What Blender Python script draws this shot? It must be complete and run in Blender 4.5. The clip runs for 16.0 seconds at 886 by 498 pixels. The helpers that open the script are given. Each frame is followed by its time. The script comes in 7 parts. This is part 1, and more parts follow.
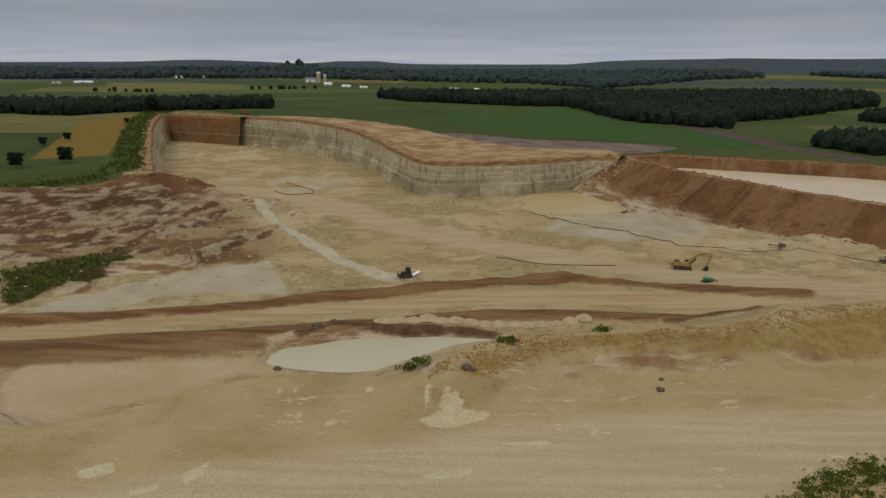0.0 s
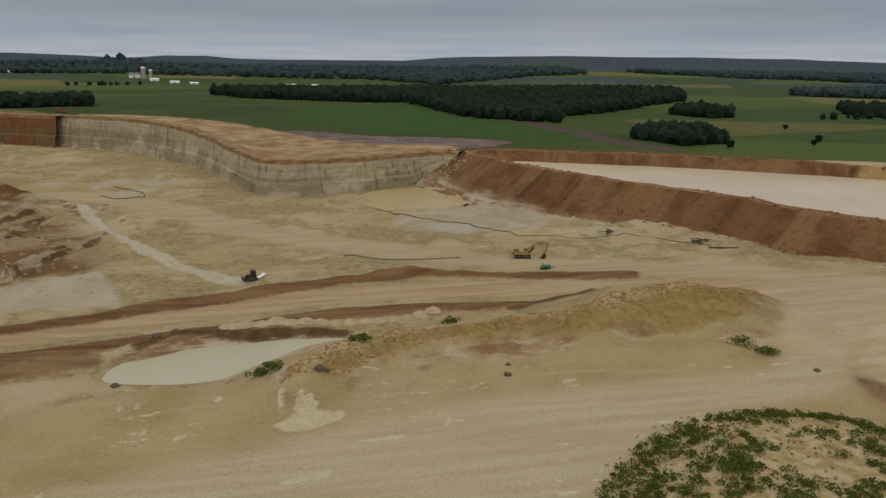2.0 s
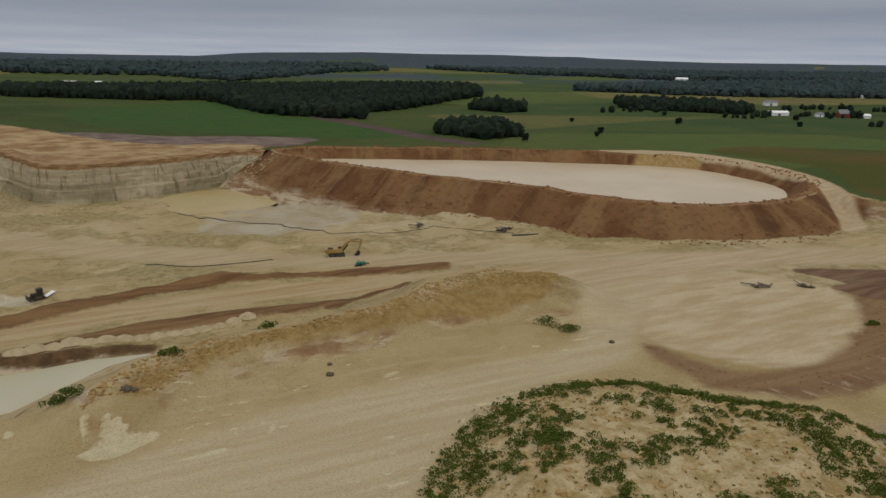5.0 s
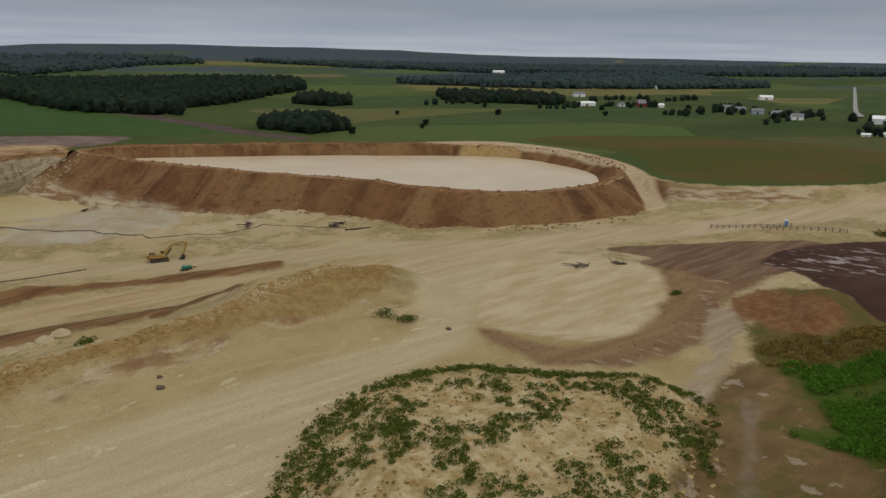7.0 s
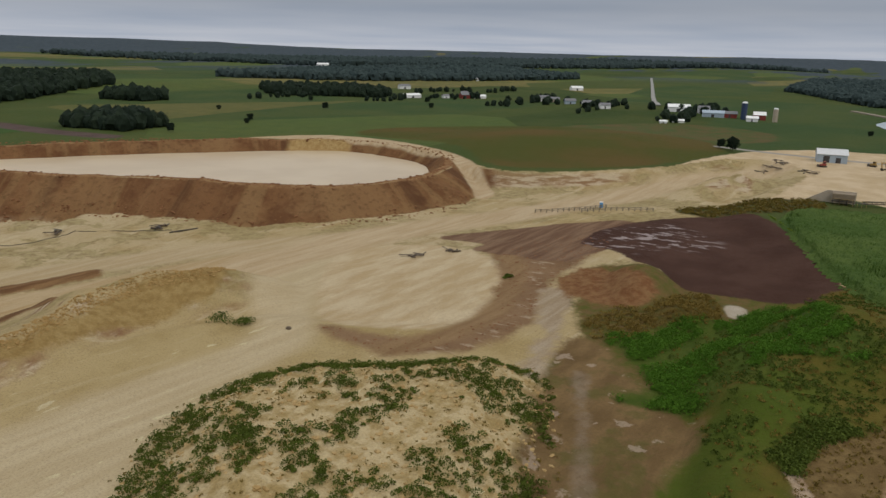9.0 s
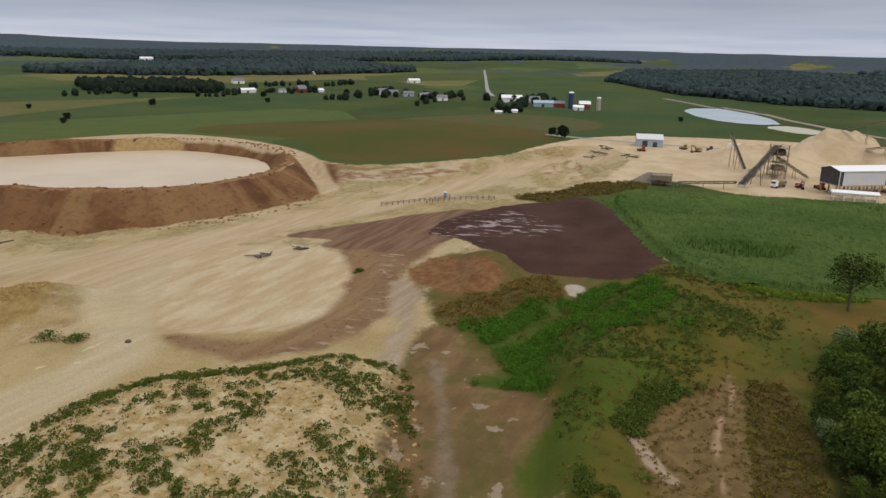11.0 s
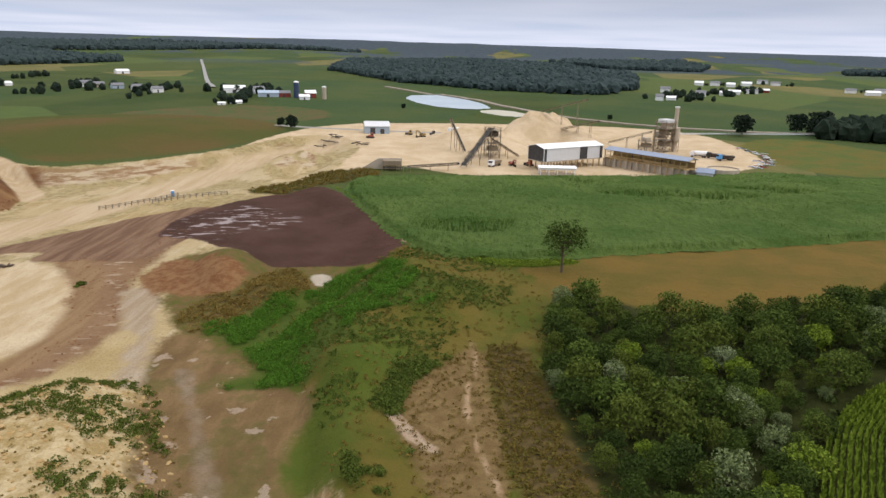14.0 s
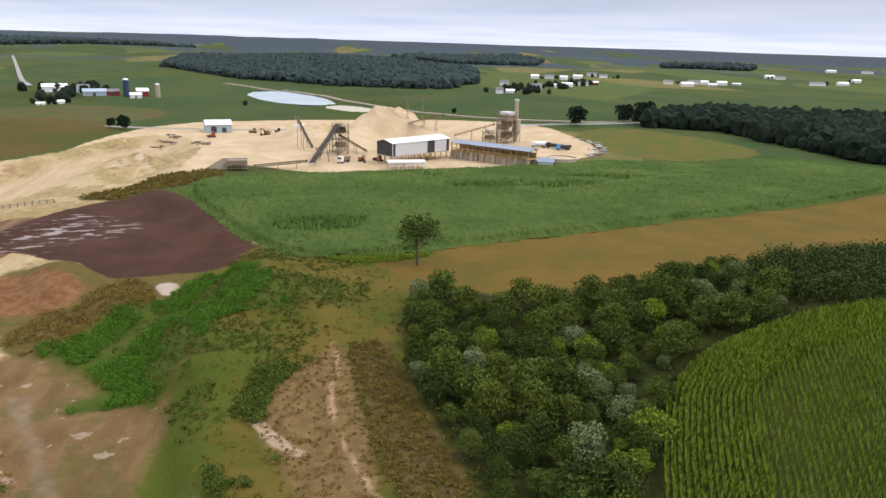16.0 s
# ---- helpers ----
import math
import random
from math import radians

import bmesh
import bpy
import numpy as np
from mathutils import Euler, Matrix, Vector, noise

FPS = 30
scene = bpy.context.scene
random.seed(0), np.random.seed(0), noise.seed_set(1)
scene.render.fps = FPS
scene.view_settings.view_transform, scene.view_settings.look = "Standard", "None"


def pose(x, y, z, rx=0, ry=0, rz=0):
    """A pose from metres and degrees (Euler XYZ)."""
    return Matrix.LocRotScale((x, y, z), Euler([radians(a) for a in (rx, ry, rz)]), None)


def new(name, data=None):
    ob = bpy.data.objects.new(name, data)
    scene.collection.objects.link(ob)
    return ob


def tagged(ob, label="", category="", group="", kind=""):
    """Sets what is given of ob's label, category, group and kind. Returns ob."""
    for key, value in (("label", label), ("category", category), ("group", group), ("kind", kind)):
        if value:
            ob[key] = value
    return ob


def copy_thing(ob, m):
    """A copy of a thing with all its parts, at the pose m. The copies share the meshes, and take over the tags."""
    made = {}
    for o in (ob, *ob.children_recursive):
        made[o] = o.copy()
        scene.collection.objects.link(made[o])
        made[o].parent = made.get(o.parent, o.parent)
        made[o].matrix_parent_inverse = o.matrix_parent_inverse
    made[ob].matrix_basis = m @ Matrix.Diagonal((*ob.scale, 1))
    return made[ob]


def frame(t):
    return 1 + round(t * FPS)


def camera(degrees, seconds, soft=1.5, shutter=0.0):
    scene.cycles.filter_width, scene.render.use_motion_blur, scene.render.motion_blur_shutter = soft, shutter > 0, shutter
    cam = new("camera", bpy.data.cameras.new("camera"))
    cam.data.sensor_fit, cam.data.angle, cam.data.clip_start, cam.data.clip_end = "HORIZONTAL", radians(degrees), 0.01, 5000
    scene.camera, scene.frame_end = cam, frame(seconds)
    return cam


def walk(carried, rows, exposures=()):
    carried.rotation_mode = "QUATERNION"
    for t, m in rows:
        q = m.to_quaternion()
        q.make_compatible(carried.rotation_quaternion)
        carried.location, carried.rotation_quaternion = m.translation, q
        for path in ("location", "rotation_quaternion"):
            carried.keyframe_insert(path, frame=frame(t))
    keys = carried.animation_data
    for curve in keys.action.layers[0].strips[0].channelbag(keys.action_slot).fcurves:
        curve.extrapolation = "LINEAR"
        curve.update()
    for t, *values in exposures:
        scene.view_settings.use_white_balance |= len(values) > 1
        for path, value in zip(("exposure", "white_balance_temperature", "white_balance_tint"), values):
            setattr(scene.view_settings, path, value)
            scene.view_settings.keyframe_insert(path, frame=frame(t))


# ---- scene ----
cam = camera(62.51, 16.0)
# seconds, x, y, z, yaw, pitch, roll
PATH = [
    (0.0, 0.18, 0.72, 49.96, -0.00, -14.25, 0.28),
    (0.5, 0.07, 0.53, 50.09, -2.77, -14.35, 0.41),
    (1.0, -0.03, 0.36, 50.21, -5.85, -14.37, 0.48),
    (1.5, -0.13, 0.21, 50.32, -9.14, -14.42, 0.62),
    (2.0, -0.22, 0.10, 50.42, -12.44, -14.46, 0.69),
    (2.5, -0.31, 0.01, 50.51, -15.62, -14.50, 0.73),
    (3.0, -0.40, -0.06, 50.59, -17.61, -14.52, 0.83),
    (3.5, -0.48, -0.10, 50.66, -19.66, -14.54, 0.88),
    (4.0, -0.56, -0.13, 50.72, -21.84, -14.52, 0.94),
    (6.5, -0.92, 0.03, 50.95, -37.73, -14.70, 1.20),
    (7.0, -0.98, 0.11, 50.98, -41.05, -14.78, 1.25),
    (7.5, -1.05, 0.20, 51.01, -44.67, -14.84, 1.29),
    (8.0, -1.11, 0.30, 51.03, -48.28, -14.91, 1.36),
    (10.5, -1.37, 0.92, 51.14, -63.29, -15.21, 1.37),
    (11.0, -1.42, 1.06, 51.16, -66.81, -15.27, 1.32),
    (11.5, -1.47, 1.20, 51.18, -70.34, -15.34, 1.38),
    (12.0, -1.52, 1.34, 51.21, -73.83, -15.41, 1.47),
    (12.5, -1.56, 1.48, 51.24, -77.36, -15.45, 1.50),
    (13.0, -1.60, 1.61, 51.27, -80.87, -15.50, 1.53),
    (13.5, -1.65, 1.75, 51.30, -84.40, -15.55, 1.57),
    (14.0, -1.69, 1.88, 51.35, -87.85, -15.58, 1.59),
    (14.5, -1.73, 2.00, 51.39, -90.95, -15.59, 1.65),
    (15.0, -1.77, 2.12, 51.45, -93.96, -15.61, 1.67),
    (15.5, -1.81, 2.23, 51.51, -96.93, -15.66, 1.65),
    (16.0, -1.85, 2.32, 51.57, -99.77, -15.65, 1.56),
]
# exposure of the clip's camera in stops, white balance in kelvin and tint
EXPOSURES = [(0.0, -0.45, 6450, 10), (4.0, -0.47, 6400, 10), (8.0, -0.36, 6430, 10), (11.0, 0.0, 6330, 13), (12.5, 0.22, 6290, 14), (14.0, 0.48, 6260, 15), (16.0, 0.68, 6250, 16)]
walk(cam, [(t, pose(x0, y0, z0, 0, 0, yaw) @ pose(0, 0, 0, 90 + pitch) @ pose(0, 0, 0, 0, 0, roll)) for t, x0, y0, z0, yaw, pitch, roll in PATH], EXPOSURES)

# ---- sky and sun: an overcast afternoon, brighter overhead than at the horizon ----
SUN_ELEVATION, SUN_AZIMUTH = 48.0, 200.0


def build_world():
    w = bpy.data.worlds.new("overcast_sky")
    scene.world = w
    w.use_nodes = True
    nt = w.node_tree
    nt.nodes.clear()
    N, K = nt.nodes.new, nt.links.new
    geo = N("ShaderNodeTexCoord")
    sep = N("ShaderNodeSeparateXYZ")
    K(geo.outputs["Generated"], sep.inputs[0])
    sky = N("ShaderNodeTexSky")
    sky.sky_type, sky.sun_disc = "NISHITA", False
    sky.sun_elevation, sky.sun_rotation = radians(SUN_ELEVATION), radians(SUN_AZIMUTH)
    sky.air_density, sky.dust_density = 1.5, 3.0
    # cloud sheet: direction projected onto a plane overhead, so the clouds flatten towards the horizon
    up = N("ShaderNodeMath"); up.operation = "MAXIMUM"; up.inputs[1].default_value = 0.0
    K(sep.outputs[2], up.inputs[0])
    den = N("ShaderNodeMath"); den.operation = "ADD"; den.inputs[1].default_value = 0.035
    K(up.outputs[0], den.inputs[0])
    div = N("ShaderNodeVectorMath"); div.operation = "DIVIDE"
    comb = N("ShaderNodeCombineXYZ")
    for i in range(3):
        K(den.outputs[0], comb.inputs[i])
    K(geo.outputs["Generated"], div.inputs[0]); K(comb.outputs[0], div.inputs[1])
    noi = N("ShaderNodeTexNoise"); noi.inputs["Scale"].default_value = 0.3
    noi.inputs["Detail"].default_value, noi.inputs["Roughness"].default_value = 3.0, 0.45
    K(div.outputs[0], noi.inputs["Vector"])
    ramp = N("ShaderNodeValToRGB")
    e = ramp.color_ramp.elements
    e[0].position, e[0].color = 0.28, (0.325, 0.372, 0.450, 1)
    e[1].position, e[1].color = 0.74, (0.425, 0.455, 0.510, 1)
    K(noi.outputs["Fac"], ramp.inputs[0])
    # bright strip low over the horizon, then darker cloud, then the bright zenith
    lum = N("ShaderNodeValToRGB")
    f = lum.color_ramp.elements
    f[0].position, f[0].color = 0.0, (1.62, 1.56, 1.5, 1)
    f[1].position, f[1].color = 1.0, (3.75, 3.45, 3.0, 1)
    for p, c in ((0.022, (1.4, 1.38, 1.36, 1)), (0.06, (1.0, 1.01, 1.02, 1)), (0.3, (1.85, 1.72, 1.55, 1))):
        q = f.new(p); q.color = c
    K(up.outputs[0], lum.inputs[0])
    mul = N("ShaderNodeMix"); mul.data_type, mul.blend_type = "RGBA", "MULTIPLY"
    mul.inputs["Factor"].default_value = 1.0
    K(ramp.outputs[0], mul.inputs[6]); K(lum.outputs[0], mul.inputs[7])
    b1, b2, add = N("ShaderNodeBackground"), N("ShaderNodeBackground"), N("ShaderNodeAddShader")
    K(sky.outputs[0], b1.inputs[0]); b1.inputs[1].default_value = 0.006
    K(mul.outputs[2], b2.inputs[0]); b2.inputs[1].default_value = 0.9
    K(b1.outputs[0], add.inputs[0]); K(b2.outputs[0], add.inputs[1])
    out = N("ShaderNodeOutputWorld")
    K(add.outputs[0], out.inputs[0])


build_world()
sun_data = bpy.data.lights.new("sun", "SUN")
sun_data.energy, sun_data.angle, sun_data.color = 0.9, radians(14), (1.0, 0.95, 0.87)
sun = new("sun", sun_data)
sun.matrix_world = pose(0, 0, 200, 90 - SUN_ELEVATION, 0, 180 - SUN_AZIMUTH)

# ---- materials ----


class Nodes:
    """A short hand for node trees of one material."""

    def __init__(self, name):
        self.mat = bpy.data.materials.new(name)
        self.mat.use_nodes = True
        self.nt = self.mat.node_tree
        self.bsdf = self.nt.nodes["Principled BSDF"]
        self.pos = self.node("ShaderNodeNewGeometry").outputs["Position"]

    def node(self, kind):
        return self.nt.nodes.new(kind)

    def put(self, socket, value):
        if hasattr(value, "is_linked"):
            self.nt.links.new(value, socket)
        else:
            socket.default_value = value

    def math(self, op, a, b=0.0, clamp=False):
        n = self.node("ShaderNodeMath")
        n.operation, n.use_clamp = op, clamp
        self.put(n.inputs[0], a); self.put(n.inputs[1], b)
        return n.outputs[0]

    def attr(self, name):
        n = self.node("ShaderNodeAttribute")
        n.attribute_name = name
        return n.outputs["Fac"]

    def noise(self, scale, detail=4.0, rough=0.55, stretch=None, turn=0.0, vec=None):
        n = self.node("ShaderNodeTexNoise")
        n.inputs["Scale"].default_value, n.inputs["Detail"].default_value, n.inputs["Roughness"].default_value = scale, detail, rough
        v = vec if vec is not None else self.pos
        if stretch:
            m = self.node("ShaderNodeMapping")
            m.inputs["Scale"].default_value = stretch
            m.inputs["Rotation"].default_value = (0, 0, radians(turn))
            self.put(m.inputs["Vector"], v)
            v = m.outputs[0]
        self.put(n.inputs["Vector"], v)
        return n.outputs["Fac"]

    def noise_1d(self, w, scale, detail=4.0, rough=0.55):
        n = self.node("ShaderNodeTexNoise")
        n.noise_dimensions = "1D"
        n.inputs["Scale"].default_value, n.inputs["Detail"].default_value, n.inputs["Roughness"].default_value = scale, detail, rough
        self.put(n.inputs["W"], w)
        return n.outputs["Fac"]

    def step(self, value, lo, hi, a=0.0, b=1.0):
        n = self.node("ShaderNodeMapRange")
        n.interpolation_type = "SMOOTHSTEP"
        self.put(n.inputs["Value"], value)
        for k, v in (("From Min", lo), ("From Max", hi), ("To Min", a), ("To Max", b)):
            n.inputs[k].default_value = v
        return n.outputs["Result"]

    def mix(self, f, a, b):
        n = self.node("ShaderNodeMix")
        n.data_type = "RGBA"
        self.put(n.inputs["Factor"], f)
        for s, v in ((n.inputs[6], a), (n.inputs[7], b)):
            self.put(s, (*v, 1) if isinstance(v, tuple) and len(v) == 3 else v)
        return n.outputs[2]

    def vary(self, f, a, b, lo=0.35, hi=0.65):
        return self.mix(self.step(f, lo, hi), a, b)

    def bump(self, height, strength=0.5, distance=0.1):
        n = self.node("ShaderNodeBump")
        n.inputs["Strength"].default_value, n.inputs["Distance"].default_value = strength, distance
        self.put(n.inputs["Height"], height)
        self.put(self.bsdf.inputs["Normal"], n.outputs[0])

    def finish(self, colour, rough=0.9, metal=0.0, spec=0.25):
        self.put(self.bsdf.inputs["Base Color"], (*colour, 1) if isinstance(colour, tuple) and len(colour) == 3 else colour)
        self.put(self.bsdf.inputs["Roughness"], rough)
        self.put(self.bsdf.inputs["Metallic"], metal)
        self.put(self.bsdf.inputs["Specular IOR Level"], spec)
        return self.mat

# ---- the land: plan in metres, x east of the first view, y along it, field level at z = 0 ----


def value_noise(x, y, seed=0):
    xi, yi = np.floor(x), np.floor(y)
    fx, fy = x - xi, y - yi
    fx, fy = fx * fx * (3 - 2 * fx), fy * fy * (3 - 2 * fy)

    def cell(a, b):
        n = np.sin(a * 127.1 + b * 311.7 + seed * 74.7) * 43758.5453
        return n - np.floor(n)
    a, b, c, d = cell(xi, yi), cell(xi + 1, yi), cell(xi, yi + 1), cell(xi + 1, yi + 1)
    return (a + (b - a) * fx) * (1 - fy) + (c + (d - c) * fx) * fy


def fbm(x, y, scale, octaves=4, seed=0):
    total, amp, norm = 0.0, 1.0, 0.0
    for i in range(octaves):
        total = total + amp * value_noise(x / scale + 17.3 * i, y / scale - 9.1 * i, seed + i)
        norm += amp
        amp, scale = amp * 0.5, scale * 0.5
    return total / norm * 2 - 1


def ease(v, lo, hi):
    k = np.clip((v - lo) / (hi - lo), 0, 1)
    return k * k * (3 - 2 * k)


def rounded(points, closed=True, times=2):
    """A polygon with its corners cut twice, so that outlines in the land have no hard corners."""
    p = np.array(points, float)
    for _ in range(times):
        q = np.roll(p, -1, 0) if closed else p[1:]
        a = p if closed else p[:-1]
        cut = np.stack([0.75 * a + 0.25 * q, 0.25 * a + 0.75 * q], 1).reshape(-1, 2)
        p = cut if closed else np.vstack([p[:1], cut, p[-1:]])
    return p


def line_distance(points, x, y, closed=False):
    p = np.array(points, float)
    q = np.roll(p, -1, 0) if closed else p[1:]
    best = np.full(np.shape(x), 1e9)
    for (ax, ay), (bx, by) in zip(p, q):
        dx, dy = bx - ax, by - ay
        k = np.clip(((x - ax) * dx + (y - ay) * dy) / (dx * dx + dy * dy + 1e-9), 0, 1)
        best = np.minimum(best, (x - ax - k * dx) ** 2 + (y - ay - k * dy) ** 2)
    return np.sqrt(best)


def inside_distance(points, x, y):
    """Signed distance to a closed outline, positive inside."""
    p = np.array(points, float)
    q = np.roll(p, -1, 0)
    odd = np.zeros(np.shape(x), bool)
    for (ax, ay), (bx, by) in zip(p, q):
        if ay != by:
            odd ^= ((ay > y) != (by > y)) & (x < (bx - ax) * (y - ay) / (by - ay) + ax)
    d = line_distance(p, x, y, True)
    return np.where(odd, d, -d)


def along(points, x, y):
    """How far along a closed outline the nearest place of it lies."""
    p = np.array(points, float)
    q = np.roll(p, -1, 0)
    best, where, start = np.full(np.shape(x), 1e9), np.zeros(np.shape(x)), 0.0
    for (ax, ay), (bx, by) in zip(p, q):
        dx, dy = bx - ax, by - ay
        n = math.hypot(dx, dy) + 1e-9
        k = np.clip(((x - ax) * dx + (y - ay) * dy) / (n * n), 0, 1)
        d = (x - ax - k * dx) ** 2 + (y - ay - k * dy) ** 2
        where = np.where(d < best, start + k * n, where)
        best = np.minimum(best, d)
        start += n
    return where


# the quarry's outer rim, the near bench, the knoll, the dike of the settling pond, the long sand ridge
QUARRY = rounded([(-360, 60), (-250, 215), (-180, 294), (-134, 336), (-176, 440), (-224, 570), (-262, 692), (-185, 652), (-100, 592),
                  (-48, 497), (-20, 420), (-9, 382), (32, 388), (64, 404), (90, 418), (104, 404), (125, 360), (190, 300), (260, 230),
                  (290, 192), (284, 172), (300, 150), (345, 122), (420, 100), (400, 60), (290, 60), (262, 62), (222, 36), (184, 12), (150, 18), (100, 20), (60, 10), (0, -60), (-200, -60)], times=1)
BENCH = rounded([(-330, 70), (-110, 110), (-76, 113), (-64, 105), (-53, 108), (-44, 117), (-30, 125), (-14, 123), (2, 127), (10, 130), (40, 132), (85, 128),
                 (100, 118), (108, 96), (130, 70), (120, 10), (0, -80), (-330, -80)], times=1)
KNOLL = rounded([(34, 62), (36, 74), (46, 84), (56, 91.5), (68, 94.5), (81, 92), (89, 86), (97, 76), (107, 66), (106, 54), (90, 46), (72, 38), (58, 35), (42, 46)])
DIKE = rounded([(101, 405), (108, 373), (121, 331), (137, 294), (160, 268), (169, 247), (184, 208), (200, 192), (236, 181), (280, 197), (306, 222),
                (318, 265), (307, 309), (232, 361), (174, 388), (121, 411)])
PIT_ROAD = rounded([(-110, 400), (-57, 364), (-18, 290), (20, 254), (69, 210), (109, 196), (149, 178), (168, 162)], closed=False)
HAUL_ROAD = rounded([(-160, 138), (-100, 157), (-78, 165), (-55, 176), (-27, 184), (3, 189), (34, 191), (63, 184), (100, 176), (140, 166)], closed=False)
RIDGE = rounded([(2, 116), (14, 128), (30, 133), (50, 133), (74, 147), (92, 149), (104, 140)], closed=False)
POND_NEAR = rounded([(-39.5, 146.0), (-35.7, 156.7), (-29.2, 160.3), (-10.9, 162.4), (2.4, 165.2), (14.0, 166.1), (14.3, 161.6), (6.1, 152.9), (1.0, 148.1), (-5.0, 145.5), (-19.0, 141.8), (-29.9, 143.2)])
POND_PIT = rounded([(37, 362), (56, 384), (88, 380), (92, 356), (84, 344), (72, 334), (72, 310), (52, 312), (40, 328)])

BASIN = rounded([(735, 76), (775, 31), (626, -15), (600, 6), (628, 42)], times=1)
BASIN_SMALL = rounded([(590, 2), (545, -24), (560, -44), (606, -22)], times=1)

# levels of the quarry floor at a few named spots
FLOOR_SPOTS = [
    (-40, 70, -11), (30, 70, -10), (-120, 70, -11), (-10, 150, -12.8), (-70, 158, -9.5), (20, 183, -9.5), (75, 186, -9.5), (-130, 165, -10),
    (80, 226, -13), (0, 218, -14), (-60, 208, -14), (150, 225, -11), (112, 195, -10.5), (140, 115, -6), (120, 158, -8), (190, 160, -9),
    (240, 158, -8.5), (300, 160, -7), (350, 130, -4), (180, 60, -3), (235, 75, -3), (0, 300, -16), (85, 340, -17.5), (60, 275, -15),
    (-60, 290, -16), (-105, 235, -12), (-70, 420, -18), (-150, 560, -19.5), (20, 370, -18)]
# x, y, radius along, radius across, turn, height
MOUNDS = [
    (168, 60, 22, 9, 20, 4.2), (150, 44, 10, 8, 0, 4.0), (146, 12, 24, 12, 30, 4.2), (122, 22, 20, 11, 20, 3.0), (134, 30, 12, 8, 0, 2.5),
    (108, 20, 12, 6, 60, 1.6), (160, 12, 13, 8, 10, 2.2), (136, 18, 12, 6, 40, 2.0), (116, 30, 9, 5, 30, 1.4), (330, 84, 34, 14, -25, 7.0), (402, 2, 34, 30, 0, 9.0), (432, -32, 22, 22, 0, 15.0), (452, -48, 20, 18, 0, 12.0),
    (420, -58, 26, 15, 20, 8.0), (352, -6, 18, 9, -30, 3.6), (120, -10, 10, 7, 0, 1.5)]
# far wooded hills: x, y, radius along, radius across, turn, height
HILLS = [
    (1500, -60, 520, 210, 12, 15), (1750, -900, 520, 200, -60, 12), (2600, 700, 700, 300, 40, 8), (-600, 2300, 420, 150, 0, 14), (-480, 2500, 70, 60, 0, 30),
    (900, 2500, 700, 160, 12, 12), (520, 900, 420, 120, -10, 8), (700, 250, 160, 110, 40, 5), (400, 200, 90, 60, -40, 6)]
# the wooded ridges on the horizon: bearing in degrees east of the first view, crest level in metres
SKYLINE = [(-180, 55), (-40, 48), (-30, 47), (-22, 52), (-18, 66), (-14, 58), (-11, 46), (-8, 60), (-5, 60), (-3, 48), (4, 46), (9, 47), (12, 66), (14, 74), (21, 84), (30, 84),
           (37, 80), (42, 66), (46, 60), (56, 64), (68, 62), (80, 68), (99, 60), (112, 56), (130, 46), (180, 55)]


# low banks of pushed-up soil: outline, height, half width
BERMS = [
    ([(-150, 152), (-103, 166), (-60, 179), (-30, 193), (-5, 198), (28, 208), (66, 197), (96, 190)], 1.3, 4.0),
    ([(-140, 128), (-100, 147), (-60, 156), (-25, 168), (15, 175), (45, 172), (75, 165)], 1.1, 3.5),
    ([(-33, 160), (-22, 166), (-11, 164), (0, 165), (12, 163)], 1.4, 2.5),
    ([(-96, 350), (-84, 318), (-66, 282), (-54, 258)], 1.0, 4.0),
    ([(-86, 330), (-68, 290), (-44, 262), (-28, 240), (-10, 216)], 0.9, 5.0),
    ([(-20, 300), (-4, 276), (20, 262), (52, 246)], 1.3, 7.0),
    ([(110, 96), (134, 84), (160, 94), (182, 112)], -0.5, 3.0),
    ([(52, 300), (40, 320), (36, 345), (38, 372)], 0.8, 3.0)]


# rock ledges on the west side, uphill to the left of each line: line, rise, depth
LEDGES = [
    ([(-176, 280), (-155, 289), (-143, 296), (-129, 314), (-121, 326), (-108, 332)], 4.5, 12.0),
    ([(-158, 252), (-132, 250), (-121, 280), (-115, 308), (-104, 326)], 3.2, 9.0),
    ([(-98, 214), (-84, 213), (-79, 219), (-79, 244), (-76, 256)], 3.8, 10.0),
    ([(-150, 232), (-126, 236), (-110, 262), (-101, 294)], 2.2, 7.0)]


def oval(x, y, cx, cy, rx, ry, turn):
    c, s = math.cos(radians(turn)), math.sin(radians(turn))
    u, v = ((x - cx) * c + (y - cy) * s) / rx, (-(x - cx) * s + (y - cy) * c) / ry
    return u * u + v * v


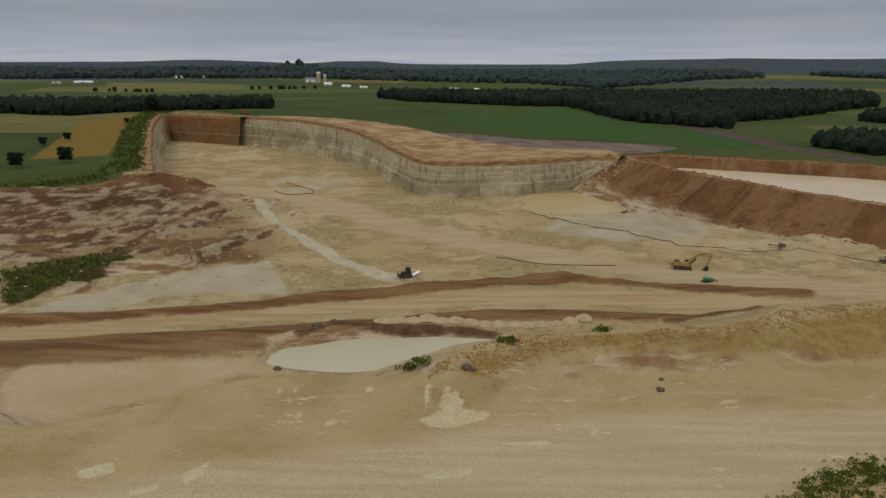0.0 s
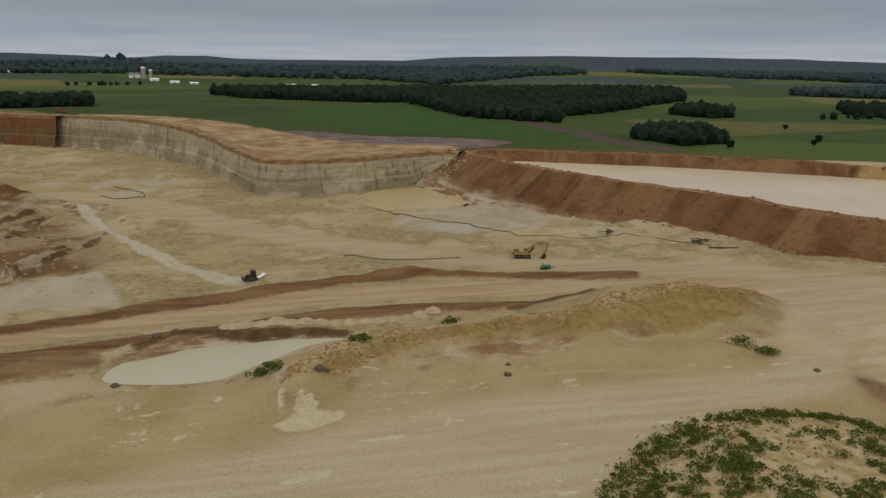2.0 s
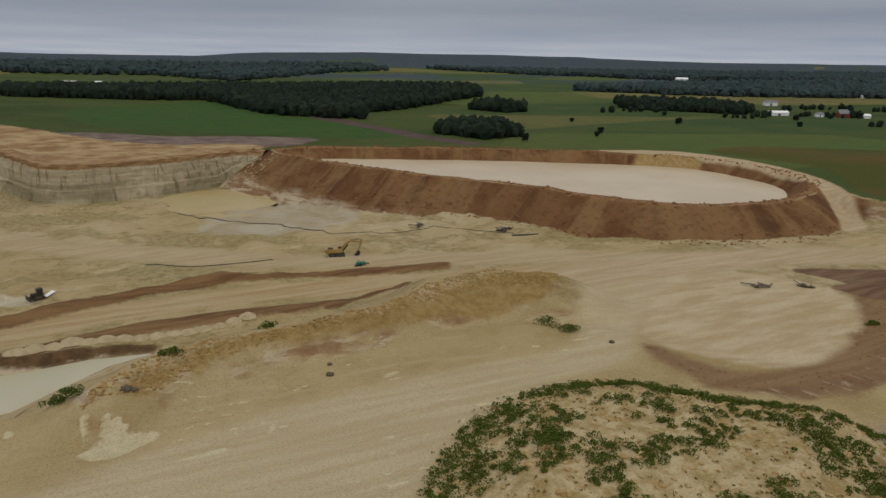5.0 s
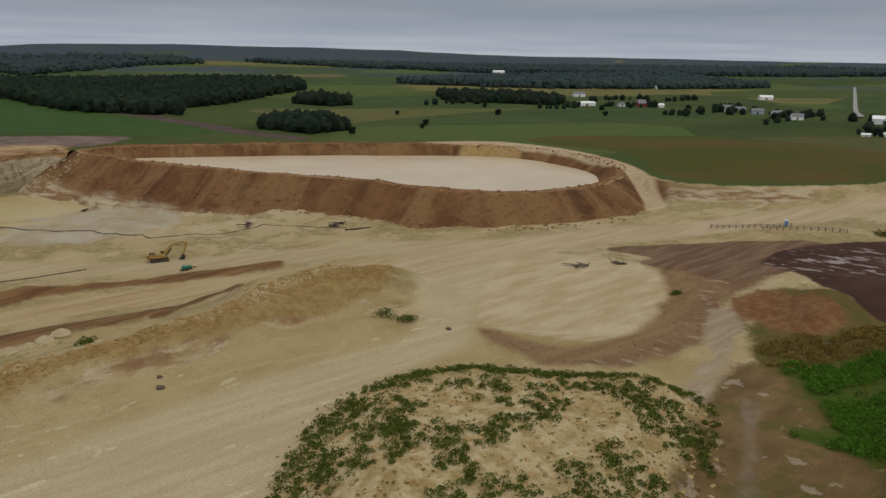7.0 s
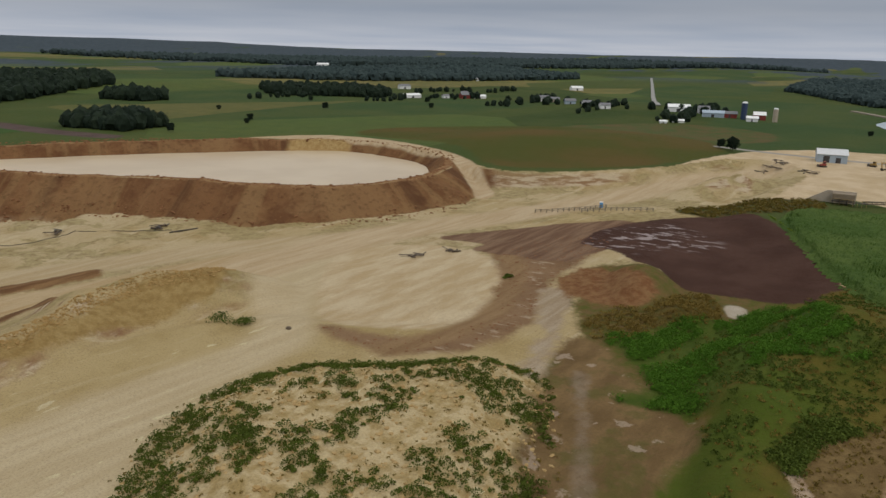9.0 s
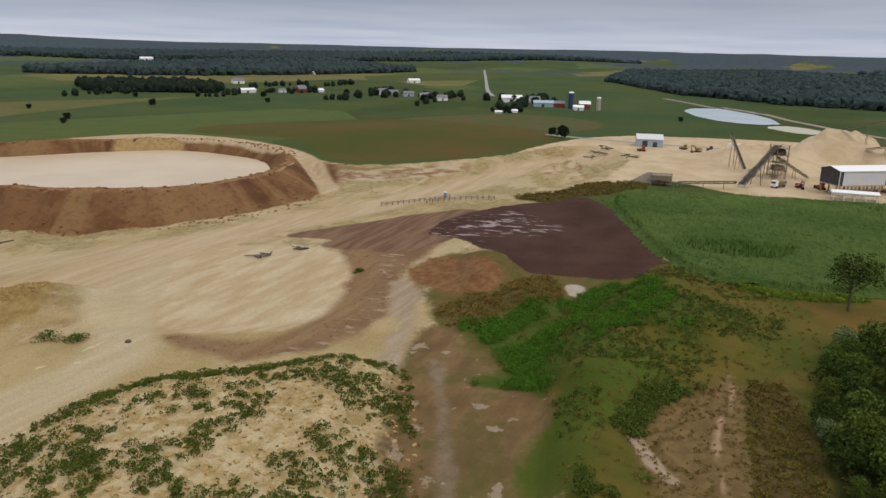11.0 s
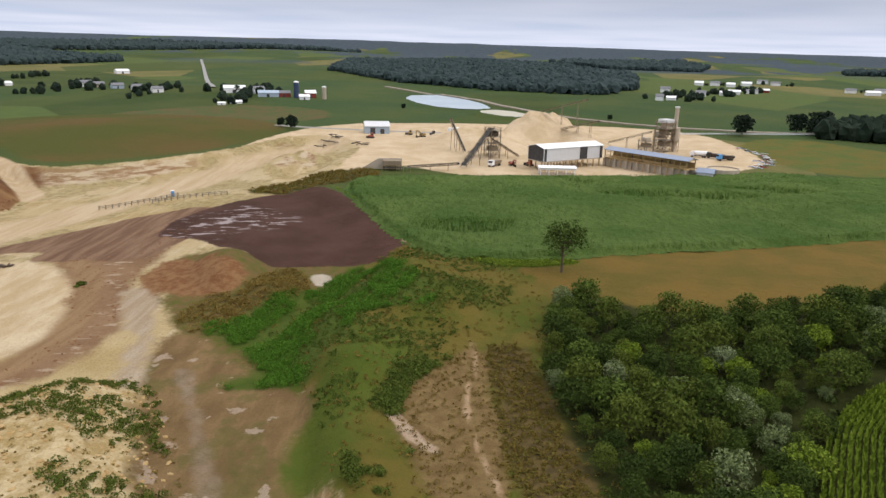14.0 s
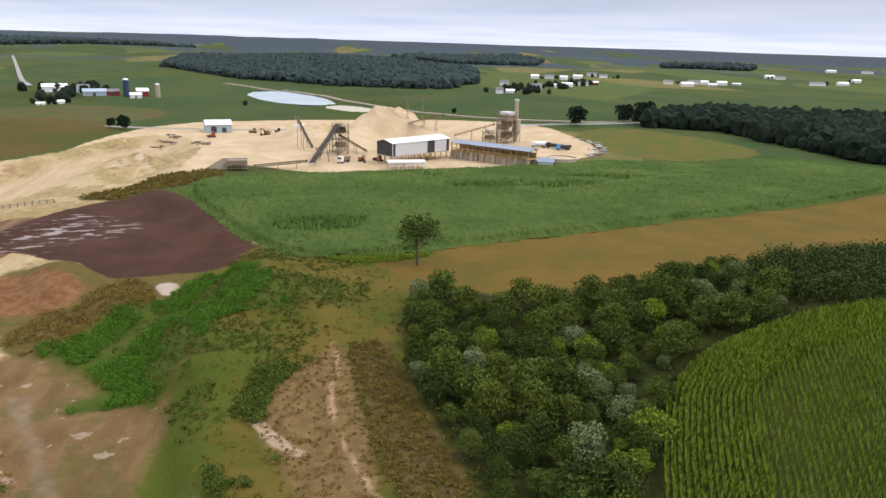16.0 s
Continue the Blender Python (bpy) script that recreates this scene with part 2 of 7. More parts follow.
def height(x, y):
    x, y = np.asarray(x, float), np.asarray(y, float)
    r = np.hypot(x, y)
    # open country
    z = 1.2 * fbm(x, y, 160, 3, 5) * ease(r, 60, 300) + 9 * fbm(x, y, 900, 3, 8) * ease(r, 650, 1800)
    bearing = np.degrees(np.arctan2(x, y))
    crest = np.interp(bearing, [b for b, _ in SKYLINE], [h for _, h in SKYLINE]) + 3 * fbm(bearing, bearing * 0, 2.5, 3, 12)
    z = z + ease(r, 1500, 2600) * (10 + 12 * fbm(x, y, 900, 3, 11)) * (1 - ease(r, 3300, 4200))
    z = z * (1 - ease(r, 3300, 4250)) + crest * ease(r, 3300, 4250)
    z = z + 5 * ease(y, 380, 560) * ease(-x, -120, 60) * (1 - ease(r, 800, 1300))
    z = z + 10 * np.exp(-((x - 88) ** 2 + (y + 112) ** 2) / (2 * 52 ** 2))
    z = z - 3.5 * np.exp(-((x - 105) ** 2 + (y + 42) ** 2) / (2 * 26 ** 2))
    for cx, cy, rx, ry, turn, h in HILLS:
        z = z + h * np.exp(-1.1 * oval(x, y, cx, cy, rx, ry, turn))
    near = r < 950
    if not np.any(near):
        return z
    X, Y, Z = x[near], y[near], z[near]
    wx, wy = X + 3.0 * fbm(X, Y, 26, 3, 21), Y + 3.0 * fbm(X, Y, 26, 3, 22)
    # quarry floor
    top, wgt = 0.0, 1e-12
    for sx, sy, sz in FLOOR_SPOTS:
        k = np.exp(-((X - sx) ** 2 + (Y - sy) ** 2) / (2 * 34 ** 2)) + 1e-7 / (1 + ((X - sx) ** 2 + (Y - sy) ** 2) / 1e4)
        top, wgt = top + k * sz, wgt + k
    floor_z = top / wgt + 0.5 * fbm(X, Y, 22, 4, 31)
    face = ease(Y, 335, 370) * ease(X, -330, -300)
    wide = 14 + 34 * ease(-X, 90, 140) * (1 - face)
    wide = wide * (1 - face) + 5.5 * face
    q = inside_distance(QUARRY, wx, wy)
    cut = ease(q, -3.5 * face, wide - 5.5 * face)
    rough = ease(-X, 35, 75) * ease(Y, 170, 200) * (1 - ease(Y, 330, 420))
    Z = Z * (1 - cut) + floor_z * cut
    run_u, run_v = 0.45 * X + 0.89 * Y, 0.89 * X - 0.45 * Y
    step_z = Z + rough * (6.0 * fbm(run_u * 0.28, run_v, 30, 4, 41) + 0.5 * fbm(run_u * 0.5, run_v, 9, 3, 42))
    ledge = step_z / 2.6
    bands = (np.floor(ledge) + ease(ledge - np.floor(ledge), 0.70, 0.97)) * 2.6
    Z = Z + rough * (0.9 * (bands - Z) + 0.1 * (step_z - Z)) + rough * 0.35 * fbm(X, Y, 4, 2, 45)
    # rock ledges: steep towards the pit, lying back gently behind
    for line, rise, back in LEDGES:
        p = np.array(line, float)
        near_d = np.full(X.shape, 1e9)
        side = np.zeros(X.shape)
        for (ax, ay), (bx, by) in zip(p[:-1], p[1:]):
            dx, dy = bx - ax, by - ay
            k = np.clip(((wx - ax) * dx + (wy - ay) * dy) / (dx * dx + dy * dy), 0, 1)
            d = np.hypot(wx - ax - k * dx, wy - ay - k * dy)
            left = dx * (wy - ay) - dy * (wx - ax) > 0
            side = np.where(d < near_d, np.where(left, d, -d), side)
            near_d = np.minimum(near_d, d)
        Z = Z + rise * (1 + 0.4 * fbm(X, Y, 9, 3, 47)) * ease(side, -0.6, 2.2) * np.exp(-(np.maximum(side, 0) / back) ** 2)
    # red spur of soil at the west rim
    Z = np.maximum(Z, 1.0 - 0.42 * line_distance([(-150, 330), (-118, 348)], wx, wy) - 5 * ease(X, -140, -112))
    # heaps and runnels of mud over the pit floor, away from the roads
    away = ease(np.minimum(line_distance(PIT_ROAD, X, Y), line_distance(HAUL_ROAD, X, Y)), 8, 20) * ease(q, 12, 30) * ease(Y, 175, 215)
    Z = Z + away * (1.5 - 5.0 * np.abs(fbm(X, Y, 34, 5, 43)) + 0.5 * fbm(X, Y, 5, 3, 44))
    # near bench
    b = ease(inside_distance(BENCH, wx, wy), -9, 4) * ease(q, -2, 12)
    bench_z = -4 - 0.006 * np.abs(X - 20) + 0.35 * fbm(X, Y, 15, 4, 51)
    Z = np.maximum(Z, Z * (1 - b) + bench_z * b)
    # knoll
    k = inside_distance(KNOLL, wx, wy)
    Z = Z + (5.6 + 0.9 * fbm(X, Y, 7, 4, 61)) * ease(k, -2, 13)
    # sand ridge: steep behind, gentle to the bench
    d = line_distance(RIDGE, wx, wy)
    Z = np.maximum(Z, 0.3 + 0.9 * fbm(X, Y, 9, 3, 71) - 0.42 * np.maximum(d - 1.0, 0))
    Z = Z + 1.0 * np.abs(fbm(X, Y, 6, 3, 73)) * (1 - ease(d, 3, 8)) - 0.25 * (1 - ease(d, 2, 7))
    # dike and settling pond
    s = inside_distance(DIKE, X + 0.6 * (wx - X), Y + 0.6 * (wy - Y))
    crest = 1.2 + 0.9 * fbm(X, Y, 16, 4, 81)
    run = along(DIKE, X, Y)
    outer = crest - (0.66 + 0.16 * fbm(run, 0 * run, 30, 3, 84)) * np.maximum(-s - 2.5, 0) + (0.8 * fbm(X, Y, 11, 3, 82) + 1.5 * fbm(run, s * 0.15, 7, 3, 83)) * ease(-s, 3, 9)
    Z = np.where(s > -2.5, np.maximum(-9.0, crest - 0.8 * np.maximum(s - 2.0, 0)), np.maximum(Z, outer))
    # ponds sit in shallow bowls
    k = ease(inside_distance(POND_NEAR, X, Y), -2.5, 2)
    Z = Z * (1 - k) + np.minimum(Z, -13.2) * k
    Z = Z - 1.2 * ease(inside_distance(POND_PIT, X, Y), -6, 6)
    for basin in (BASIN, BASIN_SMALL):
        k = ease(inside_distance(basin, X, Y), -14, -4)
        Z = Z * (1 - k) + (2.2 - 1.2 * ease(inside_distance(basin, X, Y), -4, 2)) * k
    for cx, cy, rx, ry, turn, h in MOUNDS:
        o = np.sqrt(oval(wx, wy, cx, cy, rx, ry, turn))
        Z = np.maximum(Z, Z + h * (1 - ease(o, 0.0, 1.25)) * (1 + 0.25 * fbm(X, Y, 5, 3, 91)))
    for line, h, w in BERMS:
        Z = Z + h * np.exp(-(line_distance(line, wx, wy) / w) ** 2) * (1 + 0.5 * fbm(X, Y, 8, 3, 93))
    z = z.copy()
    z[near] = Z
    return z


def ground_at(x, y):
    return float(height(np.array([x], float), np.array([y], float))[0])

# outlines of the soils, crops and roads; those named in ROAD_WIDTH are lines with half a width
ZONES = {
    "far_green": rounded([(-10, 698), (75, 820), (207, 882), (172, 646), (191, 589), (233, 471), (164, 447), (111, 511), (20, 540)]),
    "stubble": rounded([(455, 110), (560, 100), (590, 190), (480, 260), (430, 200)]),
    "meadow": rounded([(332, 225), (304, 200), (293, 180), (305, 158), (345, 127), (420, 106), (470, 140), (490, 250), (400, 330), (345, 330), (340, 270)]),
    "gold": [(-218, 384), (-184, 402), (-275, 670), (-287, 600)],
    "far_track": [(200, 620), (208, 570), (215, 512), (218, 450), (228, 405)],
    "mauve": rounded([(28, 519), (55, 494), (99, 492), (155, 465), (122, 428), (101, 430), (90, 425), (40, 440), (-20, 520)]),
    "rim": rounded([(-182, 660), (-87, 625), (-30, 557), (40, 450), (93, 452), (110, 420), (60, 400), (30, 380), (-5, 370), (-18, 415), (-50, 500), (-100, 594), (-185, 645)]),
    "corn_hill": rounded([(20, -20), (67, -36), (92, -49), (104, -67), (108, -98), (106, -175), (20, -175)]),
    "olive": rounded([(345, -140), (440, -150), (480, -205), (380, -240), (330, -215), (315, -170)]),
    "corn": rounded([(272, 52), (289, 40), (300, -26), (310, -105), (322, -130), (306, -160), (330, -215), (300, -255), (262, -245), (228, -172), (196, -80), (178, -24), (173, -2), (180, 14), (214, 30)]),
    "tan": rounded([(174, -12), (206, -88), (231, -172), (254, -234), (215, -260), (172, -160), (152, -105), (138, -60), (130, -36), (144, -14), (160, -8)], times=1),
    "plant": rounded([(250, 78), (262, 92), (300, 105), (360, 120), (410, 110), (452, 98), (500, 60), (520, -60), (497, -146), (402, -148), (343, -138), (305, -86), (291, -30), (300, 8), (330, 42), (262, 60)]),
    "quarry": QUARRY,
    "bench": BENCH,
    "flat_wet": rounded([(-104.8, 164.4), (-102.1, 184.6), (-92.8, 194.0), (-86.3, 205.6), (-76.8, 216.2), (-67.1, 237.8), (-55.2, 227.6), (-38.7, 189.6), (-57.0, 199.9), (-75.3, 192.9), (-83.8, 183.6), (-91.0, 168.7)], times=1),
    "back_wet": rounded([(-114.2, 336.8), (-140.6, 435.9), (-105.5, 445.7), (-64.6, 450.8), (-45.7, 407.0), (-54.4, 378.1), (-86.1, 387.6), (-103.2, 343.9)], times=1),
    "left_grass": rounded([(-139.7, 222.7), (-132.3, 235.5), (-120.6, 242.6), (-108.6, 246.9), (-98.0, 223.6), (-100.8, 214.7), (-106.5, 205.2), (-107.7, 183.7), (-113.0, 177.7)], times=1),
    "lot": rounded([(107.5, 112.4), (124.7, 130.4), (147.6, 147.8), (165.8, 148.8), (178.0, 132.9), (176.5, 111.0), (160.5, 93.2), (130.7, 83.6), (115.8, 82.1), (107.2, 92.7), (104.2, 104.5)], times=1),
    "haul": rounded([(-160, 138), (-100, 157), (-78, 165), (-55, 176), (-27, 184), (3, 189), (34, 191), (63, 184), (100, 176), (140, 166)], False),
    "haul_far": rounded([(-150, 152), (-103, 166), (-60, 179), (-30, 193), (-5, 198), (28, 208), (66, 197), (96, 190)], False),
    "haul_near": rounded([(-140, 128), (-100, 147), (-60, 156), (-25, 168), (15, 175), (45, 172), (75, 165)], False),
    "pond_edge": rounded([(-33, 160), (-22, 166), (-11, 164), (0, 165), (12, 163)], False),
    "pit_road": rounded([(-110, 400), (-57, 364), (-18, 290), (20, 254), (69, 210), (109, 196), (149, 178), (168, 162)], False),
    "path": rounded([(-20.0, 40.0), (-75.0, 62.0), (-70.0, 80.0), (-30.0, 92.0), (0.0, 101.0), (26.1, 106.8), (43.1, 109.2), (64.0, 110.2), (80.0, 108.0), (91.0, 112.7), (102.8, 130.0), (129.7, 156.9), (149.1, 168.9), (172.4, 161.2), (167.7, 147.0), (138.0, 137.7), (117.8, 123.5), (94.7, 99.5), (84.9, 97.1), (71.2, 96.5), (57.4, 93.1), (47.4, 85.7), (37.0, 75.7)], times=1),
    "main_road": rounded([(118, 156), (150, 160), (189, 156), (252, 128), (337, 106), (400, 80)], False),
    "dike_road": rounded([(279.9, 356.4), (327.2, 335.9), (336.3, 295.9), (318.8, 239.4), (305.5, 208.0), (283.6, 183.4), (265.3, 162.3), (250.1, 162.2), (263.7, 177.3), (283.2, 197.4), (307.7, 238.5), (313.0, 284.0), (296.1, 333.4)], times=1),
    "red": rounded([(-360, 160), (-250, 232), (-180, 296), (-136, 340), (-108, 352), (-112, 335), (-140, 305), (-150, 280), (-200, 255), (-300, 170)]),
    "dike": DIKE,
    "ridge": rounded([(3.1, 117.6), (17.0, 127.2), (30.9, 132.4), (46.5, 130.1), (65.5, 138.7), (84.6, 147.5), (98.8, 144.8), (129.0, 163.8), (100.1, 134.8), (88.1, 134.8), (67.5, 131.4), (57.1, 128.6), (45.3, 126.7), (33.6, 125.9), (25.4, 127.7), (16.2, 122.9), (7.6, 114.4)], times=1),
    "brown": rounded([(184.0, 108.0), (206.0, 104.1), (212.2, 87.1), (191.9, 82.5), (178.7, 83.8), (161.4, 81.4), (144.5, 76.2), (130.9, 71.3), (117.0, 70.3), (106.1, 73.4), (98.9, 82.5), (96.9, 92.9), (99.0, 102.9), (101.7, 106.1), (103.1, 90.7), (110.2, 80.9), (123.8, 79.4), (138.0, 82.1), (146.6, 90.8), (159.7, 96.0), (170.5, 107.4)], times=1),
    "track": rounded([(122, 61), (132, 58), (128, 46), (116, 36), (112, 26), (98, 21), (84, 22), (72, 20), (62, 16), (61, 38), (70, 40), (82, 45), (101, 53)], times=1),
    "haul_brown": rounded([(-130, 134), (-96, 150), (-62, 157), (-39, 158), (-39, 151), (-58, 145), (-80, 140), (-120, 126)]),
    "pale_flat": rounded([(-90.0, 138.9), (-68.2, 141.5), (-47.9, 144.2), (-38.1, 147.9), (-32.4, 141.3), (-45.4, 136.0), (-48.7, 129.3), (-58.5, 124.3), (-69.3, 115.5), (-72.0, 109.3)], times=1),
    "ledges": rounded([(-260, 170), (-185, 285), (-125, 320), (-112, 345), (-96, 330), (-66, 282), (-50, 240), (-88, 226), (-112, 240), (-140, 205), (-150, 180)]),
    "grove": rounded([(150, -16), (146, -28), (137, -38), (140, -62), (150, -100), (158, -190), (125, -190), (111, -130), (108, -75), (98, -54), (70, -38), (52, -30), (56, -17), (102, -10)]),
    "lush": rounded([(132.3, 56.3), (137.4, 45.9), (143.0, 45.1), (150.4, 37.0), (167.1, 32.8), (174.1, 27.3), (156.9, 18.7), (147.3, 12.1), (138.1, 8.3), (132.6, 9.2), (131.4, 17.5), (127.2, 23.1), (119.0, 22.9), (113.2, 25.7), (109.0, 26.9), (109.4, 30.6), (106.4, 40.7), (108.4, 42.9), (114.4, 37.0), (123.2, 44.8)], times=1),
    "knoll": KNOLL,
    "breach": rounded([(276, 312), (300, 322), (318, 302), (302, 282), (284, 292)]),
    "skirt": rounded([(192, 14), (186, 32), (174, 56), (184, 74), (170, 80), (150, 70), (132, 62), (124, 48), (112, 38), (118, 30), (156, 30), (176, 14)]),
    "ring": rounded([(184, 114), (170, 97), (142, 84), (117, 79), (100, 85)], False),
    "dark": rounded([(201.0, 97.0), (242.7, 90.5), (265.9, 69.1), (263.6, 53.2), (227.4, 34.7), (176.6, 13.9), (176.4, 26.4), (172.7, 38.8), (169.6, 52.9), (189.0, 70.8), (196.9, 80.0)], times=1),
    "whitish": rounded([(189.5, 96.0), (211.9, 90.9), (232.9, 86.9), (242.5, 77.6), (225.2, 58.5), (215.4, 52.2), (203.9, 76.3), (182.0, 78.4), (176.0, 82.6)], times=1),
    "red_mound": rounded([(158.7, 80.9), (172.6, 81.0), (178.0, 73.4), (161.1, 54.7), (161.0, 51.0), (151.5, 52.2), (148.0, 58.6), (149.5, 70.6)], times=1),
    "weeds": rounded([(192, 10), (180, 28), (152, 32), (130, 46), (112, 30), (98, 24), (80, 20), (50, 8), (40, -20), (88, -18), (108, -14), (150, -16), (172, -8), (180, 4)]),
    "weed_strip": rounded([(267, 93), (311, 48), (300, 40), (290, 40), (264, 58), (260, 72)]),
    "edge_green": rounded([(274, 58), (246, 42), (186, 10), (172, -4), (176, -24), (172, -26), (166, -6), (180, 8), (216, 28), (250, 44)], True),
    "earth": rounded([(120.6, 0.8), (116.9, -1.1), (101.5, -2.3), (88.7, -3.3), (70.1, -5.0), (71.7, 6.8), (85.6, 8.8), (93.6, 12.3), (101.7, 10.5), (110.3, 6.5)], times=1),
    "dark_strip": rounded([(120.4, -0.4), (118.9, -8.1), (109.4, -10.2), (98.9, -10.8), (81.7, -13.2), (68.5, -15.5), (70.0, -5.7), (85.8, -3.1), (101.5, -2.5)], times=1),
    "rill": rounded([(121.6, 0.8), (107.9, -0.0), (98.9, 2.0), (87.5, 0.3), (81.6, -0.7), (74.9, -2.8), (70.0, -4.0)], False),
    "rill_pool": rounded([(92.8, 12.1), (88.6, 9.7), (84.6, 7.3), (82.9, 5.1)], False),
    "small_pool": rounded([(164.6, 40.5), (167.8, 36.3), (161.7, 33.8), (156.9, 36.8)], times=1),
    "stream": rounded([(-93, 360), (-80, 328), (-62, 288), (-50, 264), (-35, 237), (-21, 217), (-12, 210)], False),
    "soil_tail": rounded([(184.6, 141.6), (206.9, 127.2), (223.0, 112.4), (245.4, 91.5), (213.2, 83.6), (191.9, 82.5), (173.5, 88.2), (180.0, 107.6), (177.1, 119.8), (188.4, 118.2)], times=1),
    "pale_wet": rounded([(149.8, 80.4), (157.2, 78.7), (155.5, 73.3), (145.5, 68.7), (129.0, 63.9), (119.5, 59.6), (108.9, 56.6), (101.0, 57.5), (118.3, 63.6), (131.4, 67.6)], times=1),
    "olive_mound": rounded([(152.1, 52.4), (166.6, 50.5), (169.8, 44.0), (159.1, 38.4), (147.5, 36.9), (141.3, 45.5), (142.4, 51.7)], times=1),
    "pit_wet": rounded([(41.7, 298.6), (70.6, 336.8), (81.7, 350.5), (99.0, 317.0), (114.3, 291.4), (85.7, 258.8), (66.1, 262.5), (46.2, 268.6)], times=1),
    "grass_slope": rounded([(127.2, 23.1), (120.1, 15.5), (117.6, 10.5), (105.1, 14.1), (97.2, 15.8), (88.0, 17.0), (74.2, 16.5), (80.8, 27.4), (95.3, 25.2), (107.6, 26.5), (118.5, 22.6)], times=1),
    "gully_scrub": rounded([(115.9, 11.4), (121.6, 0.8), (112.3, 4.7), (103.2, 9.7), (93.4, 11.6), (85.6, 8.8), (71.7, 6.8), (74.9, 17.2), (87.9, 16.3), (101.5, 13.8)], times=1),
    "ruts": rounded([(113, 51), (97, 43), (85, 37), (74, 32), (60, 26)], False),
    "plant_lane": [(440, 120), (446, 70), (452, 20), (470, -40)],
}
# pale wet patches left by the machines on the bench
BROAD_PATCHES = [
    [(-4.0, 105.5), (-0.9, 106.4), (8.0, 106.9), (7.5, 105.2), (1.7, 102.2), (-1.8, 102.6)],
    [(-50.0, 90.2), (-45.7, 92.8), (-44.6, 89.5), (-48.5, 88.0)],
    [(-35.2, 88.5), (-32.5, 92.5), (-31.7, 90.6), (-33.5, 86.3)],
    [(8.7, 97.5), (17.1, 98.3), (14.8, 96.7), (9.0, 96.3)],
    [(-41.1, 85.5), (-37.5, 87.0), (-36.5, 85.3), (-40.1, 84.2)],
    [(-2.7, 89.6), (4.7, 90.7), (4.6, 88.8), (-2.2, 87.8)],
    [(29, 113.4), (33, 114), (33.4, 113), (30, 112.4)],
    [(45, 112), (49, 113), (50, 112), (46, 111)],
    [(22, 100), (24, 103), (24.6, 102.6), (23, 99.6)]]
SMALL_PATCHES = [
    [(-28.2, 117), (-27.4, 117), (-27.0, 114), (-27.9, 114)],
    [(-25.3, 117), (-24.4, 117), (-24.2, 114.4), (-25.1, 114.4)],
    [(-13.2, 117.2), (-12.2, 117.2), (-12.0, 114.6), (-13.0, 114.6)],
    [(-11.2, 117), (-10.4, 117), (-10.2, 114.8), (-11.0, 114.8)],
    [(-23.5, 107.6), (-22, 107.6), (-22.2, 105.4), (-23.2, 105.4)],
    [(-18.2, 105), (-16, 105), (-16.4, 103.2), (-18, 103.2)]]
TRACK_PATCHES = [[(x, y), (x + 0.9, y), (x + 1.3, 107.2), (x + 0.3, 107.2)] for x, y in ((-2.8, 113), (-1.2, 113.2), (0.4, 111.8), (2.0, 110.4), (3.7, 109))]
ROAD_WIDTH = dict(haul=7.0, haul_far=4.6, haul_near=3.6, pond_edge=1.8, pit_road=9.0, main_road=11.0, ring=3.2,
                  rill=0.45, rill_pool=0.85, stream=2.6, plant_lane=3.0, ruts=1.5, far_track=9.0)


def graded(lo, hi, fine, far_lo, far_hi):
    """Grid lines that are fine between lo and hi and widen towards the far ends."""
    mid = np.arange(lo, hi + fine, fine)
    out = []
    step, v = fine, hi + fine
    while v < far_hi:
        step *= 1.085
        v += step
        out.append(min(v, far_hi))
    back = []
    step, v = fine, lo
    while v > far_lo:
        step *= 1.085
        v -= step
        back.append(max(v, far_lo))
    return np.array(back[::-1] + list(mid) + out)


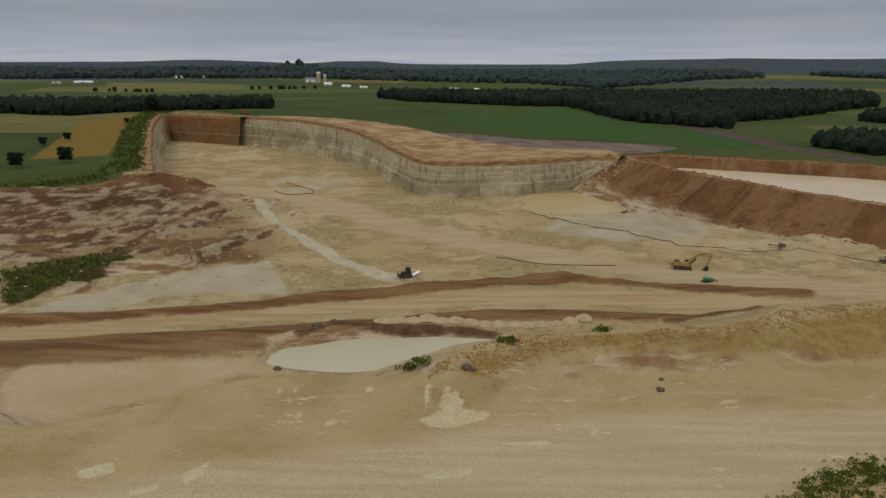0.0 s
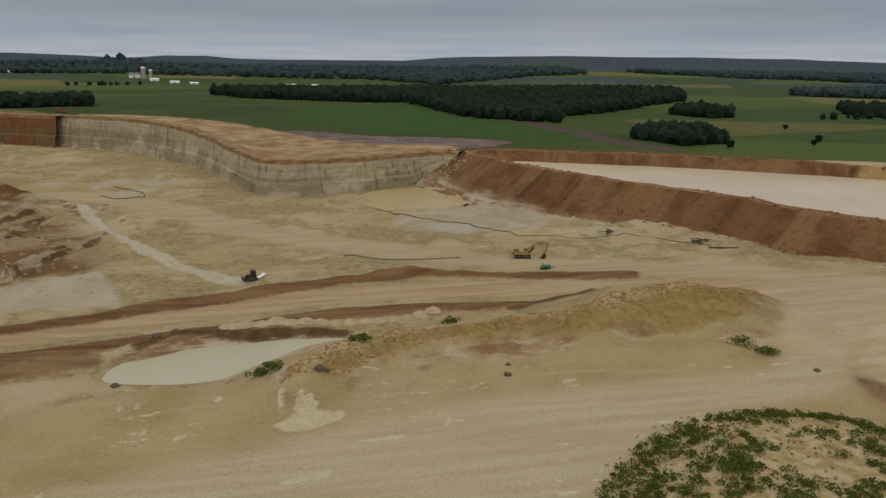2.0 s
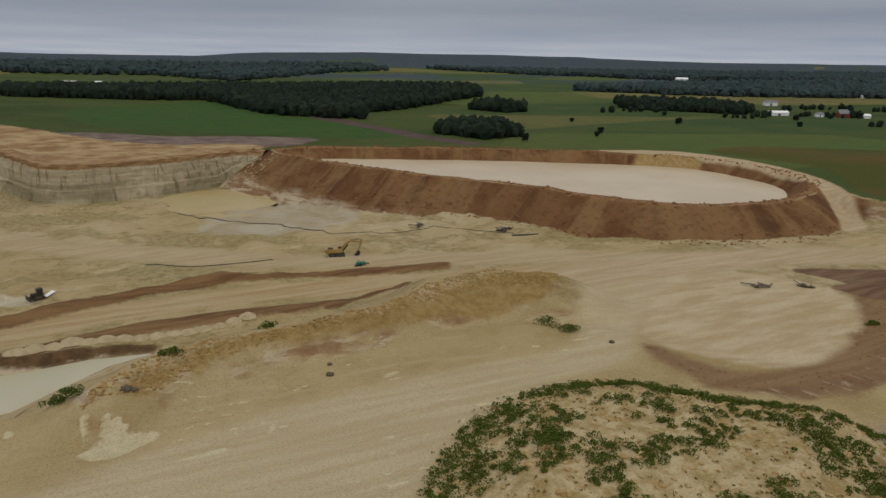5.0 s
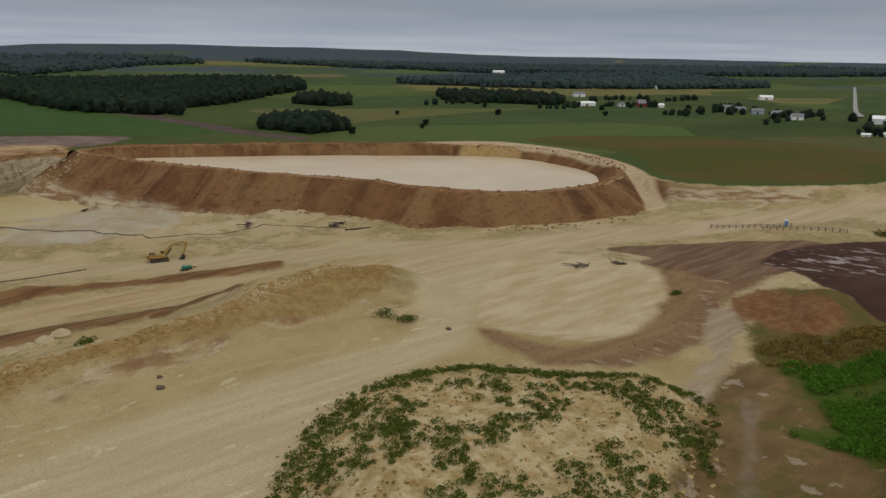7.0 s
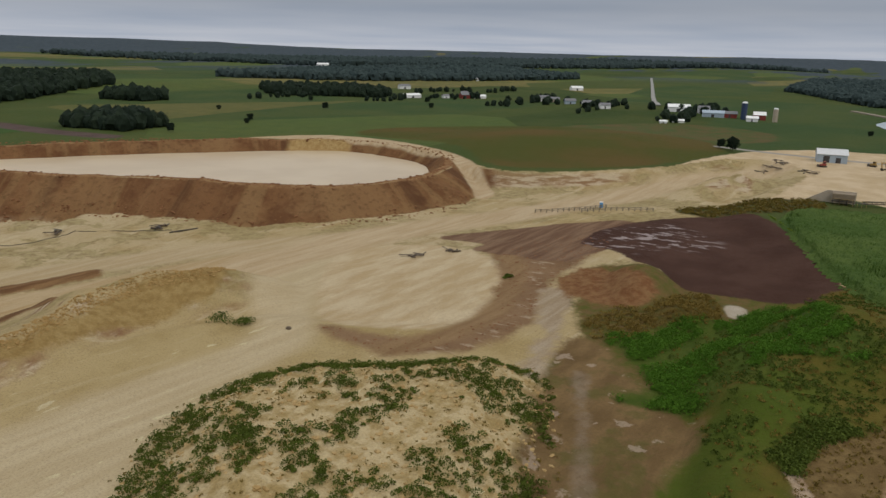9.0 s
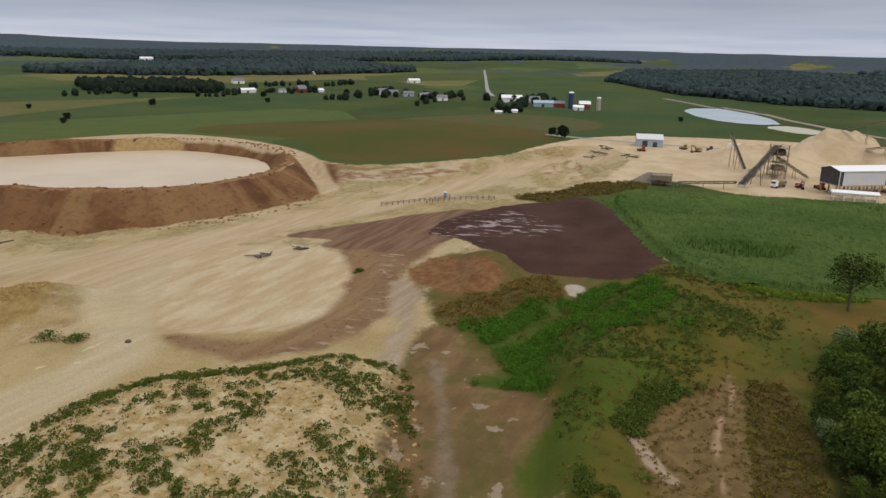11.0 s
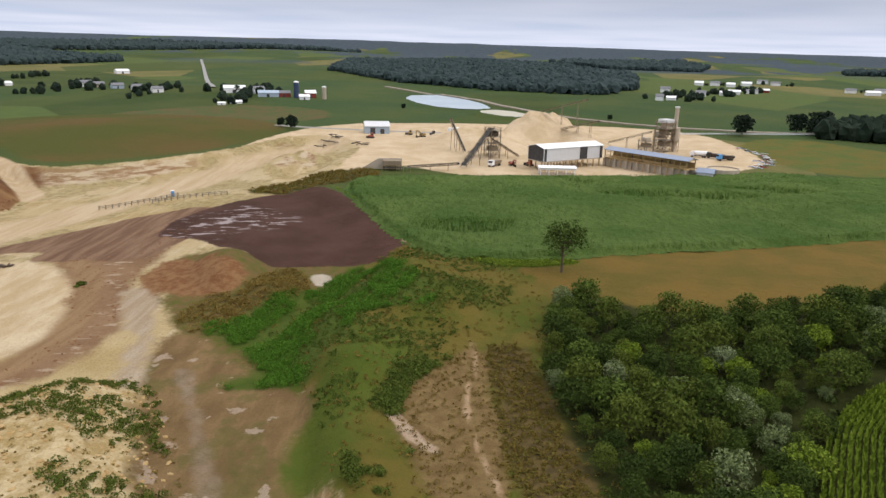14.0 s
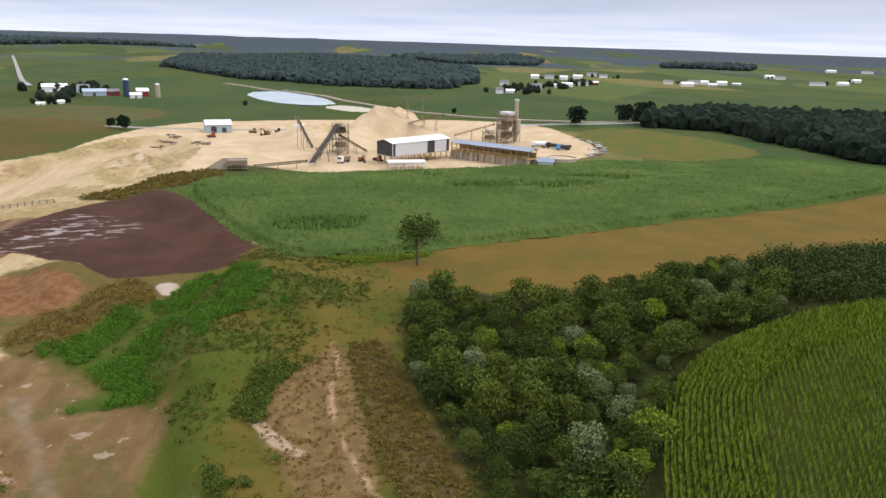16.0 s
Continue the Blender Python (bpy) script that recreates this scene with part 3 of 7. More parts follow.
def build_ground():
    gx, gy = graded(-240, 480, 1.25, -4600, 4900), graded(-190, 470, 1.25, -3600, 4900)
    X, Y = np.meshgrid(gx, gy)
    shape = X.shape
    X, Y = X.ravel(), Y.ravel()
    Z = height(X, Y)
    nx, ny = len(gx), len(gy)
    i = np.arange(nx * ny).reshape(ny, nx)
    quads = np.stack([i[:-1, :-1], i[:-1, 1:], i[1:, 1:], i[1:, :-1]], -1).reshape(-1, 4)
    me = bpy.data.meshes.new("ground")
    me.vertices.add(len(X))
    me.vertices.foreach_set("co", np.stack([X, Y, Z], 1).astype(np.float32).ravel())
    me.loops.add(quads.size)
    me.loops.foreach_set("vertex_index", quads.astype(np.int32).ravel())
    me.polygons.add(len(quads))
    me.polygons.foreach_set("loop_start", np.arange(0, quads.size, 4, dtype=np.int32))
    me.polygons.foreach_set("use_smooth", np.ones(len(quads), bool))
    me.update()
    wet = np.full(len(X), -99.0)
    for name, outline in ZONES.items():
        d = np.full(len(X), -99.0)
        lo, hi = np.min(outline, 0) - 25, np.max(outline, 0) + 25
        box = (X > lo[0]) & (X < hi[0]) & (Y > lo[1]) & (Y < hi[1])
        width = ROAD_WIDTH.get(name)
        d[box] = inside_distance(outline, X[box], Y[box]) if width is None else width - line_distance(outline, X[box], Y[box])
        a = me.attributes.new("zone_" + name, "FLOAT", "POINT")
        a.data.foreach_set("value", d.astype(np.float32))
        if name in ("flat_wet", "pit_wet", "ruts", "stream", "small_pool", "rill_pool"):
            wet = np.maximum(wet, d)
    me.attributes.new("zone_wet", "FLOAT", "POINT").data.foreach_set("value", wet.astype(np.float32))
    d = np.full(len(X), -99.0)
    box = (X > -70) & (X < 70) & (Y > 70) & (Y < 130)
    d[box] = np.max([inside_distance(p, X[box], Y[box]) for p in BROAD_PATCHES + SMALL_PATCHES + TRACK_PATCHES], 0)
    me.attributes.new("zone_patches", "FLOAT", "POINT").data.foreach_set("value", d.astype(np.float32))
    run = np.zeros(len(X))
    box = (X > 60) & (X < 360) & (Y > 140) & (Y < 450)
    run[box] = along(DIKE, X[box], Y[box])
    me.attributes.new("dike_run", "FLOAT", "POINT").data.foreach_set("value", run.astype(np.float32))
    gz_y, gz_x = np.gradient(Z.reshape(shape), gy, gx)
    me.attributes.new("flatness", "FLOAT", "POINT").data.foreach_set("value", (1 / np.sqrt(1 + gz_x ** 2 + gz_y ** 2)).astype(np.float32).ravel())
    me.attributes.new("distance", "FLOAT", "POINT").data.foreach_set("value", np.hypot(X, Y).astype(np.float32))
    # west and east halves carry only the soils that lie in them
    middle = (gx[:-1] + gx[1:]) / 2 > 112
    for side, inner in (("west", lambda p: np.min(p, 0)[0] < 150), ("east", lambda p: np.max(p, 0)[0] > 74)):
        me.materials.append(ground_material("ground_" + side, {name for name, outline in ZONES.items() if inner(outline)}))
    me.polygons.foreach_set("material_index", np.tile(middle, ny - 1).astype(np.int32))
    return tagged(new("ground", me), "sandy quarry floor, red soil banks and green fields running to the horizon", "ground", kind="structure")


def ground_material(title, names):
    n = Nodes(title)
    pos = n.pos
    warp = n.math("SUBTRACT", n.noise(0.12, 5), 0.5)
    fine = n.math("SUBTRACT", n.noise(0.9, 5, 0.65), 0.5)
    edge = n.math("ADD", n.math("MULTIPLY", warp, 12.0), n.math("MULTIPLY", fine, 5.0))
    big, mid, small, grain = n.noise(0.012, 4), n.noise(0.07, 6, 0.6), n.noise(0.45, 6, 0.6), n.noise(3.0, 5, 0.65)
    drive = n.noise(0.22, 5, 0.6, stretch=(0.18, 1.7, 1), turn=-14)
    drive_b = n.noise(0.22, 5, 0.6, stretch=(0.16, 1.9, 1), turn=38)

    def zone(name, soft=0.6, spread=1.0):
        if name not in names:
            return 0.0
        return n.step(n.math("ADD", n.attr("zone_" + name), n.math("MULTIPLY", edge, spread)), -soft, soft)
    flat = n.attr("flatness")
    # open country: patchwork of fields, with darker wood ground in between
    cells = n.node("ShaderNodeTexVoronoi")
    cells.inputs["Scale"].default_value = 1.0
    m = n.node("ShaderNodeMapping")
    m.inputs["Scale"].default_value, m.inputs["Rotation"].default_value = (0.0030, 0.0062, 0.0), (0, 0, radians(18))
    n.put(m.inputs["Vector"], pos)
    n.put(cells.inputs["Vector"], m.outputs[0])
    pick = n.node("ShaderNodeSeparateColor")
    n.put(pick.inputs[0], cells.outputs["Color"])
    col = n.mix(n.step(pick.outputs[0], 0.25, 0.3), (0.034, 0.054, 0.013), (0.050, 0.070, 0.017))
    col = n.mix(n.step(pick.outputs[2], 0.30, 0.26), col, (0.075, 0.105, 0.027))
    col = n.mix(n.step(pick.outputs[1], 0.74, 0.77), col, (0.17, 0.14, 0.05))
    col = n.mix(n.step(pick.outputs[2], 0.65, 0.68), col, (0.034, 0.064, 0.020))
    col = n.mix(n.step(big, 0.35, 0.7, 0.0, 0.55), col, (0.085, 0.092, 0.025))
    col = n.mix(n.step(mid, 0.35, 0.7, 0.0, 0.45), col, (0.045, 0.075, 0.023))
    # distant woodland patches, their blue-grey colour holding the haze of distance
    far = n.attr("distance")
    hazy_forest = n.math("MULTIPLY", n.step(n.math("ADD", n.noise(0.0022, 5, 0.6, stretch=(0.6, 1.3, 1)), n.step(far, 2800.0, 3900.0, 0.0, 0.14)), 0.50, 0.53), n.step(far, 1600.0, 2200.0))
    col = n.mix(hazy_forest, col, n.vary(n.noise(0.05, 4), (0.038, 0.053, 0.064), (0.052, 0.069, 0.080)))
    # colours of each zone: two tones, the noise that blends them, softness and raggedness of the edge
    S, M, G, B, D, E = small, mid, grain, big, drive, drive_b
    for name, a, b, by, soft, spread in (
            ("far_green", (0.032, 0.072, 0.015), (0.044, 0.084, 0.020), M, 2.0, 0.5), ("stubble", (0.10, 0.075, 0.03), (0.06, 0.085, 0.025), M, 3.0, 1.0),
            ("meadow", (0.062, 0.068, 0.014), (0.095, 0.066, 0.019), B, 3.0, 0.8), ("gold", (0.20, 0.125, 0.022), (0.15, 0.105, 0.022), S, 1.0, 0.3),
            ("far_track", (0.075, 0.050, 0.045), (0.10, 0.07, 0.06), M, 2.0, 0.4), ("mauve", (0.125, 0.085, 0.072), (0.20, 0.155, 0.125), M, 3.0, 1.0), ("rim", (0.40, 0.285, 0.15), (0.235, 0.13, 0.06), M, 1.5, 1.0),
            ("corn_hill", (0.034, 0.042, 0.010), (0.046, 0.055, 0.013), M, 0.8, 0.1), ("olive", (0.115, 0.095, 0.022), (0.075, 0.10, 0.022), M, 2.0, 0.6), ("corn", (0.040, 0.085, 0.026), (0.05, 0.10, 0.03), M, 0.8, 0.2), ("tan", (0.140, 0.090, 0.020), (0.100, 0.078, 0.016), M, 1.0, 0.3),
            ("plant", (0.44, 0.33, 0.19), (0.53, 0.41, 0.265), M, 0.8, 0.5)):
        if name in names:
            col = n.mix(zone(name, soft, spread), col, n.vary(by, a, b))
    sand = n.vary(big, (0.365, 0.275, 0.135), (0.425, 0.335, 0.195))
    sand = n.mix(n.step(mid, 0.45, 0.7, 0.0, 0.7), sand, (0.275, 0.19, 0.075))
    sand = n.mix(n.step(drive, 0.56, 0.66, 0.0, 0.55), sand, (0.49, 0.40, 0.25))
    sand = n.mix(n.step(drive_b, 0.60, 0.68, 0.0, 0.4), sand, (0.27, 0.19, 0.09))
    sand = n.mix(n.step(small, 0.56, 0.72, 0.0, 0.5), sand, (0.24, 0.155, 0.065))
    mud = n.math("MULTIPLY", n.step(n.noise(0.04, 7, 0.7), 0.48, 0.53), n.step(n.attr("zone_bench"), -6.0, -14.0))
    sand = n.mix(n.math("MULTIPLY", mud, 0.65), sand, n.vary(small, (0.28, 0.225, 0.10), (0.185, 0.135, 0.055), 0.46, 0.60))
    sand = n.mix(n.step(n.math("ADD", n.attr("zone_bench"), n.math("MULTIPLY", edge, 0.6)), -2.0, 5.0, 0.0, 0.55), sand, n.vary(mid, (0.39, 0.295, 0.14), (0.32, 0.235, 0.10)))
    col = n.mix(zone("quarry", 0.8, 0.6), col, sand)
    pushed = n.noise(0.2, 5, 0.6, stretch=(0.35, 1.3, 1), turn=62)
    soil = n.vary(mid, (0.125, 0.058, 0.025), (0.175, 0.088, 0.038), 0.4, 0.6)
    run = n.attr("dike_run")
    soil = n.mix(n.step(n.noise_1d(run, 0.07, 5, 0.6), 0.5, 0.66, 0.0, 0.5), soil, (0.26, 0.16, 0.07))
    soil = n.mix(n.step(n.noise_1d(run, 0.05, 4, 0.6), 0.45, 0.32, 0.0, 0.6), soil, (0.07, 0.032, 0.016))
    soil = n.mix(n.step(n.noise(0.028, 5, 0.6), 0.5, 0.6, 0.0, 0.75), soil, (0.22, 0.125, 0.055))
    soil = n.mix(n.step(small, 0.5, 0.7, 0.0, 0.5), soil, (0.08, 0.036, 0.016))
    steep = n.math("MULTIPLY", n.step(n.math("ADD", flat, n.math("MULTIPLY", edge, 0.012)), 0.93, 0.84), zone("quarry", 12.0, 0.5))
    rock = n.mix(n.step(n.noise(0.3, 6, 0.6, stretch=(0.3, 0.3, 2.2)), 0.42, 0.58), (0.22, 0.125, 0.062), (0.45, 0.36, 0.24))
    col = n.mix(steep, col, rock)
    for name, a, b, by, soft, spread in (
            ("flat_wet", (0.42, 0.35, 0.235), (0.36, 0.285, 0.18), M, 1.5, 0.8), ("back_wet", (0.40, 0.34, 0.235), (0.33, 0.235, 0.095), M, 3.0, 2.0),
            ("haul_brown", (0.17, 0.095, 0.042), (0.24, 0.145, 0.07), D, 2.0, 0.8), ("pale_flat", (0.44, 0.335, 0.20), (0.39, 0.285, 0.155), M, 1.5, 0.6), ("haul", (0.34, 0.235, 0.115), (0.42, 0.315, 0.18), D, 2.0, 0.4), ("pit_wet", (0.40, 0.34, 0.235), (0.34, 0.265, 0.15), M, 3.0, 1.5), ("pit_road", (0.43, 0.335, 0.20), (0.37, 0.275, 0.15), D, 4.0, 0.6),
            ("path", (0.465, 0.372, 0.228), (0.41, 0.32, 0.185), E, 3.5, 0.35), ("main_road", (0.46, 0.355, 0.22), (0.39, 0.285, 0.16), D, 4.0, 0.5),
            ("haul_far", (0.125, 0.062, 0.027), (0.21, 0.12, 0.052), D, 1.2, 0.5), ("haul_near", (0.12, 0.062, 0.028), (0.22, 0.13, 0.06), D, 1.2, 0.5),
            ("pond_edge", (0.075, 0.045, 0.022), (0.13, 0.075, 0.034), S, 0.8, 0.4), ("ridge", (0.31, 0.215, 0.085), (0.235, 0.150, 0.052), S, 1.5, 0.6),
            ("lot", (0.49, 0.39, 0.245), (0.40, 0.295, 0.16), pushed, 1.5, 0.4), ("knoll", (0.31, 0.22, 0.09), (0.47, 0.37, 0.205), S, 1.5, 0.5), ("stream", (0.47, 0.41, 0.28), (0.40, 0.33, 0.21), S, 0.6, 0.3),
            ("left_grass", (0.030, 0.042, 0.014), (0.085, 0.05, 0.022), S, 1.5, 1.0)):
        if name in names:
            col = n.mix(zone(name, soft, spread), col, n.vary(by, a, b))
    banks = n.step(n.math("ADD", n.attr("zone_dike"), n.math("MULTIPLY", edge, 0.4)), -26.0, -19.0)
    slope = n.step(flat, 0.985, 0.93)
    col = n.mix(n.math("MULTIPLY", banks, slope), col, soil)
    col = n.mix(n.step(n.attr("zone_dike"), -3.5, -1.5), col, n.vary(S, (0.27, 0.155, 0.072), (0.19, 0.095, 0.040)))
    col = n.mix(n.step(n.attr("zone_dike"), 1.5, 3.0), col, soil)
    col = n.mix(zone("breach", 2.0, 0.5), col, n.vary(S, (0.36, 0.25, 0.105), (0.29, 0.18, 0.07)))
    col = n.mix(zone("red", 1.5), col, soil)
    col = n.mix(zone("dike_road", 1.2, 0.2), col, n.vary(D, (0.46, 0.36, 0.225), (0.38, 0.27, 0.15)))
    # risers: pale rock beds, with dark brown painted in for shaded cracks
    riser = n.mix(n.step(n.noise(0.22, 5, 0.6, stretch=(0.4, 0.4, 2.0)), 0.44, 0.58), (0.12, 0.068, 0.034), (0.35, 0.275, 0.175))
    tread = n.mix(n.step(n.noise(0.045, 5, 0.6), 0.42, 0.58), (0.285, 0.20, 0.105), (0.155, 0.088, 0.04))
    tread = n.mix(n.step(small, 0.55, 0.68, 0.0, 0.4), tread, (0.13, 0.075, 0.035))
    ledge = n.mix(n.step(flat, 0.97, 0.86), tread, riser)
    col = n.mix(zone("ledges", 4.0, 1.2), col, ledge)
    marks = n.math("MULTIPLY", n.step(n.noise(0.55, 4, 0.6, stretch=(0.45, 1.6, 1), turn=-8), 0.615, 0.64), n.step(n.noise(0.05, 3), 0.5, 0.6))
    col = n.mix(n.math("MULTIPLY", marks, n.step(n.attr("zone_bench"), 2.0, 12.0)), col, (0.53, 0.45, 0.27))
    col = n.mix(n.step(n.math("ADD", n.attr("zone_patches"), n.math("MULTIPLY", fine, 1.0)), -0.15, 0.15, 0.0, 0.85), col, n.vary(small, (0.54, 0.46, 0.29), (0.48, 0.40, 0.24)))
    brown = n.vary(mid, (0.165, 0.095, 0.048), (0.22, 0.135, 0.072))
    brown = n.mix(n.step(n.noise(0.35, 5, stretch=(1.5, 0.5, 1), turn=25), 0.6, 0.66, 0.0, 0.7), brown, (0.37, 0.28, 0.19))
    col = n.mix(zone("brown", 2.0, 0.6), col, brown)
    col = n.mix(zone("track", 1.5, 0.6), col, n.vary(n.noise(0.3, 5, 0.6, stretch=(0.3, 0.8, 1), turn=-25), (0.185, 0.118, 0.052), (0.125, 0.078, 0.033)))
    col = n.mix(n.math("MULTIPLY", n.step(n.noise(0.09, 5, 0.65), 0.48, 0.58, 0.0, 0.6), zone("track", 1.5, 0.3)), col, n.vary(small, (0.105, 0.088, 0.026), (0.075, 0.078, 0.018)))
    # wet wheel ruts, their paler tone painting part of the sky's reflection
    col = n.mix(n.math("MULTIPLY", zone("ruts", 1.0, 0.5), 0.6), col, n.vary(small, (0.235, 0.175, 0.115), (0.165, 0.11, 0.062)))
    puddled = n.math("MULTIPLY", n.step(n.noise(0.2, 5, 0.6), 0.61, 0.65, 0.0, 0.7), zone("track", 1.5, -0.3))
    col = n.mix(puddled, col, (0.34, 0.26, 0.185))
    dark = n.vary(mid, (0.050, 0.024, 0.017), (0.070, 0.036, 0.026))
    crust = n.math("MULTIPLY", n.step(n.noise(0.28, 6, 0.65, stretch=(1.1, 0.5, 1), turn=32), 0.53, 0.60), zone("whitish", 5.0, 1.0))
    dark = n.mix(crust, dark, (0.30, 0.25, 0.235))
    # the grove's ground tone is darkened to hold the shade under its trees
    for name, a, b, by, soft, spread in (
            ("ring", (0.20, 0.12, 0.058), (0.25, 0.16, 0.08), E, 2.0, 0.4), ("pale_wet", (0.36, 0.285, 0.195), (0.28, 0.205, 0.125), D, 1.5, 0.7), ("soil_tail", (0.125, 0.068, 0.040), (0.20, 0.125, 0.075), D, 0.8, 0.35), ("skirt", (0.13, 0.085, 0.032), (0.085, 0.085, 0.018), S, 1.5, 0.6), ("dark", dark, dark, S, 0.7, 0.4), ("red_mound", (0.15, 0.065, 0.026), (0.21, 0.115, 0.05), S, 1.2, 0.7),
            ("weeds", (0.058, 0.072, 0.009), (0.115, 0.088, 0.018), M, 1.5, 1.0), ("grass_slope", (0.058, 0.082, 0.010), (0.078, 0.092, 0.014), M, 1.5, 0.5), ("olive_mound", (0.11, 0.075, 0.022), (0.075, 0.07, 0.016), S, 1.2, 0.6), ("lush", (0.045, 0.072, 0.010), (0.062, 0.085, 0.013), S, 1.5, 0.5), ("grove", (0.018, 0.024, 0.005), (0.028, 0.034, 0.007), S, 1.5, 0.3), ("weed_strip", (0.035, 0.055, 0.015), (0.12, 0.08, 0.03), S, 1.0, 0.5),
            ("edge_green", (0.085, 0.135, 0.012), (0.06, 0.105, 0.010), S, 1.5, 0.4), ("dark_strip", (0.055, 0.040, 0.016), (0.10, 0.07, 0.024), S, 1.5, 0.6),
            ("earth", (0.175, 0.118, 0.048), (0.125, 0.080, 0.031), S, 1.0, 0.6), ("rill", (0.34, 0.235, 0.14), (0.28, 0.18, 0.095), S, 0.3, 0.15),
            ("rill_pool", (0.36, 0.27, 0.18), (0.28, 0.19, 0.115), S, 0.3, 0.2), ("small_pool", (0.40, 0.34, 0.25), (0.34, 0.28, 0.20), S, 0.5, 0.15),
            ("plant_lane", (0.30, 0.28, 0.24), (0.26, 0.24, 0.21), S, 0.6, 0.1)):
        if name in names:
            col = n.mix(zone(name, soft, spread), col, a if a is b else n.vary(by, a, b))
    col = n.mix(n.step(grain, 0.42, 0.75, 0.0, 0.35), col, (0.06, 0.038, 0.018))
    n.bump(n.math("ADD", n.math("MULTIPLY", small, 1.0), n.math("MULTIPLY", grain, 0.3)), 0.8, 0.7)
    rough = n.step(n.math("ADD", n.attr("zone_wet"), n.math("MULTIPLY", edge, 0.4)), -1.0, 1.0, 0.92, 0.35)
    return n.finish(col, rough, 0.0, 0.05)


ground = build_ground()

# ---- water ----


def water_material(name, colour, deep):
    n = Nodes(name)
    col = n.vary(n.noise(0.03, 3), colour, deep)
    n.bump(n.noise(0.8, 3), 0.04, 0.1)
    return n.finish(col, 0.3, 0.0, 0.15)


def water_sheet(name, outline, z, material, label):
    bm = bmesh.new()
    face = bm.faces.new([bm.verts.new((x, y, z)) for x, y in outline])
    if face.normal.z < 0:
        face.normal_flip()
    bmesh.ops.triangulate(bm, faces=bm.faces[:])
    me = bpy.data.meshes.new(name)
    bm.to_mesh(me); bm.free()
    me.materials.append(material)
    return tagged(new(name, me), label, "pond", kind="structure")


def grown(outline, by):
    p = np.array(outline)
    c = p.mean(0)
    d = p - c
    return c + d * (1 + by / np.linalg.norm(d, axis=1, keepdims=True))


milky = water_material("milky_water", (0.40, 0.36, 0.24), (0.44, 0.39, 0.27))
pale = water_material("pale_settled_water", (0.52, 0.415, 0.275), (0.47, 0.365, 0.235))
amber = water_material("amber_water", (0.36, 0.26, 0.10), (0.40, 0.31, 0.15))
steel = water_material("steel_water", (0.30, 0.36, 0.40), (0.36, 0.41, 0.43))
water_sheet("water_near", grown(POND_NEAR, 1.5), -12.6, milky, "milky pale green pond below the sand bench")
water_sheet("water_settling", grown(DIKE, -3), -4.6, pale, "pale silty settling pond inside a red earth dike")
water_sheet("water_pit", grown(POND_PIT, 6), -16.95, amber, "amber shallow pond under the quarry face")
water_sheet("water_basin", grown(BASIN, 3), 1.9, steel, "steel grey water in a plant basin")
water_sheet("water_basin_small", grown(BASIN_SMALL, 3), 1.8, milky, "pale silty water in a small basin")


# ---- the quarry face: a wall of pale rock with soil on top ----


def face_material(name, low, high, stain):
    n = Nodes(name)
    beds = n.noise(0.5, 5, 0.6, stretch=(0.06, 0.06, 1.6))
    fissures = n.noise(0.35, 6, 0.7, stretch=(1, 1, 0.07))
    col = n.vary(beds, low, high, 0.3, 0.7)
    col = n.mix(n.step(fissures, 0.52, 0.66, 0.0, 0.85), col, stain)
    col = n.mix(n.math("MULTIPLY", n.step(n.noise(0.04, 4), 0.46, 0.56), n.step(n.attr("depth"), 7.0, 11.0, 0.10, 0.5)), col, (0.15, 0.125, 0.06))
    top = n.step(n.math("ADD", n.attr("depth"), n.math("MULTIPLY", n.noise(0.3, 4), 1.6)), 3.6, 2.4)
    col = n.mix(top, col, n.vary(n.noise(0.6, 4, stretch=(0.3, 0.3, 2)), (0.20, 0.105, 0.045), (0.33, 0.21, 0.10)))
    n.bump(n.math("ADD", fissures, n.math("MULTIPLY", beds, 0.6)), 1.0, 1.2)
    return n.finish(col, 0.95, 0.0, 0.15)


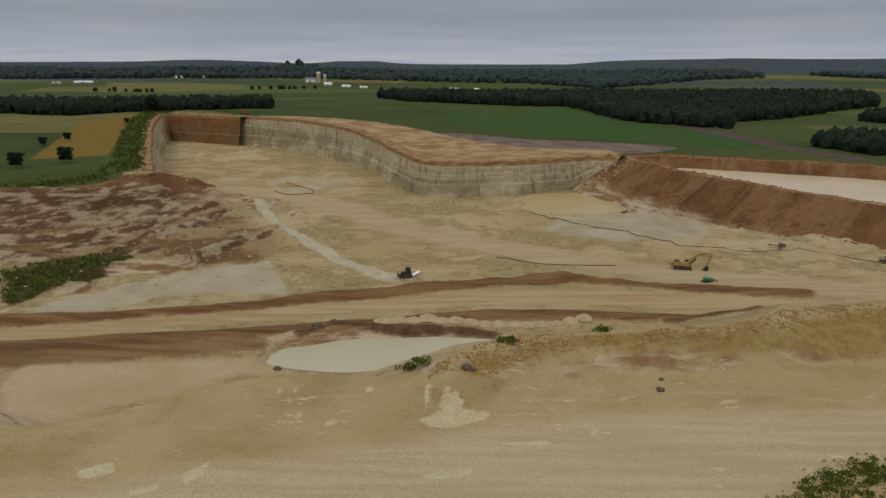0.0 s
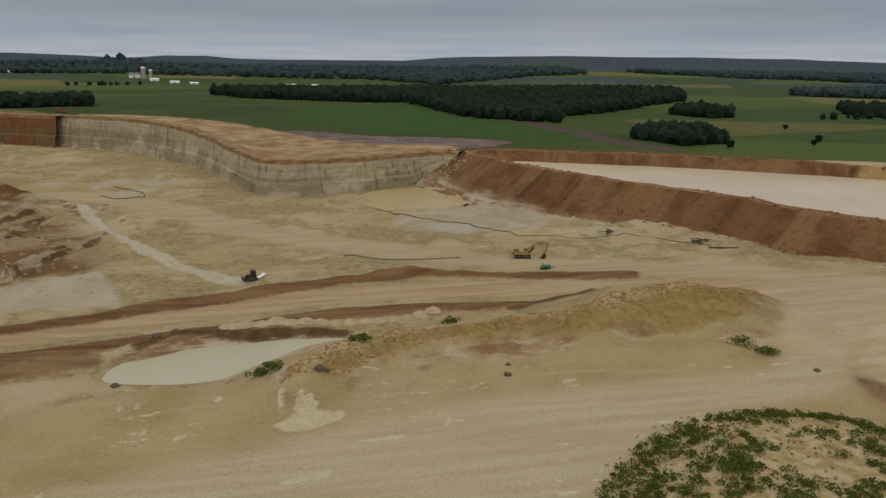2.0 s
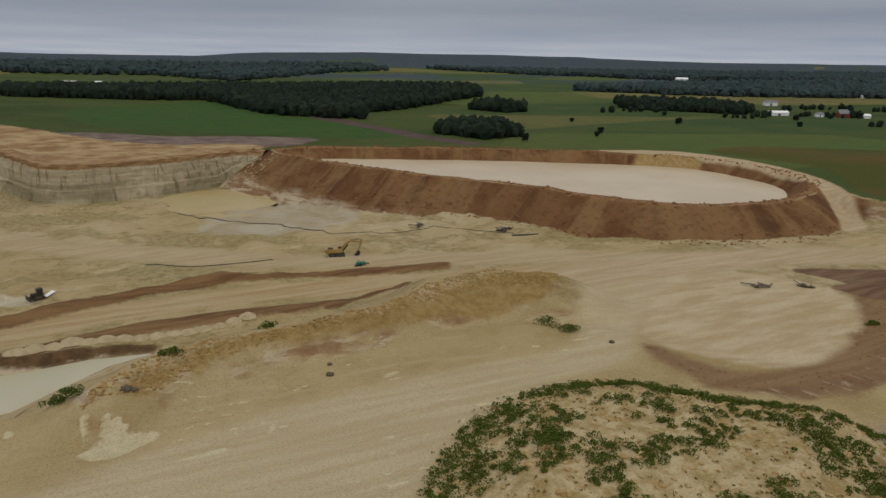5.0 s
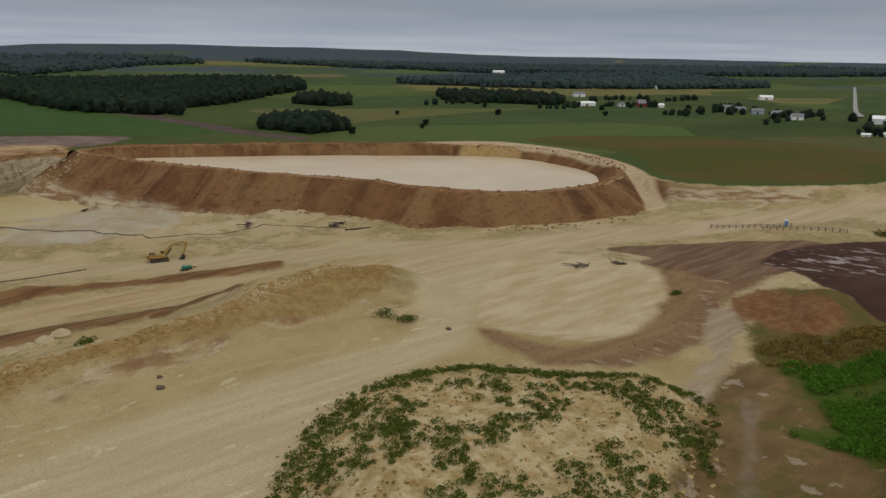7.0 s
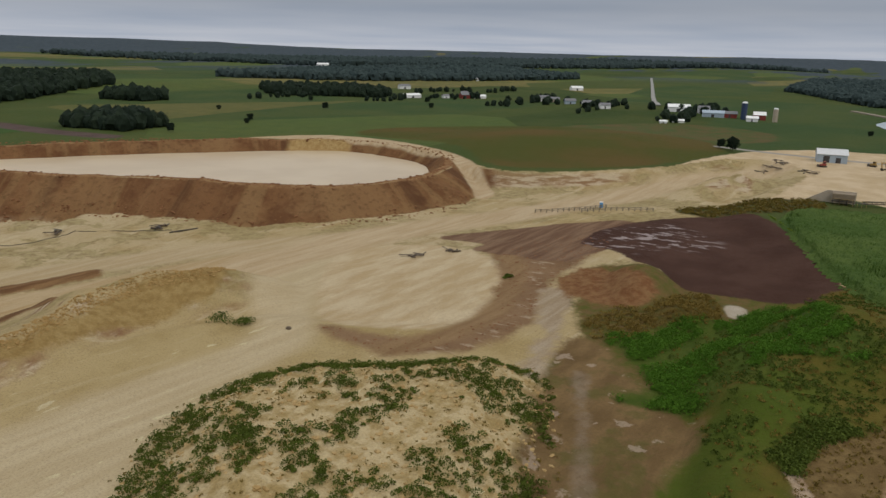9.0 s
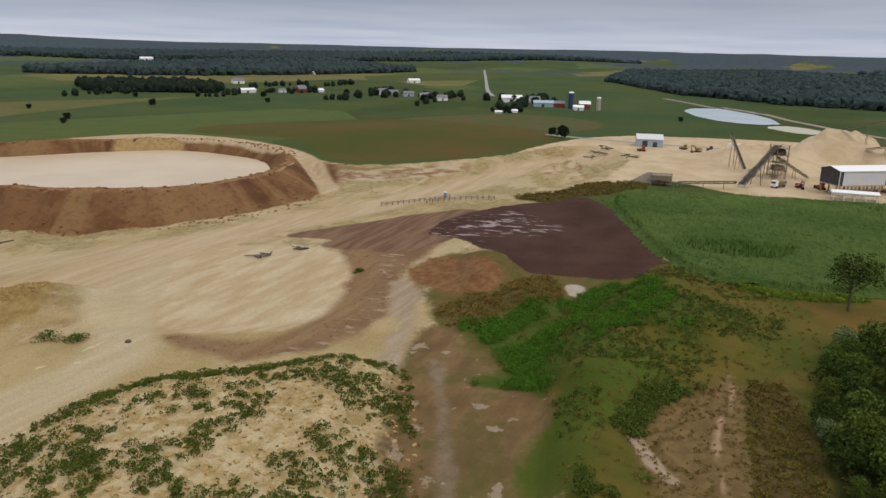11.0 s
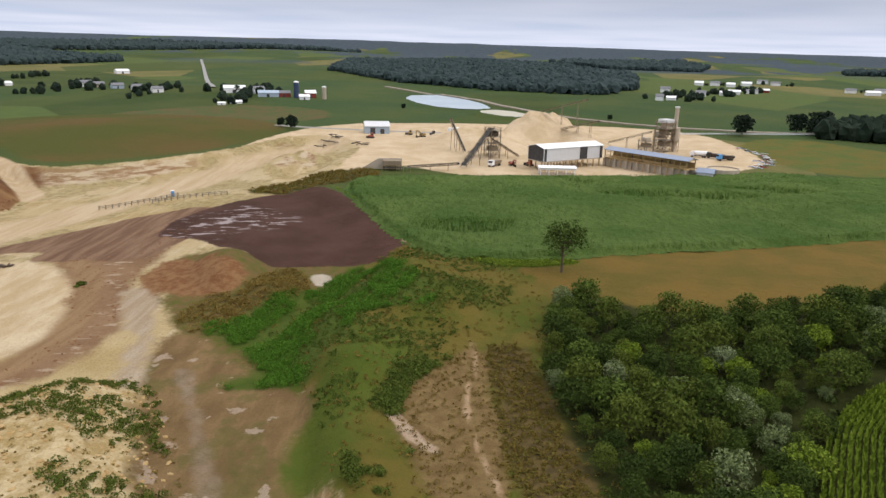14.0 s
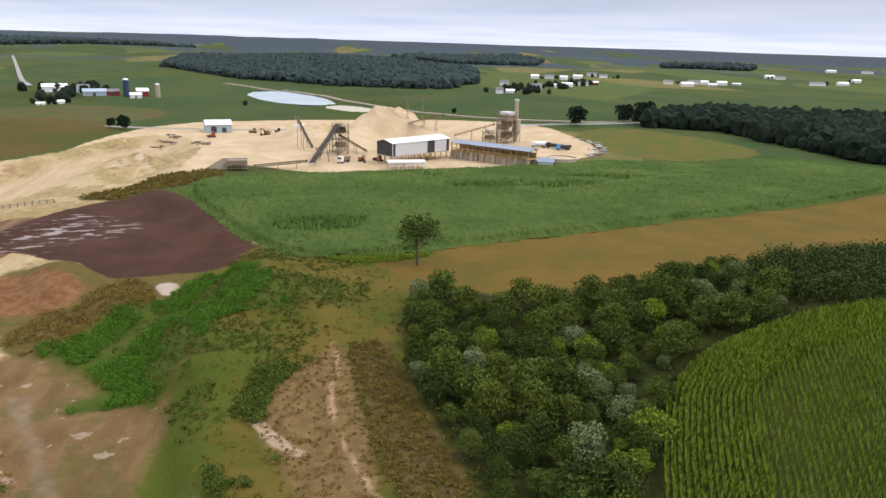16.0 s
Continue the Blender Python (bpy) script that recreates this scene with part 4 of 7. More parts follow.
def quarry_face(name, line, material, label, proud=0.0):
    """A steep wall along a line, with ledges, fissures and a lip of soil lying back onto the land."""
    p = rounded(line, closed=False, times=2)
    seg = np.linalg.norm(np.diff(p, axis=0), axis=1)
    s = np.concatenate([[0], np.cumsum(seg)])
    count = int(s[-1] / 1.2)
    u = np.linspace(0, s[-1], count)
    x, y = np.interp(u, s, p[:, 0]), np.interp(u, s, p[:, 1])
    tx, ty = np.gradient(x), np.gradient(y)
    k = np.hypot(tx, ty)
    nx, ny = ty / k, -tx / k
    top = height(x - 7 * nx, y - 7 * ny)
    low = height(x + 5 * nx, y + 5 * ny) - 1.0
    rows, verts, depth = 26, [], []
    profile = [(-9.0, None), (-5.0, None), (-1.8, None)] + [(i / (rows - 4), i) for i in range(rows - 3)]
    for a, i in profile:
        if i is None:
            px, py = x + a * nx, y + a * ny
            pz = np.where(a < -4, height(px, py) + (0.12 if a > -8 else -0.4), top - 0.1 + 0.3 * fbm(u, u * 0 + a, 4, 3, 7))
            d = np.zeros(count)
        else:
            out = 0.2 + proud + 3.6 * a + 1.3 * fbm(u, a * 18 + 0 * u, 7, 4, 3) * min(1, a * 4 + 0.2) + 1.1 * fbm(u, u * 0, 3.0, 3, 9) + (0.8 if a > 0.62 else 0.0) + 4.0 * max(0, a - 0.85) * value_noise(u / 9, u * 0, 4)
            px, py = x + out * nx, y + out * ny
            pz = top - 0.3 * a + (low - top) * a + (0.5 * fbm(u, u * 0, 5, 3, 2) if a == 0 else 0)
            d = (top - low) * a
        verts.append(np.stack([px, py, pz], 1)); depth.append(d)
    v = np.stack(verts)
    m = len(profile)
    i = np.arange(m * count).reshape(m, count)
    quads = np.stack([i[:-1, :-1], i[:-1, 1:], i[1:, 1:], i[1:, :-1]], -1).reshape(-1, 4)
    me = bpy.data.meshes.new(name)
    me.from_pydata(v.reshape(-1, 3).tolist(), [], quads.tolist())
    me.attributes.new("depth", "FLOAT", "POINT").data.foreach_set("value", np.stack(depth).astype(np.float32).ravel())
    me.materials.append(material)
    return tagged(new(name, me), label, "rock face", kind="structure")


pale_rock = face_material("pale_rock", (0.36, 0.30, 0.18), (0.46, 0.39, 0.26), (0.17, 0.125, 0.06))
red_bank = face_material("red_bank", (0.17, 0.07, 0.028), (0.22, 0.10, 0.042), (0.11, 0.045, 0.02))
quarry_face("rock_face_back", [(-183, 652), (-100, 592), (-48, 497), (-20, 420), (-9, 382), (32, 388), (64, 404), (90, 418), (100, 404)], pale_rock, "tall pale layered rock face with dark fissures and a soil cap", 2.0)
quarry_face("rock_face_red", [(-262, 692), (-222, 672), (-183, 652), (-168, 641)], red_bank, "red clay bank at the back of the quarry", 9.5)
quarry_face("rock_face_side", [(-134, 336), (-176, 440), (-224, 570), (-262, 692)], pale_rock, "narrow pale rock wall with brown beds at the side of the quarry")


# ---- country roads ----


def road_strip(name, line, half, colour, label):
    p = rounded(line, False, 1)
    s = np.concatenate([[0], np.cumsum(np.linalg.norm(np.diff(p, axis=0), axis=1))])
    u = np.arange(0, s[-1], 6.0)
    x, y = np.interp(u, s, p[:, 0]), np.interp(u, s, p[:, 1])
    tx, ty = np.gradient(x), np.gradient(y)
    k = np.hypot(tx, ty)
    a, b = np.column_stack([x - ty / k * half, y + tx / k * half]), np.column_stack([x + ty / k * half, y - tx / k * half])
    z = np.maximum(height(a[:, 0], a[:, 1]), height(b[:, 0], b[:, 1])) + 0.5 + 0.0006 * np.hypot(x, y)
    n = len(u)
    v = np.vstack([np.column_stack([a, z]), np.column_stack([b, z]), np.column_stack([a, z - 3]), np.column_stack([b, z - 3])])
    i = np.arange(n - 1)
    f = np.vstack([np.column_stack([i, i + n, i + n + 1, i + 1]), np.column_stack([i, i + 1, i + 1 + 2 * n, i + 2 * n]), np.column_stack([i + n, i + 3 * n, i + 1 + 3 * n, i + 1 + n])])
    me = bpy.data.meshes.new(name)
    me.from_pydata(v.tolist(), [], f.tolist())
    m = Nodes(name)
    me.materials.append(m.finish(m.vary(m.noise(0.2, 4), colour, tuple(0.8 * c for c in colour)), 0.9, 0.0, 0.1))
    return tagged(new(name, me), label, "road", kind="structure")


road_strip("road_lane", [(735, 264), (900, 330), (1300, 480), (1775, 660)], 2.6, (0.30, 0.29, 0.265), "pale straight country lane running to the horizon")
road_strip("road_highway", [(900, 110), (779, 43), (633, -37), (541, -86), (499, -164), (505, -250), (518, -420)], 3.2, (0.27, 0.23, 0.17), "pale gravel road behind the processing plant")

# ---- helpers for things ----


def thing(name, x, y, label, category, group="", turn=0.0, z=None, lift=0.0):
    """An Empty on the ground that carries a thing's parts."""
    ob = new(name)
    ob.empty_display_size = 0.5
    ob.matrix_world = pose(x, y, (ground_at(x, y) if z is None else z) + lift, 0, 0, turn)
    return tagged(ob, label, category, group)


def part(name, bm, material, parent, label=""):
    me = bpy.data.meshes.new(name)
    if isinstance(bm, tuple):
        me.from_pydata(bm[0], [], bm[1])
    else:
        bm.normal_update()
        bm.to_mesh(me)
        bm.free()
    me.materials.append(material)
    ob = new(name, me)
    ob.parent = parent
    return tagged(ob, label) if label else ob


def stuff(name, verts, faces, material, label, category):
    me = bpy.data.meshes.new(name)
    me.from_pydata(verts, [], faces)
    me.materials.append(material)
    return tagged(new(name, me), label, category, kind="stuff")


def box(bm, x0, x1, y0, y1, z0, z1, m=None, bevel=0.0):
    r = bmesh.ops.create_cube(bm, size=1)
    t = Matrix.Translation(((x0 + x1) / 2, (y0 + y1) / 2, (z0 + z1) / 2)) @ Matrix.Diagonal((x1 - x0, y1 - y0, z1 - z0, 1))
    bmesh.ops.transform(bm, matrix=(m @ t) if m else t, verts=r["verts"])
    if bevel:
        edges = list({e for v in r["verts"] for e in v.link_edges})
        bmesh.ops.bevel(bm, geom=edges, offset=bevel, segments=1, affect="EDGES")
    return bm


def bar(bm, a, b, r, r2=None, sides=8):
    """A round bar or tapered limb from a to b."""
    a, b = Vector(a), Vector(b)
    d = b - a
    got = bmesh.ops.create_cone(bm, cap_ends=True, segments=sides, radius1=r, radius2=r if r2 is None else r2, depth=d.length)
    m = Matrix.Translation((a + b) / 2) @ d.to_track_quat("Z", "Y").to_matrix().to_4x4()
    bmesh.ops.transform(bm, matrix=m, verts=got["verts"])
    return bm


def beam(bm, a, b, w, h):
    """A square beam from a to b."""
    a, b = Vector(a), Vector(b)
    d = b - a
    q = d.to_track_quat("Y", "Z").to_matrix().to_4x4()
    return box(bm, -w / 2, w / 2, -d.length / 2, d.length / 2, -h / 2, h / 2, Matrix.Translation((a + b) / 2) @ q)


def outline_solid(bm, points, y0, y1):
    """A side outline in x and z, given thickness from y0 to y1."""
    a = [bm.verts.new((x, y0, z)) for x, z in points]
    b = [bm.verts.new((x, y1, z)) for x, z in points]
    bm.faces.new(a)
    bm.faces.new(b[::-1])
    for i in range(len(a)):
        j = (i + 1) % len(a)
        bm.faces.new((a[j], a[i], b[i], b[j]))
    bmesh.ops.recalc_face_normals(bm, faces=bm.faces[:])
    return bm


def paint(name, colour, dirt=0.3, rough=0.6, metal=0.0, dust=(0.30, 0.22, 0.12)):
    n = Nodes(name)
    co = n.node("ShaderNodeTexCoord").outputs["Object"]
    c = n.mix(n.step(n.noise(0.8, 5, vec=co), 0.4, 0.75, 0.0, dirt), colour, dust)
    c = n.mix(n.step(n.noise(9, 3, vec=co), 0.45, 0.8, 0.0, 0.3), c, tuple(0.55 * v for v in colour))
    n.bump(n.noise(6, 3, vec=co), 0.1, 0.02)
    return n.finish(c, rough, metal, 0.4)


def leaf_paint(name, a, b, c):
    n = Nodes(name)
    isl = n.node("ShaderNodeNewGeometry").outputs["Random Per Island"]
    obj = n.node("ShaderNodeObjectInfo").outputs["Random"]
    col = n.mix(isl, a, b)
    col = n.mix(n.math("MULTIPLY", obj, 0.9), col, c)
    col = n.mix(n.step(n.noise(0.35, 3), 0.4, 0.7, 0.0, 0.4), col, a)
    return n.finish(col, 0.85, 0.0, 0.06)


# ---- plants ----
RNG = np.random.default_rng(7)


def leaf_cards(centres, radii, per, size, outward=0.6):
    """Many small leaf faces on the shells of lumps; each face is folded out of the round at random."""
    c, r = np.repeat(np.asarray(centres, float), per, 0), np.repeat(np.asarray(radii, float), per, 0)
    k = len(c)
    d = RNG.normal(size=(k, 3))
    d /= np.linalg.norm(d, axis=1, keepdims=True)
    d[:, 2] = np.where(d[:, 2] < -0.35, -d[:, 2] * 0.6, d[:, 2])
    p = c + d * r * RNG.uniform(0.72, 1.08, (k, 1))
    nrm = d * outward + RNG.normal(size=(k, 3)) * 0.5
    nrm /= np.linalg.norm(nrm, axis=1, keepdims=True)
    t = np.cross(nrm, RNG.normal(size=(k, 3)))
    t /= np.linalg.norm(t, axis=1, keepdims=True)
    b = np.cross(nrm, t)
    s = size * RNG.uniform(0.6, 1.35, (k, 1))
    v = np.stack([p - t * s, p + b * s * 0.55, p + t * s, p - b * s * 0.55], 1).reshape(-1, 3)
    f = np.arange(4 * k).reshape(-1, 4)
    return v, f


def joined(parts):
    vs, fs, o = [], [], 0
    for v, f in parts:
        vs.append(v); fs.append(np.asarray(f) + o); o += len(v)
    return np.vstack(vs).tolist(), np.vstack(fs).tolist()


bark = paint("bark", (0.085, 0.062, 0.042), 0.2, 0.95)
leaf_dark = leaf_paint("leaf_dark", (0.042, 0.066, 0.010), (0.098, 0.140, 0.023), (0.022, 0.036, 0.008))
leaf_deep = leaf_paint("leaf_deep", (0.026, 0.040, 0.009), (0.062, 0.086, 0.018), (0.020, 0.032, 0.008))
leaf_silver = leaf_paint("leaf_silver", (0.085, 0.115, 0.035), (0.24, 0.27, 0.14), (0.09, 0.12, 0.03))
leaf_bright = leaf_paint("leaf_bright", (0.038, 0.098, 0.008), (0.095, 0.200, 0.022), (0.066, 0.135, 0.012))
leaf_shrub = leaf_paint("leaf_shrub", (0.036, 0.058, 0.008), (0.092, 0.122, 0.021), (0.080, 0.10, 0.015))
leaf_dry = leaf_paint("leaf_dry", (0.13, 0.085, 0.018), (0.10, 0.10, 0.018), (0.18, 0.12, 0.03))
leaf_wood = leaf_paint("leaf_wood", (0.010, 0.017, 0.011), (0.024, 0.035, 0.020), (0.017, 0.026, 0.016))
# far crowns: distance haze is mixed into this bluish leaf colour
leaf_haze = leaf_paint("leaf_haze", (0.027, 0.041, 0.040), (0.044, 0.062, 0.057), (0.036, 0.050, 0.048))
leaf_corn = leaf_paint("leaf_corn", (0.070, 0.115, 0.008), (0.195, 0.245, 0.028), (0.13, 0.18, 0.016))
leaf_field = leaf_paint("leaf_field", (0.040, 0.082, 0.014), (0.080, 0.135, 0.026), (0.060, 0.11, 0.018))


def tree_model(high, wide, lumps, per, leaf, trunk_part=0.35, thick=0.16):
    """Trunk with limbs, and a crown of leafy lumps set on the limbs' ends."""
    bm = bmesh.new()
    bar(bm, (0, 0, -0.4), (0.1, 0.05, high * trunk_part), thick, thick * 0.75, 7)
    bar(bm, (0.1, 0.05, high * trunk_part), (0.0, 0.0, high * 0.8), thick * 0.75, thick * 0.25, 6)
    centres, radii = [], []
    for i in range(lumps):
        a = i * 2.4 + RNG.uniform(-0.4, 0.4)
        h = high * (trunk_part + 0.05 + (0.88 - trunk_part) * ((i + 0.5) / lumps) ** 0.8)
        fall = math.sqrt(max(0.1, 1 - ((h / high - 0.52) / 0.5) ** 2))
        d = wide * 0.5 * fall * RNG.uniform(0.35, 0.85)
        c = (d * math.cos(a), d * math.sin(a), h)
        rr = wide * RNG.uniform(0.17, 0.27)
        centres.append(c); radii.append((rr, rr, rr * 0.8))
        if i % 2 == 0:
            bar(bm, (0.05, 0.02, h * 0.62), c, thick * 0.42, thick * 0.12, 5)
    return bm, joined([leaf_cards(centres, radii, per, leaf)])


def inside(points, count, gap=0.0, keep=None):
    """Random places inside an outline, at least gap apart."""
    p = np.array(points, float)
    lo, hi = p.min(0), p.max(0)
    got = np.zeros((0, 2))
    for _ in range(40):
        q = RNG.uniform(lo, hi, (count * 2, 2))
        q = q[inside_distance(p, q[:, 0], q[:, 1]) > 0]
        if keep is not None:
            q = q[keep(q[:, 0], q[:, 1])]
        if gap == 0:
            got = np.vstack([got, q])
        else:
            for one in q:
                if len(got) == 0 or np.min(np.hypot(*(got - one).T)) > gap:
                    got = np.vstack([got, one])
        if len(got) >= count:
            break
    return got[:count]


def spread_over(points, gap):
    """Places inside an outline on a jittered grid."""
    p = np.array(points, float)
    lo, hi = p.min(0), p.max(0)
    u, w = np.meshgrid(np.arange(lo[0], hi[0], gap), np.arange(lo[1], hi[1], gap))
    q = np.column_stack([u.ravel(), w.ravel()]) + RNG.uniform(-0.45, 0.45, (u.size, 2)) * gap
    return q[inside_distance(p, q[:, 0], q[:, 1]) > 0]


def on_ground(p, lift=0.0):
    return np.column_stack([p, height(p[:, 0], p[:, 1]) + lift])


def clumps(name, places, radius, per, leaf, material, label, category, squash=0.75):
    c = on_ground(places)
    r = radius * RNG.uniform(0.5, 1.3, (len(c), 1)) * np.array([[1, 1, squash]])
    c[:, 2] += r[:, 2] * 0.45
    v, f = leaf_cards(c, r, per, leaf)
    return stuff(name, v.tolist(), f.tolist(), material, label, category)


def lumps_far(name, places, radius, material, label, tall=1.25, leafy=0):
    """A wood seen from afar: each tree a ragged, low crown of its own."""
    bm = bmesh.new()
    bmesh.ops.create_icosphere(bm, subdivisions=2 if radius < 6.5 else 1, radius=1)
    base = np.array([v.co for v in bm.verts])
    faces = np.array([[v.index for v in f.verts] for f in bm.faces])
    bm.free()
    c = on_ground(places)
    k = len(c)
    r = radius * RNG.uniform(0.6, 1.45, (k, 1, 1))
    v = base[None] * (1 + RNG.normal(size=(k, len(base), 1)) * 0.16) * r * np.array([1, 1, tall])
    v = v + c[:, None, :] + np.array([0, 0, 1]) * r * tall * 0.75
    f = faces[None] + (np.arange(k) * len(base))[:, None, None]
    vs, fs = v.reshape(-1, 3).tolist(), f.reshape(-1, 3).tolist()
    if leafy:
        mid = c + np.array([0, 0, 1]) * r[:, 0] * tall * 0.75
        lv, lf = leaf_cards(mid, np.repeat(r[:, 0], 3, 1) * np.array([1.04, 1.04, tall]), leafy, radius * 0.17)
        fs += (lf + len(vs)).tolist()
        vs += lv.tolist()
    return stuff(name, vs, fs, material, label, "wood")

# the grove on the slope between the gully and the corn
GROVE = rounded([(146, -16), (143, -27), (134, -36), (133, -48), (136, -62), (145, -92), (152, -136), (160, -190), (135, -190), (113, -130), (111, -98), (109, -72), (100, -54), (72, -37), (58, -30), (60, -18), (80, -16), (102, -11), (128, -13)], times=1)
TREE_KINDS = [(4.6, 5.0, 24, 64, 0.20, leaf_dark, "dark green broadleaf tree in a dense grove"), (4.0, 4.6, 24, 72, 0.17, leaf_silver, "silvery green bushy tree in a dense grove"),
              (5.4, 5.0, 24, 64, 0.20, leaf_shrub, "olive green broadleaf tree in a dense grove"), (3.4, 4.2, 20, 64, 0.18, leaf_corn, "yellow-green young tree in a dense grove"),
              (4.6, 5.6, 26, 64, 0.21, leaf_dark, "broad dark green tree in a dense grove")]


def plant_tree(kind, x, y, turn, size, label="", group=""):
    high, wide, lumps, per, leaf, mat, text = kind
    key = id(kind)
    if key not in TREE_MADE:
        root = thing("tree", x, y, text, "tree", group, turn)
        trunk, crown = tree_model(high, wide, lumps, per, leaf, 0.14, 0.13)
        part("trunk", trunk, bark, root)
        part("crown", crown, mat, root)
        TREE_MADE[key] = root
    else:
        root = copy_thing(TREE_MADE[key], pose(x, y, ground_at(x, y), 0, 0, turn))
    root.scale = (size, size, size)
    return tagged(root, label, "tree", group) if label else root


TREE_MADE = {}
places = spread_over(GROVE, 4.2)
back = (places[:, 1] < -84) | (places[:, 0] > 141)
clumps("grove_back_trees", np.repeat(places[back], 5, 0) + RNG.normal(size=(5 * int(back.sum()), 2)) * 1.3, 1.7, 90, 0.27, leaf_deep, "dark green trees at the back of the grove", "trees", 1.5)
for x, y in places[~back]:
    pick = int(RNG.choice(5, p=[0.36, 0.13, 0.27, 0.08, 0.16]))
    plant_tree(TREE_KINDS[pick], x, y, RNG.uniform(0, 360), 0.5 + 0.85 * RNG.random() ** 1.3, group="trees of the grove")
# bushes that fill the grove's edge, coloured dark for the shade between trees
clumps("grove_undergrowth", inside(GROVE, 420), 1.2, 40, 0.24, leaf_deep, "undergrowth between the trees of the grove, darkened for the shaded gaps", "undergrowth")

# the lone tree at the corner of the crop
lone = thing("lone_tree", 164.6, -20.1, "tall airy tree standing alone at the edge of the crop", "tree")
lone_trunk, lone_crown = tree_model(11.5, 10.5, 30, 60, 0.32, 0.42, 0.34)
part("trunk", lone_trunk, bark, lone)
part("crown", lone_crown, leaf_dark, lone)
# round tree and its neighbours by the highway
far_kind = (10.0, 10.0, 18, 60, 0.75, leaf_wood, "dark round tree beside the plant road")
plant_tree(far_kind, 476, -170, 20, 1.3)
for x, y, s in ((500, -214, 1.3), (503, -231, 1.5), (496, -222, 1.0)):
    plant_tree(far_kind, x, y, 40 * s, s, "dark tree standing beside the road")
for x, y, s in ((-192, 372, 0.8), (-206, 352, 0.75), (-240, 440, 0.5), (-236, 462, 0.5), (-270, 690, 1.4), (-240, 560, 0.4)):
    plant_tree(far_kind, x, y, 70 * s, s, "dark tree at the edge of a crop")
for x, y, s in ((395, 520, 0.4), (270, 405, 0.55), (338, 415, 0.4), (355, 432, 0.5), (470, 470, 0.6), (430, 110, 0.75), (436, 118, 0.5), (600, 60, 0.4), (560, -100, 0.4), (586, -60, 0.3), (640, 300, 0.7), (560, 420, 0.5), (620, 470, 0.6), (540, 560, 0.5), (700, 420, 0.7)):
    plant_tree(far_kind, x, y, 300 * s, s, "single dark tree out in the fields", "field trees")

# scrub along the west rim
rim_line = rounded([(-330, 176), (-250, 232), (-184, 298), (-138, 342), (-180, 442), (-228, 572), (-264, 690)], False)
clumps("rim_scrub", inside([(-345, 170), (-150, 300), (-120, 340), (-165, 440), (-215, 570), (-255, 700), (-300, 700), (-250, 560), (-210, 420), (-190, 340), (-345, 215)], 1100, keep=lambda x, y: (line_distance(rim_line, x, y) < 16) & (inside_distance(QUARRY, x, y) < -3)), 1.5, 16, 0.5, leaf_shrub, "dark green scrub along the west rim of the quarry", "scrub")
# bushes on the sand
for x, y, s in ((89.5, 122.9, 1.5), (91.0, 117, 1.15), (32, 133.6, 0.95), (-3, 119.6, 1.2), (-6, 121, 1.0), (12, 126, 0.9), (159, 94, 0.7)):
    b = thing("bush", x, y, "low green bush growing on bare sand", "bush", "bushes on the sand", z=ground_at(x, y))
    part("foliage", joined([leaf_cards([(RNG.normal() * 0.8 * s, RNG.normal() * 0.6 * s, 0.35 * s + 0.2 * i % 0.6) for i in range(8)], [(0.9 * s, 0.9 * s, 0.6 * s)] * 8, 55, 0.2)]), leaf_shrub, b)

# weeds and shrubs on the knoll, in patches with bare sand between
clumps("knoll_shrubs", inside(grown(KNOLL, 1.5), 1900, keep=lambda x, y: (fbm(x, y, 9, 3, 111) + 0.45 * fbm(x, y, 3, 2, 112) > -0.02) | ((inside_distance(KNOLL, x, y) < 4.5) & (y > 66) & (fbm(x, y, 5, 2, 5) > -0.15))), 0.72, 46, 0.15, leaf_shrub, "low green weeds in patches on the sandy knoll", "weeds")
clumps("knoll_grass", inside(grown(KNOLL, 3), 900), 0.28, 12, 0.13, leaf_dry, "thin dry grass on the sandy knoll", "grass")
# bright weeds over the soil heaps
MOUND_GREEN = ZONES["lush"]
clumps("mound_weeds", inside(MOUND_GREEN, 1700, keep=lambda x, y: fbm(x + 2 * y, (y - x) * 0.5, 9, 3, 121) > -0.12), 1.05, 60, 0.14, leaf_bright, "lush bright green weeds over heaps of soil", "weeds")
clumps("mound_scrub", np.vstack([inside(ZONES["olive_mound"], 300), inside(rounded([(148, 60), (150, 52), (140, 46), (128, 54), (134, 62)], times=1), 160)]), 0.8, 34, 0.18, leaf_dry, "brownish green scrub on the soil heap", "weeds")
WEEDS = ZONES["weeds"]
clumps("verge_weeds", inside(WEEDS, 2600, keep=lambda x, y: (fbm(x, y, 16, 3, 131) > 0.0) & (inside_distance(ZONES["earth"], x, y) < 0) & (inside_distance(ZONES["dark_strip"], x, y) < 0)), 0.5, 18, 0.16, leaf_shrub, "rough green weeds and grass beside the gully", "weeds")
clumps("verge_dry", inside(WEEDS, 1200), 0.45, 16, 0.15, leaf_dry, "dry brown weeds beside the gully", "weeds")
near_row = inside(ZONES["gully_scrub"], 260, keep=lambda x, y: fbm(x, y, 6, 3, 151) > 0.0)
clumps("gully_shrubs", near_row, 0.85, 46, 0.18, leaf_shrub, "dark scrubby shrubs along the gully", "shrubs")
clumps("gully_tufts", inside(ZONES["earth"], 260), 0.3, 16, 0.12, leaf_dry, "small dark tufts on the bare gully", "grass")
clumps("strip_tufts", inside(ZONES["dark_strip"], 900), 0.4, 16, 0.16, leaf_dry, "brown dead weeds beside the gully", "grass")
clumps("strip_weeds", inside(ZONES["weed_strip"], 500), 0.9, 18, 0.3, leaf_dry, "rough brownish weeds on a strip between the roads", "weeds")
